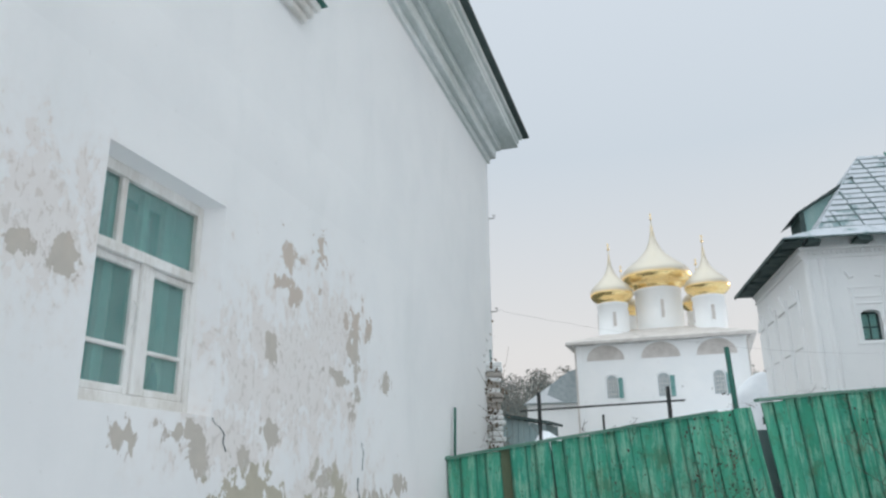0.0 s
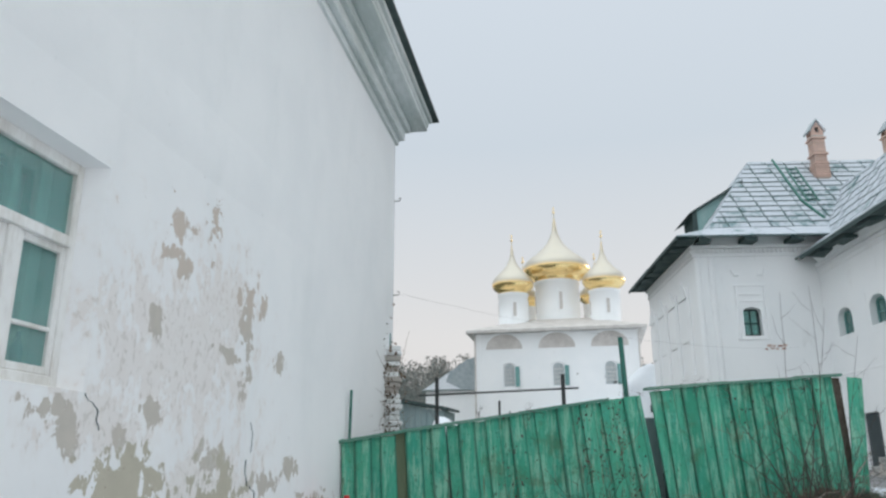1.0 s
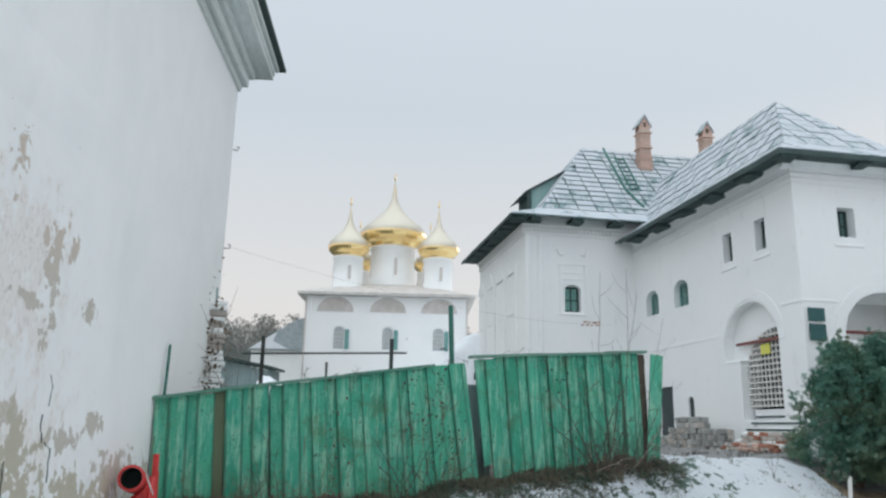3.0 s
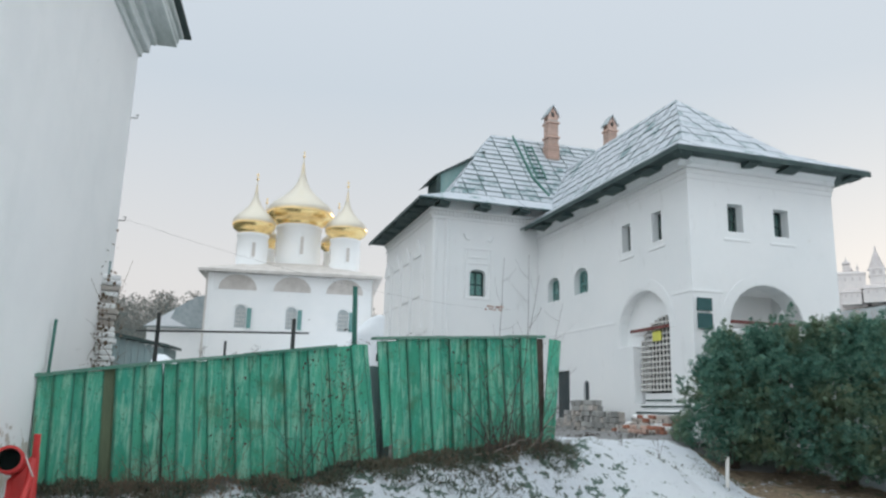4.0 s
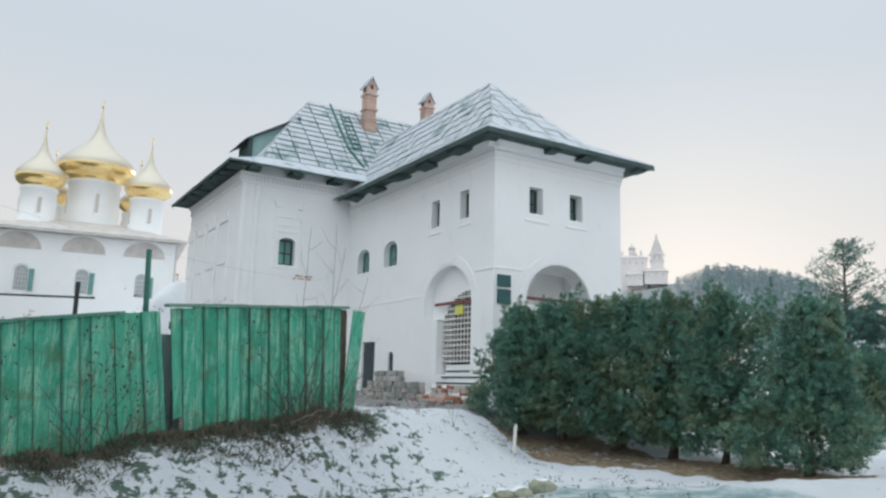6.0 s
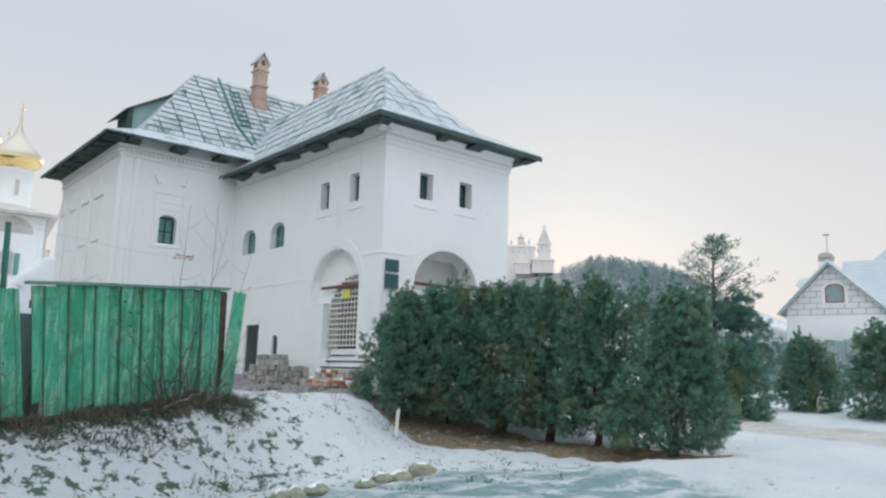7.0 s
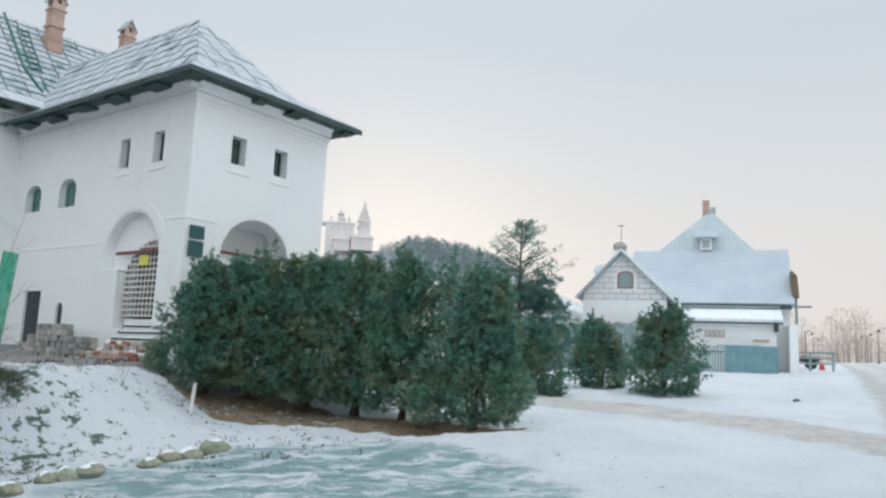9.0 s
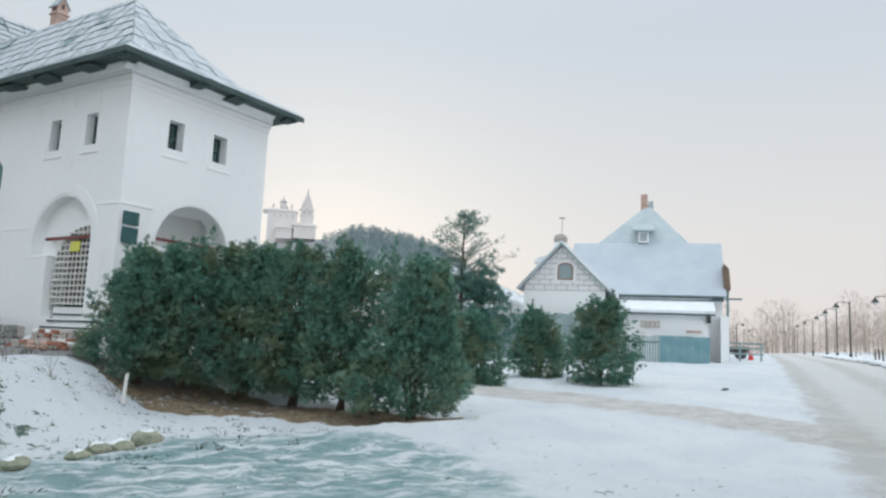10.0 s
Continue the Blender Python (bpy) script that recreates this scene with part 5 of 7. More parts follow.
def church():
    ch = thing("church", "white church with five gilded onion domes beyond the fence", "church", CHURCH)
    wide, deep, eave = 14.2, 13.0, 12.95
    s0 = 0.3
    part("wall", bx((s0, 0.3, 2.0), (s0 + wide, deep, eave)), M["white_far"], ch)
    for x in (s0 - 0.05, s0 + wide - 0.35):
        part("pilaster", bx((x, 0.18, 2.0), (x + 0.4, 0.3, eave)), M["white_far"], ch)
    part("downpipe", tube(bmesh.new(), [(s0 - 0.1, 0.15, 3.0), (s0 - 0.1, 0.15, 12.6), (s0 - 0.35, -0.2, 13.0)], 0.08), M["faded"], ch)
    part("downpipe", tube(bmesh.new(), [(s0 + wide + 0.1, 0.15, 3.0), (s0 + wide + 0.1, 0.15, 12.6), (s0 + wide + 0.4, -0.2, 13.0)], 0.08), M["faded"], ch)
    # low hipped roof with wide eaves
    bm = bmesh.new()
    lo = [(-0.55, -0.5), (s0 + wide + 0.85, -0.5), (s0 + wide + 0.85, deep + 0.8), (-0.55, deep + 0.8)]
    u = [bm.verts.new((*p, 12.98)) for p in lo]
    L = [bm.verts.new((*p, 13.22)) for p in lo]
    K = [bm.verts.new((x, y, 14.9)) for x, y in ((4.6, 4.6), (10.2, 4.6), (10.2, 9.0), (4.6, 9.0))]
    bm.faces.new(u[::-1])
    bm.faces.new(K)
    for i in range(4):
        j = (i + 1) % 4
        bm.faces.new((u[i], u[j], L[j], L[i]))
        bm.faces.new((L[i], L[j], K[j], K[i]))
    part("roof", bm, M["faded"], ch, "low pale sheet roof")
    for c in (2.8, 7.5, 12.1):
        part("blind_arch", prism(bmesh.new(), [(p, 0.27, z) for p, z in arch_outline(c, 1.62, 11.55, 11.6, 1.3, 16)], (0, 0.05, 0)), M["faded"], ch, "semicircle of faded painting")
        bm = bmesh.new()
        for k in range(16):
            a0, a1 = math.pi * k / 16, math.pi * (k + 1) / 16
            prism(bm, [(c + r * 1.0 * math.cos(a), 0.2, 11.6 + r * 0.8 * math.sin(a)) for r, a in ((1.66, a0), (1.95, a0), (1.95, a1), (1.66, a1))], (0, 0.12, 0))
        part("arch_moulding", bm, M["white_far"], ch)
    for c in (3.22, 7.55, 12.05):
        w = new("window")
        w.parent = ch
        tagged(w, "arched window with a teal shutter folded back")
        part("pane", prism(bmesh.new(), [(p, 0.28, z) for p, z in arch_outline(c, 0.45, 8.25, 9.8, 0.38, 8)], (0, 0.04, 0)), M["grey_roof"], w)
        for k in range(4):
            part("bar", bx((c - 0.34 + 0.21 * k, 0.25, 8.3), (c - 0.29 + 0.21 * k, 0.28, 10.0)), M["white_iron"], w)
        for k in range(4):
            part("bar", bx((c - 0.44, 0.245, 8.55 + 0.36 * k), (c + 0.44, 0.25, 8.6 + 0.36 * k)), M["white_iron"], w)
        part("shutter", bx((c + 0.55, 0.12, 8.2), (c + 0.92, 0.18, 9.95)), M["teal"], w)
        bm = bmesh.new()
        for k in range(10):
            a0, a1 = math.pi * k / 10, math.pi * (k + 1) / 10
            prism(bm, [(c + r * math.cos(a), 0.2, 9.8 + r * 0.8 * math.sin(a)) for r, a in ((0.62, a0), (0.85, a0), (0.85, a1), (0.62, a1))], (0, 0.12, 0))
        for s in (-1, 1):
            box(bm, (c + s * 0.73 - 0.11, 0.2, 8.1), (c + s * 0.73 + 0.11, 0.31, 9.8))
        part("surround", bm, M["white_far"], w)
    dome_tower(ch, 7.5, 6.8, 2.15, 14.6, 18.9, 3.3, 7.45, 0.55)
    dome_tower(ch, 3.4, 4.0, 1.4, 14.0, 17.3, 2.0, 5.5, 0.55)
    dome_tower(ch, 12.0, 4.0, 1.4, 14.0, 17.3, 2.0, 5.4, 0.55)
    dome_tower(ch, 3.9, 10.2, 1.3, 14.0, 17.2, 1.75, 5.0, 0.5)
    dome_tower(ch, 11.3, 10.2, 1.3, 14.0, 17.2, 1.75, 5.0, 0.5)
    return ch


church()
annex = thing("church_annex", "low white annex with a snowy grey hipped roof", "building", CHURCH)
part("wall", bx((-4.9, 2.6, 2.0), (0.2, 10.0, 8.2)), M["white_far"], annex)
part("roof", prism(bmesh.new(), [(-5.2, 2.2, 8.2), (0.28, 2.2, 8.2), (0.28, 2.2, 11.3), (-0.9, 2.2, 11.0)], (0, 7.8, 0)), M["grey_roof"], annex, "grey sheet roof with patches of snow")
part("snow_patch", prism(bmesh.new(), [(-5.0, 2.17, 8.3), (-1.5, 2.17, 8.3), (-2.9, 2.17, 9.0), (-2.6, 2.17, 9.8)], (0, 0.02, 0)), M["snow"], annex)


# ---- evergreen hedge and shrubs ----
def fans(base, way, size, rs, count=13):
    """Flat fern-like sprays: blades set in pairs along a drooping axis. Returns corners and faces."""
    n = len(base)
    way = way / np.linalg.norm(way, axis=1)[:, None]
    side = np.cross(way, rs.normal(0, 1, (n, 3)))
    side /= np.linalg.norm(side, axis=1)[:, None] + 1e-6
    flat = np.cross(way, side)
    vs = []
    for j in range(count):
        q = 0.06 + 0.94 * j / (count - 1)
        sign = (0.0 if j == count - 1 else (1.0 if j % 2 else -1.0)) * rs.uniform(0.8, 1.2, n)[:, None]
        p = base + way * (size * q)[:, None] + np.array((0, 0, -0.22)) * (size * q * q)[:, None]
        ln = (size * (0.62 - 0.4 * q) * rs.uniform(0.7, 1.25, n))[:, None]
        aim = way * 0.7 + side * sign * 0.8 + flat * rs.normal(0, 0.16, n)[:, None] + np.array((0, 0, -0.1))
        aim /= np.linalg.norm(aim, axis=1)[:, None]
        across = np.cross(aim, flat)
        vs += [p, p + aim * ln * 0.5 + across * ln * 0.15, p + aim * ln, p + aim * ln * 0.45 - across * ln * 0.15]
    v = np.stack(vs, 1).reshape(-1, 3)
    k = (np.arange(n * count) * 4)[:, None, None]
    return v, (k + np.array([[0, 1, 2], [0, 2, 3]])[None]).reshape(-1, 3)


def thuja(x, y, height, radius, branches, seed, label, size=0.105, each=22, skirt=0.04, point=0.55):
    """An evergreen of upswept branches round several stems, each branch a bunch of flat sprays."""
    r = random.Random(seed)
    rs = np.random.RandomState(seed)
    z = ground_z(x, y)
    t = thing("thuja", label, "shrub", pose(x, y, z - 0.05), group="thuja hedge")
    for k in range(4):
        a = r.uniform(0, 6.28)
        tip = Vector((radius * 0.4 * math.cos(a), radius * 0.4 * math.sin(a), height * 0.75))
        part("stem", tube(bmesh.new(), [(0.06 * (k - 1.5), 0, 0), tip * 0.25 + Vector((0.05, 0.03, 0)), tip], 0.05, 0.012), M["bark"], t)
    heads = [(r.uniform(-0.8, 0.8) * radius, r.uniform(-0.8, 0.8) * radius, r.uniform(0.8, 1.0)) for _ in range(4)] + [(0.0, 0.0, 1.0)]
    ps, ways, sizes = [], [], []
    for k in range(branches):
        f = skirt + (0.98 - skirt) * r.random() ** 0.9
        a = r.uniform(0, 6.283)
        hx, hy, top = heads[k % 5]
        g = f / top
        wide = (0.66 + 1.48 * f) if f < 0.23 else max(0.0, (1 - g) / 0.77) ** point
        bulge = 1 + 0.13 * math.sin(3 * a + seed + 4 * f) + 0.12 * math.sin(7 * a + 9 * f + 2 * seed) + r.gauss(0, 0.06)
        reach = radius * min(wide, 1.0) * bulge * (1.0 if r.random() < 0.6 else r.uniform(0.25, 0.85))
        lean = max(0.0, f - 0.3)
        tip = np.array((reach * math.cos(a) + hx * lean, reach * math.sin(a) + hy * lean, height * min(f * (1 + r.gauss(0, 0.02)), 1.0)))
        rise = 0.35 + 0.9 * f if r.random() < 0.85 else 1.6
        ahead = np.array((math.cos(a), math.sin(a), rise)) + rs.uniform(-0.3, 0.3, 3)
        ahead /= np.linalg.norm(ahead)
        if f < 0.14:
            ahead[2] *= 0.2
        ln = radius * r.uniform(0.28, 0.5)
        q = rs.random_sample(each) ** 0.7
        scatter = rs.normal(0, 1, (each, 3)) * (0.055 + 0.05 * (1 - q))[:, None]
        ps.append(tip + (q - 0.75)[:, None] * ln * ahead + scatter)
        ways.append(ahead[None] + rs.normal(0, 0.5, (each, 3)) + np.array((0, 0, 0.15)))
        sizes.append(size * rs.uniform(0.7, 1.35, each))
    # loose leaders that stand above the crown
    for k in range(34):
        hx, hy, top = heads[k % 5]
        g = 0.72 + 0.3 * (k // 5) / 5
        m = each
        q = rs.random_sample(m)
        foot = np.array((hx * 0.75 + r.gauss(0, 0.22) * radius * (1.25 - g), hy * 0.75 + r.gauss(0, 0.22) * radius * (1.25 - g), height * top * g * r.uniform(0.93, 1.0)))
        sway = np.array((r.gauss(0, 0.16), r.gauss(0, 0.16), 1.0))
        ps.append(foot + (q * 0.3)[:, None] * sway + rs.normal(0, 0.05, (m, 3)) * (1.1 - q)[:, None])
        ways.append(sway + rs.normal(0, 0.4, (m, 3)))
        sizes.append(size * rs.uniform(0.6, 1.1, m))
    p = np.concatenate(ps)
    p[:, 2] = np.maximum(p[:, 2], 0.1 + 0.55 * skirt * height)
    v, f = fans(p, np.concatenate(ways), np.concatenate(sizes), rs)
    raw("crown", v, f, M["thuja"], t)
    return t


for i, (x, y, hgt, rad) in enumerate(((10.3, 13.3, 2.65, 0.95), (10.95, 12.75, 2.9, 1.12), (11.7, 11.85, 3.1, 1.15), (12.0, 10.75, 3.15, 1.15), (12.1, 9.6, 3.1, 1.05))):
    thuja(x, y, hgt, rad, 430, 11 + i, "tall dark green thuja in a dense hedge row", skirt=(0.1, 0.1, 0.08, 0.1, 0.08)[i], point=0.42)
thuja(11.75, 7.75, 2.75, 1.0, 480, 31, "bushy thuja at the end of the hedge, browning at its tips", skirt=0.06, point=0.85)
thuja(19.6, 10.8, 2.0, 0.85, 330, 32, "rounded thuja standing behind the hedge", 0.13, 14, 0.02, 0.42)
thuja(24.0, 10.8, 2.2, 0.86, 380, 33, "upright thuja standing alone in the snow", 0.13, 14, 0.02, 0.42)
thuja(22.3, 8.1, 2.5, 1.02, 430, 34, "full upright thuja standing in the snow", 0.13, 14, 0.02, 0.42)


# ---- block house with long snowy roof ----
HOUSE = frame_at((40.35, 8.33, 0), 165)


def block_house():
    h = thing("block_house", "house of pale blocks with snow-covered roofs and a long lean-to", "house", HOUSE)
    part("gable_wall", prism(bmesh.new(), [(-10.0, 0.06, 0.9), (-5.7, 0.06, 0.9), (-5.7, 0.06, 5.4), (-8.0, 0.06, 7.5), (-10.0, 0.06, 5.35)], (0, 7, 0)), M["joint"], h)
    part("gable_plaster", bx((-10.02, -0.02, 0.9), (-5.68, 0.05, 5.0)), M["white_far"], h)
    r = random.Random(9)
    outline = [(-9.98, 5.02), (-5.72, 5.02), (-5.72, 5.35), (-7.98, 7.42), (-9.98, 5.35)]
    for j in range(9):
        for i in range(-1, 9):
            x0, z0 = -10.1 + 0.6 * i + (0.3 if j % 2 else 0.0), 5.02 + 0.29 * j
            poly = clip_to([(x0 + 0.015, z0 + 0.015), (x0 + 0.585, z0 + 0.015), (x0 + 0.585, z0 + 0.275), (x0 + 0.015, z0 + 0.275)], outline)
            if len(poly) > 2:
                part("block", prism(bmesh.new(), [(p[0], 0.02 + r.uniform(-0.006, 0.006), p[1]) for p in poly], (0, 0.05, 0)), M["block"], h)
    part("window_surround", prism(bmesh.new(), [(p, -0.01, z) for p, z in arch_outline(-7.8, 0.55, 5.5, 6.3, 0.3, 8)], (0, 0.06, 0)), M["white_far"], h)
    w = new("gable_window")
    w.parent = h
    tagged(w, "arched attic window with a wooden frame")
    part("frame", prism(bmesh.new(), [(p, -0.03, z) for p, z in arch_outline(-7.8, 0.42, 5.58, 6.28, 0.24, 8)], (0, 0.05, 0)), M["brick"], w)
    part("pane", prism(bmesh.new(), [(p, -0.04, z) for p, z in arch_outline(-7.8, 0.35, 5.65, 6.26, 0.18, 8)], (0, 0.02, 0)), M["grey_board"], w)
    part("ground_window", prism(bmesh.new(), [(p, -0.04, z) for p, z in arch_outline(-7.2, 0.4, 2.6, 3.5, 0.2, 8)], (0, 0.02, 0)), M["pale_brick"], h)
    # gable roof: two slopes with snow
    part("gable_roof", prism(bmesh.new(), [(-10.35, -0.35, 5.02), (-10.35, -0.35, 5.14), (-8.0, -0.35, 7.7), (-5.05, -0.35, 5.0), (-5.1, -0.35, 4.72), (-8.0, -0.35, 7.52)], (0, 8, 0)), M["snow"], h, "snow-covered gable roof")
    part("verge", prism(bmesh.new(), [(-10.4, -0.38, 5.0), (-10.36, -0.38, 5.12), (-8.0, -0.38, 7.58), (-5.3, -0.38, 4.87), (-5.34, -0.38, 4.8), (-8.0, -0.38, 7.48)], (0, 0.03, 0)), M["grey_board"], h)
    # main range: long roof facing the walk
    part("main_wall", bx((-7.5, 2.2, 0.9), (0.3, 9.0, 5.0)), M["white_far"], h)
    part("main_roof", prism(bmesh.new(), [(-8.0, 1.6, 4.9), (-8.0, 1.55, 5.02), (-8.0, 5.4, 8.38), (-8.0, 9.4, 5.0), (-8.0, 9.4, 4.85)], (8.45, 0, 0)), M["snow_roof"], h, "long roof under even snow")
    for k in range(17):
        f = k / 17
        part("roof_batten", bx((max(-7.95, -8.0 + (7.7 - 5.03 - 3.32 * f) * 1.033), 1.6 + 3.78 * f, 5.03 + 3.32 * f), (0.42, 1.63 + 3.78 * f, 5.062 + 3.32 * f)), M["frost"], h)
    # taller hip behind
    bm = bmesh.new()
    lo = [(-7.4, 5.0), (-0.6, 5.0), (-0.6, 12.0), (-7.4, 12.0)]
    L = [bm.verts.new((*p, 7.6)) for p in lo]
    A = bm.verts.new((-3.7, 7.6, 11.15))
    B = bm.verts.new((-3.7, 9.0, 11.15))
    bm.faces.new(L[::-1])
    bm.faces.new((L[0], L[1], A))
    bm.faces.new((L[1], L[2], B, A))
    bm.faces.new((L[2], L[3], B))
    bm.faces.new((L[3], L[0], A, B))
    part("tall_roof", bm, M["frost"], h, "tall frosted hip roof")
    part("dormer_body", bx((-4.2, 5.2, 8.4), (-3.6, 6.8, 9.05)), M["white_far"], h)
    part("dormer_roof", prism(bmesh.new(), [(-4.55, 4.9, 9.05), (-3.25, 4.9, 9.05), (-3.35, 6.9, 9.75), (-4.45, 6.9, 9.75)], (0, 0, 0.1)), M["frost"], h)
    part("dormer_pane", bx((-4.1, 5.16, 8.5), (-3.7, 5.19, 8.95)), M["grey_roof"], h)
    # lean-to with icicled eave
    part("lean_to_wall", bx((-5.2, 0.2, 0.9), (-0.5, 2.2, 4.0)), M["white_far"], h)
    part("lean_to_roof", prism(bmesh.new(), [(-5.3, -0.1, 3.92), (-5.3, -0.1, 4.1), (-5.3, 1.9, 4.85), (-5.3, 2.0, 4.6)], (5.1, 0, 0)), M["snow"], h, "snow-laden lean-to roof")
    part("lean_to_fascia", bx((-5.3, -0.12, 3.86), (-0.2, -0.08, 3.95)), M["eave_wood"], h)
    # dark strip put in for the shade under the main eave
    part("shadow_board", bx((-5.3, 1.5, 4.72), (0.3, 1.56, 4.96)), M["eave_wood"], h)
    ice = bmesh.new()
    for k in range(40):
        x = -5.2 + 0.125 * k
        tube(ice, [(x, 1.42, 4.86), (x, 1.42, 4.7 + r.uniform(-0.03, 0.05))], 0.035, 0.01, 5)
    part("snow_fringe", ice, M["snow"], h)
    part("lean_to_window", bx((-3.85, 0.14, 3.2), (-2.9, 0.2, 3.52)), M["pale_brick"], h)
    for k in range(4):
        part("window_pane", bx((-3.8 + 0.23 * k, 0.12, 3.24), (-3.63 + 0.23 * k, 0.15, 3.48)), M["curtain"], h)
    part("lean_to_window", bx((-1.6, 0.14, 3.0), (-0.85, 0.2, 3.1)), M["pale_brick"], h)
    part("meter_box", bx((-0.62, -0.1, 3.5), (-0.42, 0.2, 4.05)), M["iron"], h)
    part("end_wall", bx((0.1, 0.6, 0.9), (0.5, 5, 3.9)), M["white_far"], h)
    part("porch_hood", prism(bmesh.new(), [(0.35, 2.0, 5.4), (0.7, 2.0, 5.4), (0.62, 2.0, 6.5), (0.35, 2.0, 6.8)], (0, 1.4, 0)), M["dry"], h)
    # chimneys and the weather vane
    for k in range(9):
        part("chimney_course", bx((-8.6, 1.0, 6.95 + 0.12 * k), (-7.95, 1.6, 7.06 + 0.12 * k), 0.01), M["white_far"] if k < 7 else M["mortar"], h)
    part("chimney_hood", prism(bmesh.new(), [(p, 0.95, z) for p, z in arch_outline(-8.25, 0.34, 8.0, 8.05, 0.2, 6)], (0, 0.7, 0)), M["mortar"], h)
    part("vane", box(tube(bmesh.new(), [(-8.2, 1.3, 8.2), (-8.2, 1.3, 9.25)], 0.014), (-8.38, 1.29, 9.17), (-8.05, 1.31, 9.22)), M["iron"], h)
    for k in range(12):
        part("chimney_course", bx((-4.15, 7.4, 10.6 + 0.1 * k), (-3.75, 7.8, 10.69 + 0.1 * k), 0.01), M["pale_brick"], h)
    part("chimney_course", bx((-3.7, 7.5, 10.9), (-3.4, 7.8, 11.35)), M["grey_roof"], h)
    part("side_dormer", bx((-9.6, 2.0, 5.9), (-8.9, 3.4, 6.75)), M["white_far"], h)
    part("side_dormer_roof", prism(bmesh.new(), [(-9.85, 1.8, 6.72), (-8.8, 1.8, 6.85), (-8.8, 1.8, 7.15), (-9.6, 1.8, 7.05)], (0, 1.8, 0)), M["snow"], h, "snow-covered dormer roof")
    return h


block_house()


def yard_fence(a, b, height, off, label, mat="grey_board", wide=0.14, gap=0.01):
    f = thing("yard_fence", label, "fence", HOUSE)
    s = a
    r = random.Random(int(a * 7))
    while s < b:
        p = HOUSE @ Vector((s, off, 0))
        z = ground_z(p.x, p.y)
        part("board", bx((s, off, z - 0.1), (s + wide - gap, off + 0.025, z + height + r.uniform(-0.04, 0.04))), M[mat], f)
        s += wide
    p = HOUSE @ Vector((a, off, 0))
    z = ground_z(p.x, p.y)
    part("rail", bx((a, off + 0.03, z + height * 0.75), (b, off + 0.08, z + height * 0.75 + 0.08)), M["eave_wood"], f)
    return f


yard_fence(-13.5, -5.0, 2.35, -1.0, "grey board fence before the block house", wide=0.16)
yard_fence(-4.95, -2.95, 1.3, -0.8, "broken grey picket fence", wide=0.13, gap=0.05)
yard_fence(-2.9, -0.9, 1.3, -0.8, "faded blue sheet fence with snow on its rail", "blue_sheet", wide=0.4, gap=0.004)


# ---- pine behind the hedge ----
def pine(x, y, height, radius, seed):
    r = random.Random(seed)
    z = ground_z(x, y)
    t = thing("pine_tree", "young pine, dense below with an open airy top, behind the hedge", "tree", pose(x, y, z - 0.1))
    part("trunk", tube(bmesh.new(), [(0, 0, 0), (0.1, 0.05, height * 0.5), (0.05, 0, height)], 0.16, 0.015, 8), M["bark"], t)
    rs = np.random.RandomState(seed)
    ps, ways = [], []
    for k in range(112):
        low = k < 52
        h = height * (r.uniform(0.1, 0.56) if low else r.uniform(0.48, 0.98))
        a = r.uniform(0, 6.283)
        g = h / height
        ln = radius * (1.1 - 0.75 * g) * r.uniform(0.6, 1.1) if low else radius * (1.14 - g) * r.uniform(0.8, 1.55)
        p0 = Vector((0.05, 0, h))
        p1 = p0 + Vector((ln * math.cos(a), ln * math.sin(a), ln * (0.1 if low else 0.5)))
        part("limb", tube(bmesh.new(), [p0, p0.lerp(p1, 0.5) - Vector((0, 0, 0.05)), p1], 0.025, 0.006, 5), M["bark"], t)
        for _ in range(17 if low else 12):
            c = np.array(p0.lerp(p1, r.uniform(0.25, 1.05) if low else r.uniform(0.3, 1.08)))
            c = c + rs.normal(0, 1, 3) * (0.32, 0.32, 0.24) if low else c + rs.normal(0, 0.07, 3)
            m = 66 if low else 8
            spread = rs.normal(0, 1, (m, 3))
            spread /= np.linalg.norm(spread, axis=1)[:, None]
            ps.append(c + spread * 0.05)
            ways.append(spread + np.array((0.3 * math.cos(a), 0.3 * math.sin(a), 0.5)))
    v, f = blades(np.concatenate(ps), np.concatenate(ways), 0.17, rs, 0.07)
    raw("crown", v, f, M["pine"], t)


pine(33.0, 19.2, 7.5, 3.0, 4)


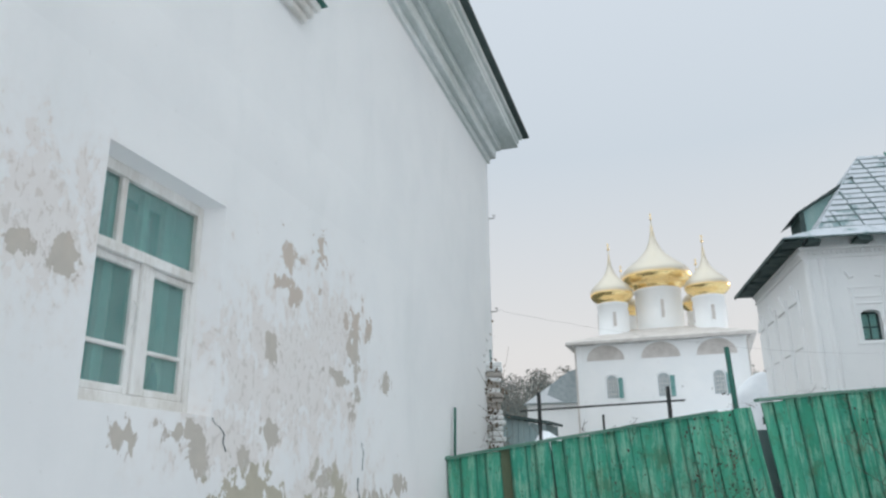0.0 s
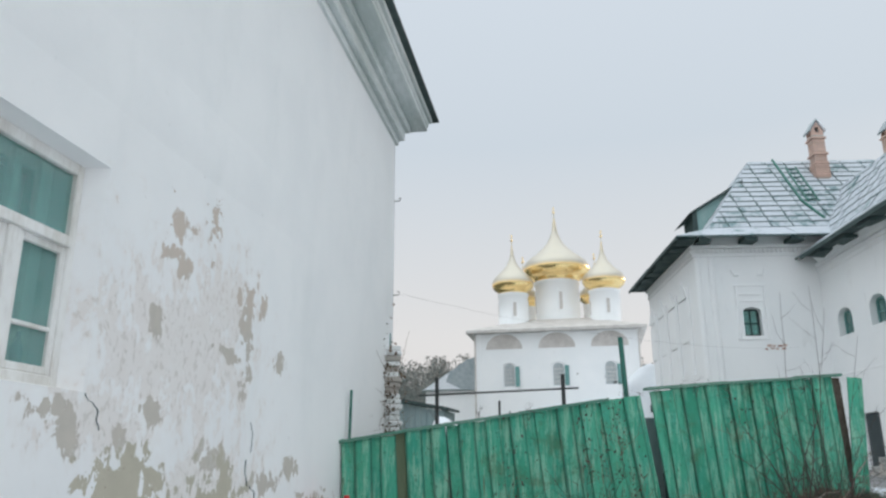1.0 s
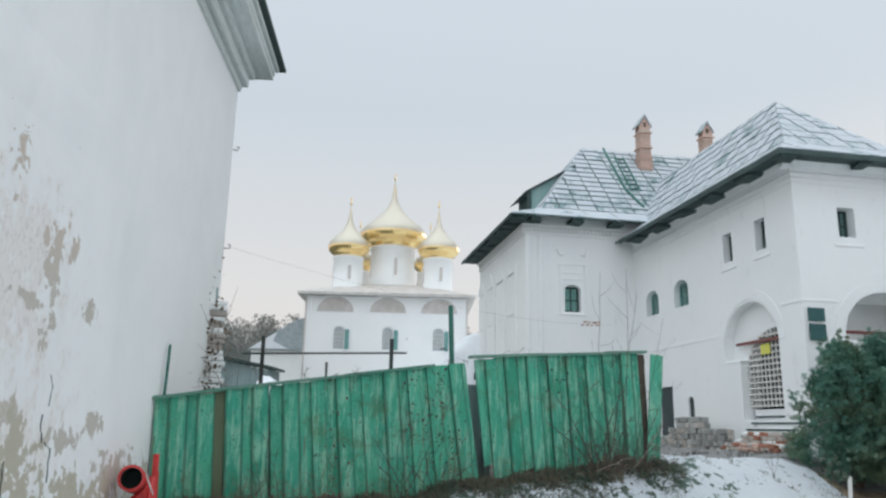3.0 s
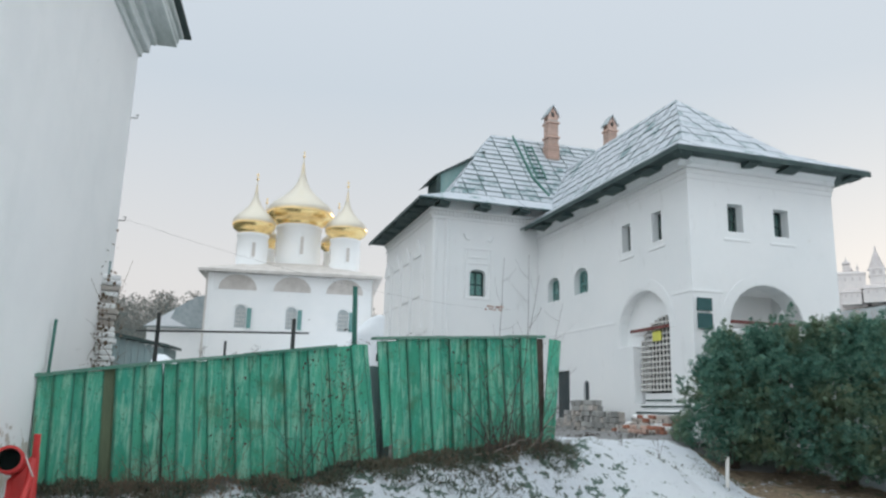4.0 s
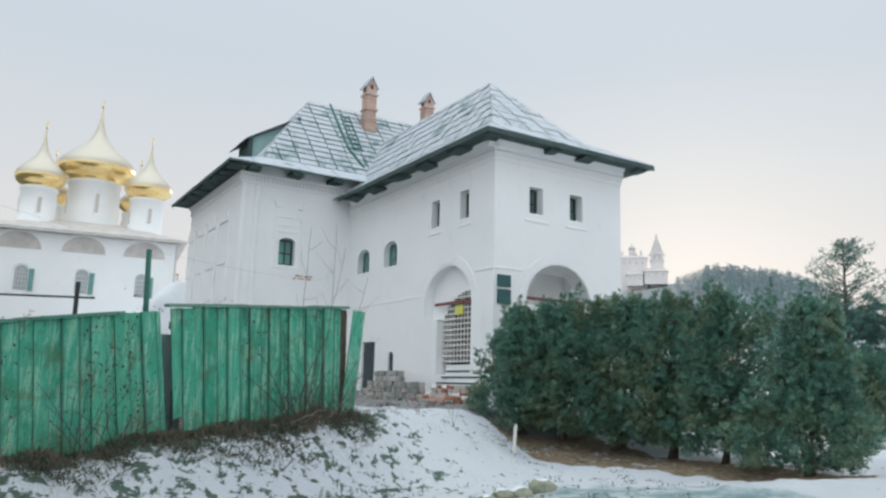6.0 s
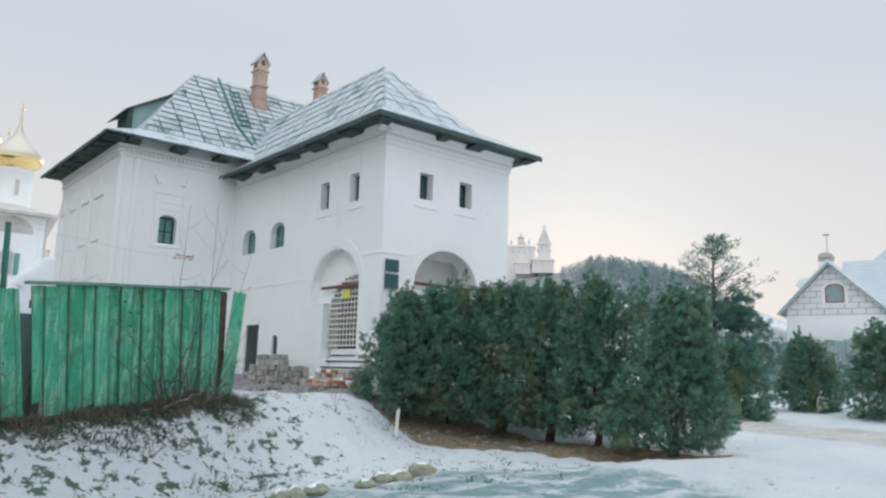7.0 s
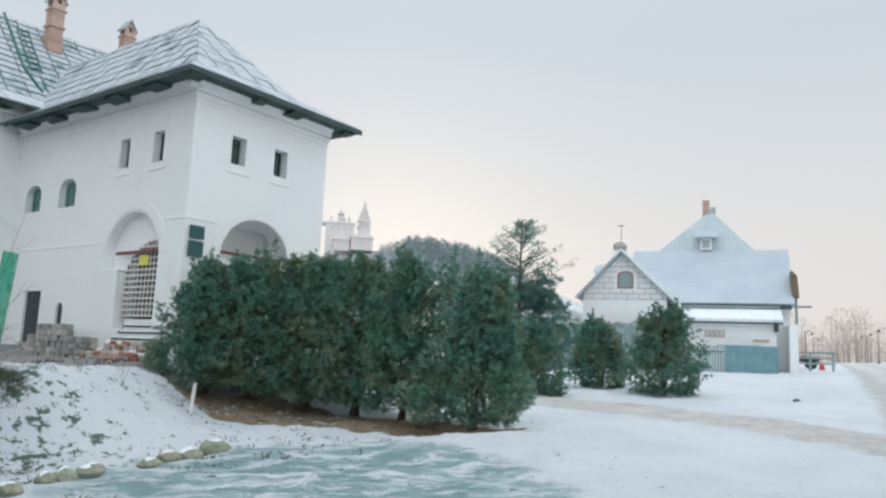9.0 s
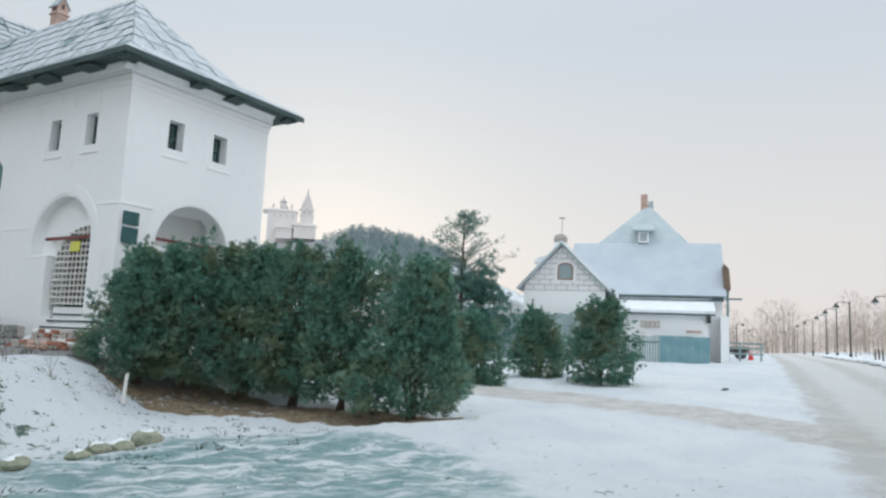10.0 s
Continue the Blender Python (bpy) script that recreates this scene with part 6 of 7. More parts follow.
# ---- far woods, slopes and the convent ----
def woods(name, label, trees, mat, seed, flakes=130):
    """Far trees as many small flakes round a stem: joined, far too many to count."""
    rs = np.random.RandomState(seed)
    ps, outs, sizes, stems = [], [], [], []
    for x, y, h, w in trees:
        z = ground_z(x, y)
        stems.append((x, y, z, h))
        q, a = rs.random_sample(flakes), rs.uniform(0, 6.283, flakes)
        g = w * np.sin(np.pi * np.clip(q * 0.78 + 0.2, 0, 1)) ** 0.8 * rs.random_sample(flakes) ** 0.5
        ps.append(np.stack([x + g * np.cos(a), y + g * np.sin(a), z + h * (0.12 + 0.84 * q)], 1))
        outs.append(np.stack([np.cos(a), np.sin(a), 0.7 + 0 * a], 1))
        sizes.append(np.full(flakes, h * (0.05 if flakes < 200 else 0.036)))
    if mat == "woods":
        v, f = blades(np.concatenate(ps), np.concatenate(outs) * np.array((0.5, 0.5, 1.2)), np.concatenate(sizes) * 3.0, rs, 0.018)
    else:
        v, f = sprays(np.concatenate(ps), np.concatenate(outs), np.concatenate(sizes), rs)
    k = len(v)
    sv, sf = [], []
    for x, y, z, h in stems:
        sf.append((k + len(sv), k + len(sv) + 1, k + len(sv) + 2))
        sv += [(x - 0.012 * h, y + 0.012 * h, z - 1), (x + 0.012 * h, y - 0.012 * h, z - 1), (x, y, z + 0.95 * h)]
    ob = raw(name, v.tolist() + sv, f.tolist() + sf, M[mat])
    return tagged(ob, label, "woods", kind="stuff")


r = random.Random(21)
hill_trees = []
for _ in range(1250):
    a, d = radians(49.0 + 11.5 * r.random() ** 1.05), r.uniform(300, 480)
    rise = 0.4 + 0.6 * min(1.0, max(0.0, (math.degrees(a) - 49.6) / 2.0)) * min(1.0, max(0.3, (60.5 - math.degrees(a)) / 3.5))
    hill_trees.append((d * math.sin(a), d * math.cos(a), r.uniform(7.5, 11.5) * rise, r.uniform(2, 3.4) * rise))
woods("hill_woods", "winter woods along the convent hill, tinted blue for haze", hill_trees, "fir_woods", 1, 65)
ridge_trees = []
for _ in range(460):
    a, d = radians(r.uniform(-9, 18)), r.uniform(200, 330)
    ridge_trees.append((d * math.sin(a), d * math.cos(a), r.uniform(9, 14), r.uniform(2.5, 5)))
woods("ridge_woods", "mixed winter woods on the ridge beyond the church", ridge_trees, "ridge", 2, 201)
road_trees = []
for _ in range(190):
    d = r.uniform(60, 330)
    off = r.uniform(-9, -40) if r.random() < 0.7 else r.uniform(12, 40)
    road_trees.append((d, 0.157 * d + off * (0.5 + d / 200), r.uniform(4.5, 8.5), r.uniform(1.5, 3.0)))
for _ in range(240):
    a, d = radians(r.uniform(74, 100)), r.uniform(260, 520)
    road_trees.append((d * math.sin(a), d * math.cos(a), r.uniform(10, 20), r.uniform(4, 8)))
brush = []
for _ in range(420):
    a, d = radians(r.uniform(43.5, 51.0)), r.uniform(230, 395)
    brush.append((d * math.sin(a), d * math.cos(a), r.uniform(3.0, 6.0), r.uniform(1.2, 2.6)))
woods("hill_brush", "pale leafless brush on the slope below the convent", brush, "woods", 4, 220)
woods("roadside_woods", "leafless trees along the road and beyond", road_trees, "woods", 3, 250)


def convent():
    """White church and tent-roofed bell tower on the hill."""
    d = 420.0
    c = thing("hill_convent", "distant white convent church and tent-roofed bell tower on the hill", "church", frame_at((d * math.sin(radians(46.3)), d * math.cos(radians(46.3)), 0), 46.3 + 90))

    def z(e):
        return 1.6 + d * math.tan(radians(e))

    def s(a):
        return d * math.tan(radians(a - 46.3))

    white, slate = M["far_stone"], M["far_roof"]
    part("wall", bx((s(44.9), 0, z(6.5)), (s(47.08), 12, z(9.7))), white, c)
    part("cornice", bx((s(44.55), -0.4, z(9.7)), (s(47.13), 12.4, z(9.77))), white, c)
    part("roof", prism(bmesh.new(), [(s(44.55), -0.4, z(9.77)), (s(47.13), -0.4, z(9.77)), (s(46.6), 4, z(9.98)), (s(45.1), 4, z(9.98))], (0, 8, 0)), slate, c)
    for a, r_, e0, e1, tip in ((46.0, 1.75, 9.85, 10.42, 11.08), (45.27, 0.55, 9.8, 10.15, 10.55), (46.65, 0.55, 9.8, 10.15, 10.62), (46.3, 0.5, 9.8, 10.05, 10.4)):
        part("drum", lathe(bmesh.new(), [(r_, z(e0)), (r_, z(e1))], (s(a), 6, 0), 12), white, c)
        part("dome", onion(bmesh.new(), (s(a), 6, 0), r_ * 1.15, z(e1), z(tip) - z(e1)), slate, c)
        for k in range(3):
            part("drum_window", bx((s(a) + (k - 1) * r_ * 0.6 - 0.1 * r_, 6 - r_ * 1.02, z(e0) + 0.3 * (z(e1) - z(e0))), (s(a) + (k - 1) * r_ * 0.6 + 0.1 * r_, 6 - r_ * 0.7, z(e0) + 0.8 * (z(e1) - z(e0)))), slate, c)
    for k in range(4):
        part("window", bx((s(45.35 + 0.45 * k), -0.06, z(9.25)), (s(45.47 + 0.45 * k), 0.1, z(9.5))), slate, c)
    for a, b, base, eave, ridge in ((45.6, 46.75, 7.6, 8.4, 8.7), (46.85, 48.5, 7.7, 8.62, 8.95)):
        part("low_range", bx((s(a), -5, z(base)), (s(b), 6, z(eave))), white, c)
        part("low_roof", prism(bmesh.new(), [(s(a) - 0.6, -5.5, z(eave)), (s(b) + 0.6, -5.5, z(eave)), (s(b) - 1.2, 0, z(ridge)), (s(a) + 1.2, 0, z(ridge))], (0, 6, 0)), slate, c)
        for k in range(3):
            m = s(a) + (s(b) - s(a)) * (0.2 + 0.3 * k)
            part("window", bx((m - 0.3, -5.06, z(eave) - 2.4), (m + 0.3, -4.9, z(eave) - 1.1)), slate, c)
    part("bell_tower", bx((s(47.34), 0, z(6.0)), (s(48.26), 7, z(9.98))), white, c)
    part("tower_band", bx((s(47.28), -0.3, z(9.52)), (s(48.32), 7.3, z(9.58))), white, c)
    for k in (-1, 1):
        part("bell_opening", prism(bmesh.new(), [(p, -0.1, q) for p, q in arch_outline(s(47.79) + k * 1.55, 0.75, z(9.62), z(9.8), 0.75, 6)], (0, 0.2, 0)), slate, c)
    part("tent_roof", lathe(bmesh.new(), [(4.5, z(9.98)), (3.6, z(10.1)), (0.4, z(11.3)), (0.55, z(11.36)), (0.05, z(11.6))], (s(47.79), 3.5, 0), 8), slate, c)


convent()


# ---- things behind and beside the fence ----
def polar(heading, dist):
    return dist * math.sin(radians(heading)), dist * math.cos(radians(heading))


def pipe_frame():
    t = thing("pipe_frame", "dark iron posts joined by a thin rail behind the fence", "frame")
    tops = []
    for a, d, top in ((-3.0, 13.2, 3.02), (6.3, 13.0, 3.03), (1.6, 13.1, 2.62)):
        x, y = polar(a, d)
        part("post", tube(bmesh.new(), [(x, y, 0.6), (x, y, top)], 0.034 if top > 2.8 else 0.02, sides=8), M["iron"], t)
        tops.append((x, y))
    x0, y0 = polar(-4.4, 13.2)
    x1, y1 = polar(7.4, 13.0)
    part("rail", tube(bmesh.new(), [(x0, y0, 2.72), (x1, y1, 2.8)], 0.016, sides=6), M["iron"], t)


pipe_frame()
x, y = polar(10.7, 11.3)
pole = thing("green_pole", "tall weathered green pole behind the fence gap", "pole", pose(x, y, 0))
part("pole", tube(bmesh.new(), [(0, 0, 0.5), (0.02, 0, 2.2), (-0.02, 0, 3.35)], 0.04, 0.036, 8), M["tin_green"], pole)


def ragged_pillar():
    """Flaking masonry stump at the building's corner, overgrown with dead creeper."""
    x, y = -1.38, 11.98
    t = thing("masonry_pillar", "flaking whitewashed brick pillar hung with dead creeper", "pillar", pose(x, y, 0, 0, 0, 8))
    r = random.Random(3)
    for k in range(34):
        z = 0.6 + 0.082 * k
        e = 0.17 + r.uniform(-0.025, 0.03)
        o = r.uniform(-0.02, 0.02)
        part("brick_course", bx((-e + o, -e, z), (e + o, e, z + 0.07), 0.012), M["white"] if r.random() < 0.88 else M["mortar"], t)
    part("core", bx((-0.15, -0.15, 0.4), (0.15, 0.15, 3.36)), M["mortar"], t)


ragged_pillar()


def tangle(name, label, category, base, count, spread, height, seed, mat, r0=0.008, curl=0.35, group="", lean=0.35):
    """Loose thin stems that rise from a place and wander, each with side twigs, as one plant."""
    r = random.Random(seed)
    t = thing(name, label, category, pose(*base), group=group)
    for _ in range(count):
        p = Vector((r.gauss(0, spread), r.gauss(0, spread * 0.5), -0.05))
        way = Vector((r.gauss(0, lean), r.gauss(0, lean), 1)).normalized()
        pts = [p.copy()]
        ln = height * r.uniform(0.5, 1.1)
        for k in range(6):
            way = (way + Vector((r.gauss(0, curl), r.gauss(0, curl), r.gauss(0, curl * 0.5)))).normalized()
            p = p + way * ln / 6
            pts.append(p.copy())
        bm = tube(bmesh.new(), pts, r0, r0 * 0.35, 5)
        for k in (2, 3, 4, 5):
            q = pts[k] + Vector((r.gauss(0, 0.25), r.gauss(0, 0.2), r.uniform(0.0, 0.3))) * height * 0.5
            tube(bm, [pts[k], pts[k].lerp(q, 0.5) + Vector((0, 0, 0.02)), q], r0 * 0.55, r0 * 0.2, 4)
        part("stem", bm, M[mat], t)
    return t


def creeper(name, label, centre, size, count, seed, mat, leaf=0.05):
    """Dead leaves of a creeper as one clump."""
    rs = np.random.RandomState(seed)
    p = np.array(centre) + rs.normal(0, 1, (count, 3)) * np.array(size)
    o = rs.normal(0, 1, (count, 3))
    v, f = sprays(p, o / np.linalg.norm(o, axis=1)[:, None], leaf, rs, 0.6)
    ob = raw(name, v.tolist(), f.tolist(), M[mat])
    return tagged(ob, label, "creeper", kind="stuff")


x, y = -1.46, 11.82
tangle("dead_creeper", "leafless creeper climbing a flaking pillar", "creeper", (x, y, 1.2), 18, 0.14, 2.5, 4, "dry", 0.006, 0.36)
creeper("creeper_leaves", "withered brown leaves of a creeper on the pillar", (x + 0.02, y - 0.04, 2.6), (0.15, 0.08, 0.45), 300, 5, "dry", 0.05)
x, y = polar(-5.2, 15.5)
tangle("dead_bush", "brown leafless bush behind the fence", "shrub", (x, y, 1.2), 22, 0.35, 1.7, 8, "dry", 0.007, 0.3)


def shed():
    x, y = polar(-4.6, 24.0)
    t = thing("plank_shed", "small grey-green plank shed with snow on its roof", "shed", pose(x, y, 0, 0, 0, -12))
    for k in range(10):
        part("board", bx((-0.9 + 0.18 * k, 0, 1.4), (-0.735 + 0.18 * k, 0.03, 3.55 - 0.04 * k)), M["grey_board"], t)
    part("roof", prism(bmesh.new(), [(-1.05, -0.15, 3.58), (1.05, -0.15, 3.2), (1.05, -0.15, 3.28), (-1.05, -0.15, 3.68)], (0, 1.6, 0)), M["eave_wood"], t)
    part("side", bx((-0.9, 0.03, 1.4), (0.9, 1.4, 3.2)), M["grey_board"], t)
    hx, hy = polar(-2.6, 23)
    m = thing("snow_heap", "heap of old snow behind the fence", "snow", pose(hx, hy, 0))
    bm = bmesh.new()
    bmesh.ops.create_icosphere(bm, subdivisions=3, radius=1.0, matrix=Matrix.Diagonal((0.7, 0.7, 1.1, 1)) @ Matrix.Identity(4))
    for v in bm.verts:
        v.co += Vector((0, 0, 1.6)) + 0.45 * noise.noise_vector(v.co * 1.3) + 0.12 * noise.noise_vector(v.co * 5)
    part("heap", bm, M["snow"], m, smooth=True)


shed()


def wing_drift():
    t = thing("snow_drift", "snow drift banked against the end of the white wing", "snow", pose(6.9, 30.4, 1.6))
    bm = bmesh.new()
    bmesh.ops.create_icosphere(bm, subdivisions=4, radius=1.0)
    for v in bm.verts:
        c = v.co.copy()
        v.co = Vector((c.x * 1.8, c.y * 1.1, 3.7 * max(c.z, -0.4))) + 0.2 * noise.noise_vector(c * 2.0)
    part("drift", bm, M["snow"], t, smooth=True)


wing_drift()


def debris_chute():
    """A red plastic chute lying folded against the wall beside the fence."""
    t = thing("plastic_chute", "red plastic rubble chute folded against the wall", "chute", WALL)
    mouth = pose(-4.12, -0.24, 1.06, 0, -82, 12)
    part("mouth", lathe(bmesh.new(), [(0.1, 0.0), (0.125, 0.0), (0.125, -0.35), (0.1, -0.35), (0.1, 0.0)], (0, 0, 0), 20, False), M["red"], t, smooth=True).matrix_basis = mouth
    # dark sleeve added for the shade inside the tube
    part("mouth_lining", lathe(bmesh.new(), [(0.001, -0.3), (0.098, -0.3), (0.098, -0.02)], (0, 0, 0), 20, False), M["dark"], t).matrix_basis = mouth
    bm = bmesh.new()
    for k, (s0, s1, z0, z1) in enumerate(((-4.15, -3.75, 0.35, 0.98), (-3.95, -3.68, 0.4, 1.1))):
        prism(bm, [(s0, -0.3 - 0.06 * k, z0 - 0.1), (s1, -0.34 - 0.06 * k, z0), (s1 + 0.04, -0.3 - 0.06 * k, z1), (s0 + 0.22, -0.24 - 0.06 * k, z1 - 0.12)], (0, 0.05, 0))
    part("folded_sheet", bm, M["red"], t)
    for a, b, rr in (((-4.25, -0.42, 0.62), (-3.82, -0.36, 1.04), 0.03), ((-3.7, -0.35, 0.4), (-3.68, -0.33, 1.27), 0.032), ((-4.15, -0.44, 0.4), (-3.86, -0.4, 0.92), 0.025)):
        part("edge_roll", tube(bmesh.new(), [a, ((a[0] + b[0]) / 2 + 0.02, a[1] + 0.02, (a[2] + b[2]) / 2), b], rr, sides=8), M["red"], t)
    part("cord", tube(bmesh.new(), [(-4.06, -0.36, 1.1), (-4.03, -0.4, 0.98), (-3.97, -0.42, 0.9)], 0.008), M["white_iron"], t, "white cord")


debris_chute()


# ---- bank, weeds and shrubs ----


def bare_shrub(s, off, height, seed, stems, label, r0=0.014):
    p = FENCE @ Vector((s, off, 0))
    return tangle("bare_shrub", label, "shrub", (p.x, p.y, ground_z(p.x, p.y)), stems, 0.12, height, seed, "twig", r0, 0.2, "bare shrubs by the fence")


def tall_sapling(name, label, routes, seed, r0=0.009):
    """Slender stems that sway upward past the fence top, each given by its foot, tip and bow along the fence."""
    r = random.Random(seed)
    t = thing(name, label, "sapling", FENCE, group="saplings by the fence")
    for s0, s1, z1, bow, off in routes:
        p = FENCE @ Vector((s0, off, 0))
        z0 = ground_z(p.x, p.y) - 0.05
        pts = [(s0 + (s1 - s0) * f + bow * math.sin(3.1416 * f) + r.gauss(0, 0.012), off + 0.05 * math.sin(4 * f), z0 + (z1 - z0) * f) for f in np.linspace(0, 1, 9)]
        bm = tube(bmesh.new(), pts, r0, r0 * 0.3, 5)
        for k in range(3, 8):
            a = r.choice((-1, 1)) * r.uniform(0.12, 0.4)
            q = (pts[k][0] + a, pts[k][1] + r.uniform(-0.1, 0.05), pts[k][2] + r.uniform(0.1, 0.45))
            tube(bm, [pts[k], ((pts[k][0] + q[0]) / 2, pts[k][1], (pts[k][2] + q[2]) / 2 - 0.03), q], r0 * 0.45, r0 * 0.15, 4)
        part("stem", bm, M["twig"], t)
    return t


tall_sapling("tall_sapling", "tall thin leafless sapling swaying above the fence", ((6.3, 6.05, 3.9, -0.12, -0.3), (6.35, 6.5, 4.0, 0.1, -0.33), (6.4, 6.75, 3.7, -0.05, -0.28), (6.5, 7.2, 3.3, 0.08, -0.3)), 3, 0.0058)
tall_sapling("forked_shrub", "dark forked leafless shrub before the green fence", ((5.95, 5.2, 2.1, 0.1, -0.3), (5.98, 5.6, 2.45, 0.05, -0.34), (6.0, 6.5, 2.4, -0.05, -0.3), (6.02, 6.3, 2.7, 0.12, -0.36), (5.9, 5.0, 1.7, 0.15, -0.4)), 4, 0.010)
bare_shrub(6.35, -0.3, 1.5, 5, 12, "dense leafless twigs at the end of the fence", 0.005)
bare_shrub(6.05, -0.3, 1.2, 6, 12, "dense leafless twigs at the end of the fence", 0.005)
bare_shrub(3.0, -0.25, 1.3, 7, 6, "thin leafless shrub against the long fence", 0.006)
bare_shrub(1.2, -0.3, 1.0, 8, 6, "thin leafless shrub against the long fence", 0.006)
bare_shrub(6.6, -0.35, 1.0, 15, 16, "dense leafless twigs at the end of the fence", 0.0045)
bare_shrub(5.7, -0.3, 0.9, 16, 14, "dense leafless twigs at the end of the fence", 0.0045)
bare_shrub(3.5, -0.2, 0.9, 17, 10, "thin leafless shrub against the long fence", 0.005)
for k, (s, z, wide, tall, count) in enumerate(((3.25, 1.75, 0.16, 0.3, 90), (3.6, 2.1, 0.05, 0.35, 50), (2.1, 1.35, 0.2, 0.3, 60), (3.75, 1.4, 0.1, 0.2, 40), (5.4, 2.3, 0.12, 0.15, 30))):
    p = FENCE @ Vector((s, -0.09, z))
    creeper("creeper_leaves", "withered brown creeper clinging to the green fence", tuple(p), (wide, 0.02, tall), count, 300 + k, "twig", 0.03)
    tangle("dead_creeper", "leafless creeper clinging to the green fence", "creeper", tuple(p - Vector((0, 0.02, 0.35))), 7, wide * 0.8, 0.7, 320 + k, "dry", 0.003, 0.3, "", 0.12)
for k, (s, off, n) in enumerate(((0.6, -0.35, 26), (1.3, -0.4, 26), (2.0, -0.35, 30), (2.9, -0.35, 22), (3.8, -0.3, 20), (5.0, -0.4, 26), (6.0, -0.45, 30), (6.8, -0.4, 22))):
    p = FENCE @ Vector((s, off, 0))
    tangle("dead_weeds", "brown dead weeds along the fence foot", "weeds", (p.x, p.y, ground_z(p.x, p.y)), int(n * 1.4), 0.26, 0.62, 40 + k, "dry", 0.003, 0.35, "dead weeds")
# creeper over the fence tops and dark planks behind the gap
for k, (s, z, w) in enumerate(((4.7, 2.5, 0.5), (5.6, 2.55, 0.6), (6.4, 2.6, 0.4), (2.6, 2.2, 0.5))):
    p = FENCE @ Vector((s, 0.05, z))
    tangle("dead_creeper", "tangled leafless creeper over the fence top", "creeper", tuple(p), 14, w, 0.35, 90 + k, "twig", 0.004, 0.7)
t = thing("old_planks", "dark old planks stacked behind the gap in the fence", "planks", FENCE)
for k in range(5):
    part("plank", bx((3.9 + 0.05 * k, 0.35 + 0.06 * k, 0.4), (4.5 + 0.04 * k, 0.39 + 0.06 * k, 2.2 - 0.16 * k), 0.005), M["eave_wood"] if k % 2 else M["grey_board"], t)
# fallen branches
r = random.Random(17)
for s0, z0, s1, z1, o in ((5.6, 1.0, 6.5, 1.25, -0.3), (6.35, 0.95, 7.15, 1.7, -0.25)):
    t = thing("fallen_branch", "pale bare branch fallen against the fence", "branch", FENCE)
    pts = [(s0 + (s1 - s0) * f + r.gauss(0, 0.02), o - 0.05 * math.sin(3 * f), z0 + (z1 - z0) * f ** 1.3 + r.gauss(0, 0.02)) for f in np.linspace(0, 1, 8)]
    bm = tube(bmesh.new(), pts, 0.013, 0.005)
    for k in (3, 5):
        tube(bm, [pts[k], (pts[k][0] + 0.16, pts[k][1], pts[k][2] - 0.03), (pts[k][0] + 0.3, pts[k][1], pts[k][2] + 0.08)], 0.006, 0.003, 4)
    part("branch", bm, M["woods_bark"], t)


def litter():
    """Grass blades, dead leaves and small clods that show through the snow near the fence."""
    rs = np.random.RandomState(77)
    ps, ways, lp, lo = [], [], [], []

    def tuft(x, y, count, wide):
        for _ in range(count):
            a, b = x + rs.normal(0, wide), y + rs.normal(0, wide * 0.8)
            ps.append((a, b, ground_z(a, b) - 0.006))
            ways.append(((a - x) / wide * 0.55 + rs.normal(0, 0.3), (b - y) / wide * 0.55 + rs.normal(0, 0.3), rs.uniform(0.25, 0.9)))

    n = 0
    while n < 620:
        s, d = rs.uniform(-1.5, 7.5), -rs.exponential(0.42) - 0.05
        p = FENCE @ Vector((s, d, 0))
        if noise.noise((p.x * 1.1, p.y * 1.1, 5.0)) < 0.05 - 0.5 * math.exp(-abs(d) * 2.2):
            continue
        tuft(p.x, p.y, rs.randint(14, 48), rs.uniform(0.04, 0.1))
        n += 1
    for _ in range(1500):
        s, d = rs.uniform(-1.5, 7.3), -abs(rs.normal(0, 0.3)) - 0.04
        p = FENCE @ Vector((s, d, 0))
        lp.append((p.x, p.y, ground_z(p.x, p.y) + 0.004))
        lo.append((rs.normal(0, 0.7), rs.normal(0, 0.7), 0.1))
    v, f = blades(np.array(ps), np.array(ways), 0.09, rs, 0.07)
    tagged(raw("grass", v.tolist(), f.tolist(), M["grass"]), "tufts of winter grass showing through the snow", "grass", kind="stuff")
    v, f = sprays(np.array(lp), np.array(lo), 0.034, rs, 0.6)
    tagged(raw("leaf_litter", v.tolist(), f.tolist(), M["dry"]), "brown fallen leaves and clods along the fence", "leaves", kind="stuff")
    # low tufts over the open snow
    ps, ways = [], []
    for _ in range(260):
        x, y = rs.uniform(4.6, 10.4), rs.uniform(7.4, 14.5)
        if (y > 13.2 and x > 9) or noise.noise((x * 0.6, y * 0.9, 2.0)) < -0.1:
            continue
        tuft(x, y, rs.randint(5, 20), rs.uniform(0.03, 0.08))
    v, f = blades(np.array(ps), np.array(ways) * np.array((1, 1, 0.5)), 0.06, rs, 0.1)
    tagged(raw("snow_tufts", v.tolist(), f.tolist(), M["grass"]), "small dark tufts poking through the open snow", "grass", kind="stuff")


litter()


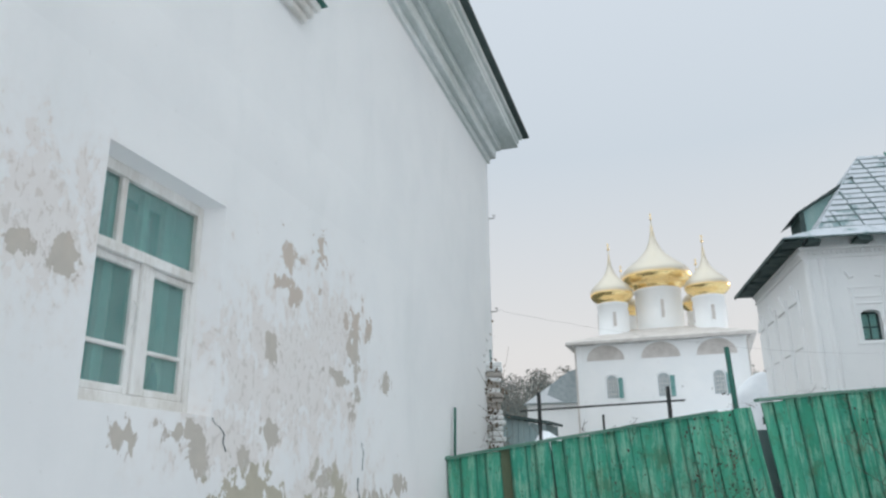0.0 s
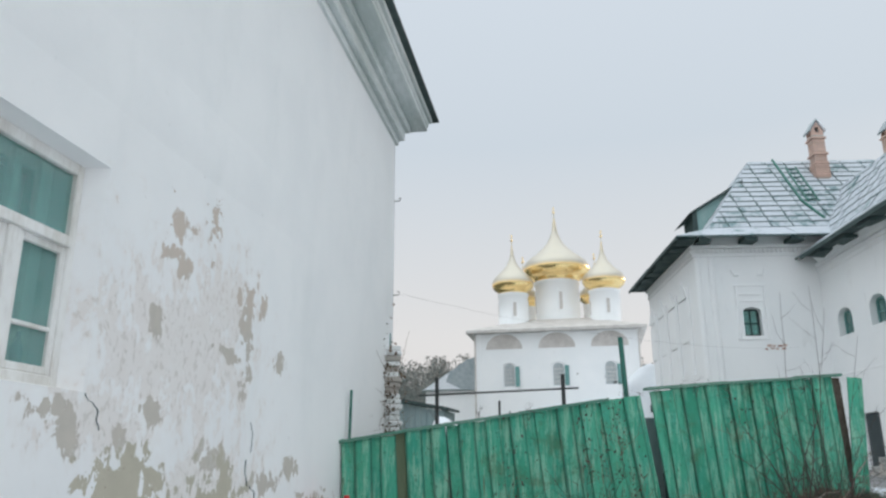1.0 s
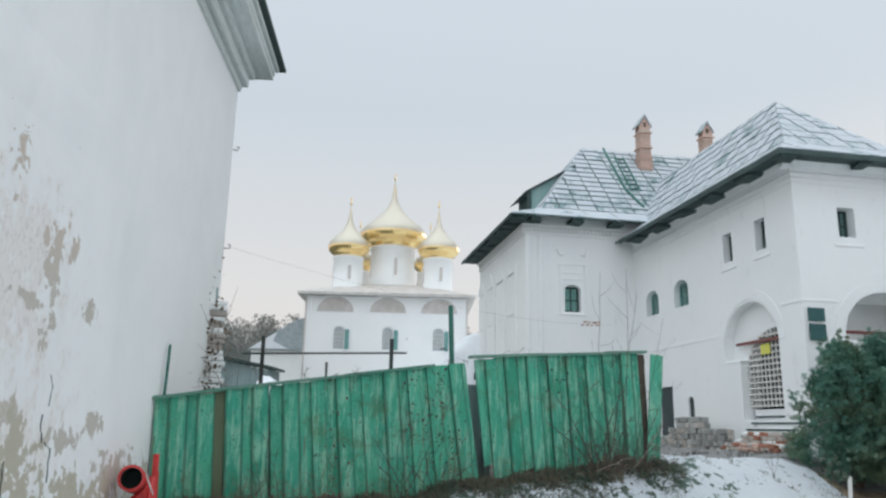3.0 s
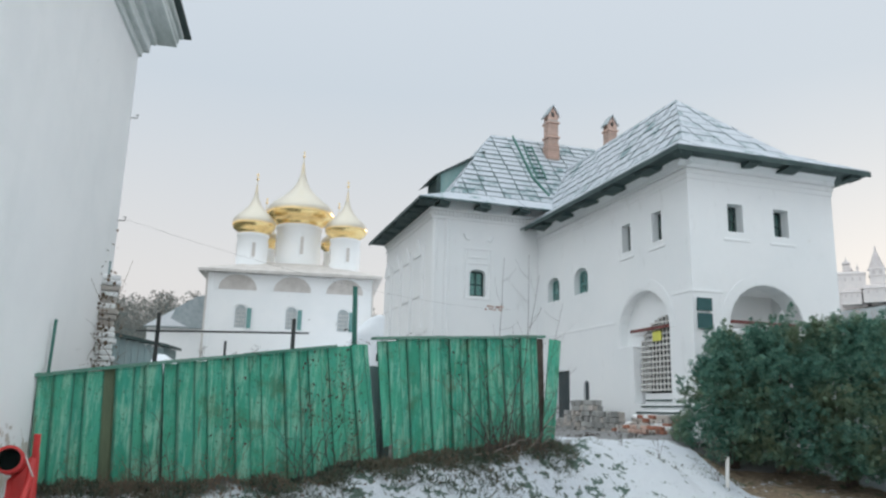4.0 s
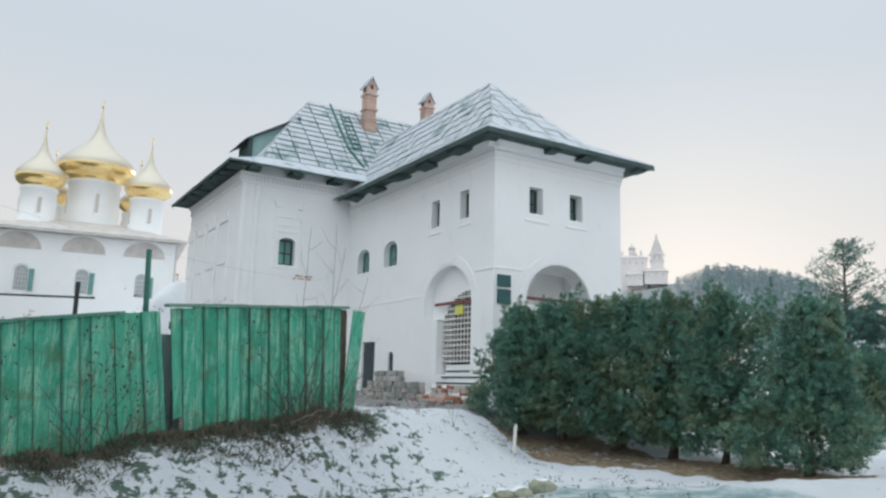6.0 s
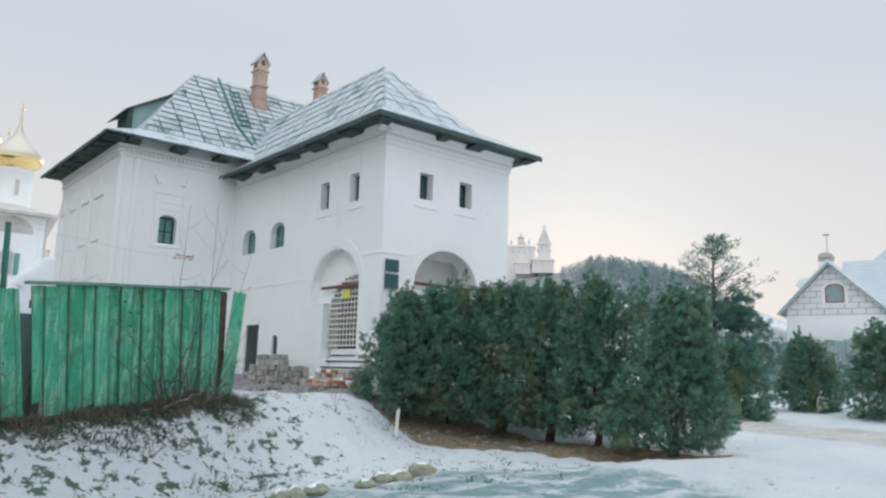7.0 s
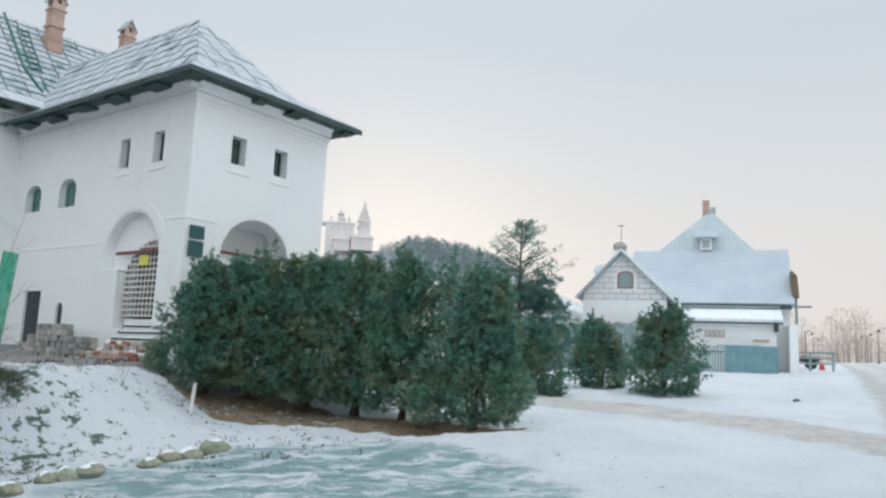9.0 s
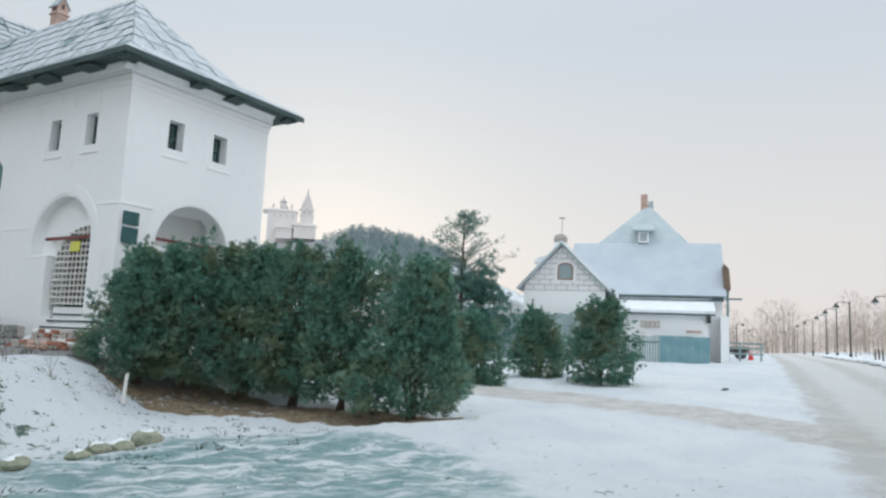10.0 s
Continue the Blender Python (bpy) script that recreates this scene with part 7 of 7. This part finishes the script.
def lump(name, label, category, x, y, size, mat, seed, group="", sink=0.3):
    t = thing(name, label, category, pose(x, y, ground_z(x, y)), group=group)
    bm = bmesh.new()
    bmesh.ops.create_icosphere(bm, subdivisions=2, radius=1.0)
    for v in bm.verts:
        c = v.co.copy()
        v.co = Vector((c.x * size[0], c.y * size[1], (c.z + 1 - 2 * sink) * size[2])) * (1 + 0.3 * noise.noise(c * 1.3 + Vector((seed, 0, 0))) + (0.14 * noise.noise(c * 3.6 + Vector((0, seed, 0))) if mat == "stone" else 0.0))
    if mat == "stone":
        cap = bm.copy()
        for v in cap.verts:
            v.co = Vector((v.co.x * 0.8, v.co.y * 0.85 + 0.015, v.co.z * 1.0 + 0.012 + 0.02 * noise.noise(v.co * 9)))
        part("snow_cap", cap, M["snow"], t, "thin cap of snow", True)
    part("body", bm, M[mat], t, smooth=mat == "snow")
    return t


r = random.Random(8)
for k, (x, w) in enumerate(((4.42, 0.12), (4.85, 0.1), (5.08, 0.12), (5.4, 0.15), (6.28, 0.13), (6.58, 0.17), (6.97, 0.2), (7.42, 0.2))):
    y = 8.5 + 0.22 * (x - 4.3) + r.uniform(-0.05, 0.05)
    lump("edging_stone", "rough yellow-grey stone edging the icy ground", "stone", x, y, (w * 1.2, 0.11 + r.uniform(0, 0.04), 0.075 + r.uniform(0, 0.03) + (0.015 if k == 7 else 0)), "stone", k * 3.7, "edging stones", 0.3)
for k, (x, y) in enumerate(((8.9, 14.3), (8.0, 15.0), (9.7, 13.9))):
    tangle("frosted_weeds", "low dark weeds half under melting snow", "weeds", (x, y, ground_z(x, y)), 40, 0.28, 0.22, 60 + k, "twig", 0.006, 0.5, "low weeds")
x, y = 9.0, 11.9
t = thing("marker_stick", "short pale wooden stake in the snow", "stake", pose(x, y, ground_z(x, y)))
part("stake", bx((-0.03, -0.02, -0.1), (0.03, 0.02, 0.52), 0.006, pose(0, 0, 0, 0, 4, 0)), M["paint_wood"], t)
for k, (x, y, h, label) in enumerate(((8.85, 12.0, 0.85, "small rose bush with withered leaves by a stake"), (7.55, 11.7, 0.75, "thin leafless sapling in the snow"), (6.7, 11.6, 0.6, "thin leafless sapling in the snow"))):
    tangle("sapling", label, "sapling", (x, y, ground_z(x, y)), 5 if k == 0 else 3, 0.05, h, 70 + k, "twig", 0.004, 0.14, "saplings", 0.07)
creeper("withered_leaves", "withered greenish leaves on a small rose bush", (8.83, 12.0, ground_z(8.83, 12.0) + 0.55), (0.13, 0.1, 0.16), 90, 12, "grass", 0.05)


# ---- brick and stone heaps before the porch ----
def stacked(name, label, x0, y0, courses, length, depth, mats, seed, brick=(0.24, 0.11, 0.075)):
    """Loose courses of brick or stone, ragged at the top."""
    r = random.Random(seed)
    t = thing(name, label, "rubble")
    z0 = min(ground_z(x0, y0), ground_z(x0, y0 + length)) - 0.05
    meshes = {m: mesh_of(bx((-brick[0] / 2, -brick[1] / 2, 0), (brick[0] / 2, brick[1] / 2, brick[2]), 0.01), "brick", M[m]) for m in mats}
    for c in range(courses):
        reach = length * (1 - 0.35 * (c / courses) ** 2 * r.uniform(0.4, 1.2))
        y = y0 + r.uniform(0, 0.1)
        while y < y0 + reach:
            for d in range(depth):
                ob = part("brick", meshes[r.choice(mats)], None, t)
                ob.matrix_basis = pose(x0 + 0.16 * d + r.uniform(-0.03, 0.03), y, z0 + c * (brick[2] + 0.008), r.uniform(-6, 6), r.uniform(-5, 5), 90 + r.uniform(-24, 24))
            y += brick[0] + r.uniform(0.0, 0.04)
    return t


for k, (y, c) in enumerate(((17.0, 4), (17.42, 4), (17.84, 6), (18.26, 5), (18.68, 6), (19.1, 4), (19.6, 2))):
    stacked("stone_stack", "stack of grey salvaged stone blocks by the cellar door", 9.75 - 0.03 * (k % 3), y, c, 0.5, 2, ["grey_brick", "grey_brick", "mortar"], 100 + k, (0.2, 0.17, 0.13))
stacked("brick_heap", "low crumbled heap of red brick and mortar by the steps", 9.42, 14.5, 3, 2.1, 2, ["brick", "mortar", "pale_brick", "mortar", "white"], 120)
stacked("brick_heap", "crumbling brick footing beside the steps", 9.72, 14.6, 5, 1.8, 2, ["brick", "mortar", "white", "mortar"], 121)
stacked("brick_heap", "loose bricks against the white wall", 10.2, 17.7, 6, 0.5, 1, ["brick", "mortar", "white"], 122)


# ---- road side ----
def street_lamp(x, y, height, arm):
    t = thing("street_lamp", "black lamp post with a hanging lantern beside the road", "street lamp", pose(x, y, ground_z(x, y)), group="road lamps")
    part("post", lathe(bmesh.new(), [(0.11, 0), (0.11, 0.5), (0.06, 0.6), (0.045, height), (0.02, height + 0.1)], (0, 0, 0), 8), M["iron"], t)
    part("arm", tube(bmesh.new(), [(0, 0, height - 0.1), (0, arm * 0.6, height + 0.02), (0, arm, height - 0.06)], 0.025), M["iron"], t)
    part("hood", lathe(bmesh.new(), [(0.24, height - 0.42), (0.2, height - 0.3), (0.09, height - 0.16), (0.03, height - 0.05)], (0, arm, 0), 10), M["iron"], t)
    part("lantern_glass", lathe(bmesh.new(), [(0.08, height - 0.6), (0.15, height - 0.5), (0.15, height - 0.42)], (0, arm, 0), 10), M["lamp_glass"], t)
    return t


for a, d in ((88.9, 58.0), (86.55, 65.0), (85.8, 76.0), (85.2, 90.0), (84.4, 108.0), (83.9, 125.0), (83.3, 145.0), (82.8, 170.0)):
    x, y = polar(a, d)
    street_lamp(x, y, 4.4, 0.9)
for a, d in ((79.6, 120.0), (80.1, 150.0), (80.4, 185.0)):
    x, y = polar(a, d)
    street_lamp(x, y, 4.4, -0.9)


def utility_pole():
    x, y = polar(78.9, 44.0)
    t = thing("utility_pole", "old wooden utility pole with a crossarm", "pole", pose(x, y, ground_z(x, y)))
    part("pole", tube(bmesh.new(), [(0, 0, -0.3), (0, 0, 4.6)], 0.08, 0.065, 8), M["grey_board"], t)
    part("crossarm", bx((-0.1, -0.75, 3.3), (0.0, 0.35, 3.4)), M["grey_board"], t)
    x, y = polar(77.9, 46.0)
    t = thing("pole_rail", "rough wooden rail fence beside the house", "fence", pose(x, y, ground_z(x, y), 0, 0, 0))
    for k in range(5):
        part("post", bx((-0.05, -2.6 + 1.1 * k, -0.2), (0.05, -2.5 + 1.1 * k, 1.0)), M["grey_board"], t)
    for z in (0.35, 0.65, 0.92):
        part("rail", bx((-0.1, -2.7, z), (-0.05, 2.0, z + 0.09)), M["grey_board"], t)
    x, y = polar(80.4, 50.0)
    t = thing("barrel", "small red warning barrel by the road", "barrel", pose(x, y, ground_z(x, y)))
    part("body", lathe(bmesh.new(), [(0.17, 0), (0.15, 0.2), (0.07, 0.45)], (0, 0, 0), 10), M["red"], t)
    x, y = polar(79.2, 52.0)
    t = thing("log_trailer", "low dark trailer loaded with snowy logs", "trailer", pose(x, y, ground_z(x, y)))
    part("bed", bx((-0.5, -0.9, 0.4), (0.5, 0.9, 0.55)), M["iron"], t)
    for k in range(5):
        part("log", tube(bmesh.new(), [(-0.4 + 0.2 * k, -1.0, 0.65), (-0.4 + 0.2 * k, 1.0, 0.68)], 0.1, sides=8), M["bark"], t)
    for k in (-0.55, 0.55):
        ob = part("wheel", lathe(bmesh.new(), [(0.2, -0.08), (0.25, -0.08), (0.25, 0.08), (0.2, 0.08)], (0, 0, 0), 12), M["iron"], t)
        ob.matrix_basis = pose(k, -0.5, 0.25, 0, 90, 0)


utility_pole()
for k in range(14):
    x = 27.0 + 4.6 * k
    y = 0.157 * x - 6.0 - 0.02 * k
    lump("snowy_kerb_heap", "dark kerb block under a cap of snow beside the road", "kerb", x, y, (1.7, 0.4, 0.22), "snow", 200 + k, "snowy kerb blocks")
for k in range(16):
    x = 34.0 + 1.7 * k
    y = 0.157 * x - 7.2
    t = thing("fence_post", "low dark wooden post beside the road", "post", pose(x, y, ground_z(x, y)), group="roadside posts")
    part("post", bx((-0.05, -0.05, -0.1), (0.05, 0.05, 0.9)), M["bark"], t)
# dark lump added for an unidentified black spot on the snow
lump("dark_clod", "small dark lump lying on the snow", "debris", 23.4, 4.75, (0.28, 0.09, 0.05), "iron", 300)


def bare_tree(x, y, height, seed, label):
    """A leafless tree: trunk, limbs and fine twigs."""
    r = random.Random(seed)
    t = thing("bare_tree", label, "tree", pose(x, y, ground_z(x, y)), group="roadside trees")
    part("trunk", tube(bmesh.new(), [(0, 0, -0.2), (0.1, 0.05, height * 0.4), (0.05, 0.1, height)], height * 0.014, 0.015, 7), M["woods_bark"], t)
    bm = bmesh.new()
    for k in range(26):
        h = height * (0.2 + 0.78 * k / 26)
        a = r.uniform(0, 6.283)
        ln = height * 0.28 * (1.1 - 0.7 * k / 26) * r.uniform(0.6, 1.1)
        p0 = Vector((0.06, 0.06, h))
        p1 = p0 + Vector((ln * math.cos(a), ln * math.sin(a), ln * r.uniform(0.6, 1.3)))
        tube(bm, [p0, p0.lerp(p1, 0.5) + Vector((0, 0, -0.05)), p1], height * 0.0045, 0.008, 4)
        for _ in range(7):
            q0 = p0.lerp(p1, r.uniform(0.3, 1))
            q1 = q0 + Vector((r.gauss(0, 0.3), r.gauss(0, 0.3), r.uniform(0.1, 0.6))) * height * 0.13
            tube(bm, [q0, q1], height * 0.0018, 0.004, 3)
    part("limbs", bm, M["woods_bark"], t)


r = random.Random(55)
for k in range(22):
    x = r.uniform(34, 90)
    bare_tree(x, 0.157 * x - r.uniform(8.5, 14) - 0.03 * x, r.uniform(4.0, 6.5), 500 + k, "leafless roadside tree against the pale sky")


# ---- small house in the gap behind the hedge ----
x, y = polar(53.0, 62.0)
t = thing("snowy_cottage", "small cottage with a snow-covered roof on the slope", "house", frame_at((x, y, 0), 143))
part("wall", bx((-1.05, 0, 2.5), (1.05, 3, 7.1)), M["faded"], t)
part("roof", prism(bmesh.new(), [(-1.3, -0.3, 7.0), (1.3, -0.3, 7.0), (0.7, -0.3, 7.75), (0, -0.3, 8.0), (-0.7, -0.3, 7.75)], (0, 3.6, 0)), M["snow"], t)
part("window", bx((-0.45, -0.04, 5.9), (0.45, 0.01, 6.5)), M["pale_brick"], t)

# ---- overhead wire ----
t = thing("overhead_wire", "thin overhead wire from the near corner to the white wing", "wire")
p0, p1 = WALL @ Vector((-0.12, -0.1, 4.3)), Vector((9.6, WY - 0.02, 4.9))
part("wire", tube(bmesh.new(), [p0.lerp(p1, k / 14) - Vector((0, 0, 0.9 * (1 - (2 * k / 14 - 1) ** 2) * 0.35)) for k in range(15)], 0.0014, sides=4), M["iron"], t)

# ---- cracks in the near wall ----
def crack(pts, seed, wide=0.007):
    r = random.Random(seed)
    t = thing("plaster_crack", "jagged dark crack in the old plaster", "crack", WALL)
    line = []
    for (a, b), (c, d) in zip(pts, pts[1:]):
        for k in range(6):
            f = k / 6
            line.append((a + (c - a) * f + r.gauss(0, 0.012), -0.002, b + (d - b) * f + r.gauss(0, 0.008)))
    bm = bmesh.new()
    for p, q in zip(line, line[1:]):
        w = wide * r.uniform(0.4, 1.2)
        prism(bm, [(p[0] - w, -0.004, p[2]), (p[0] + w, -0.004, p[2]), (q[0] + w, -0.004, q[2]), (q[0] - w, -0.004, q[2])], (0, 0.006, 0))
    part("crack", bm, M["dark"], t)


crack([(-5.68, 1.62), (-5.62, 1.42), (-5.45, 1.36), (-5.43, 1.05)], 1)
crack([(-6.2, 1.3), (-6.12, 1.0), (-6.14, 0.7)], 2)
crack([(-8.0, 1.98), (-7.86, 1.9), (-7.82, 1.78)], 3, 0.004)
crack([(-5.6, 1.95), (-5.55, 1.8), (-5.58, 1.68)], 5, 0.003)
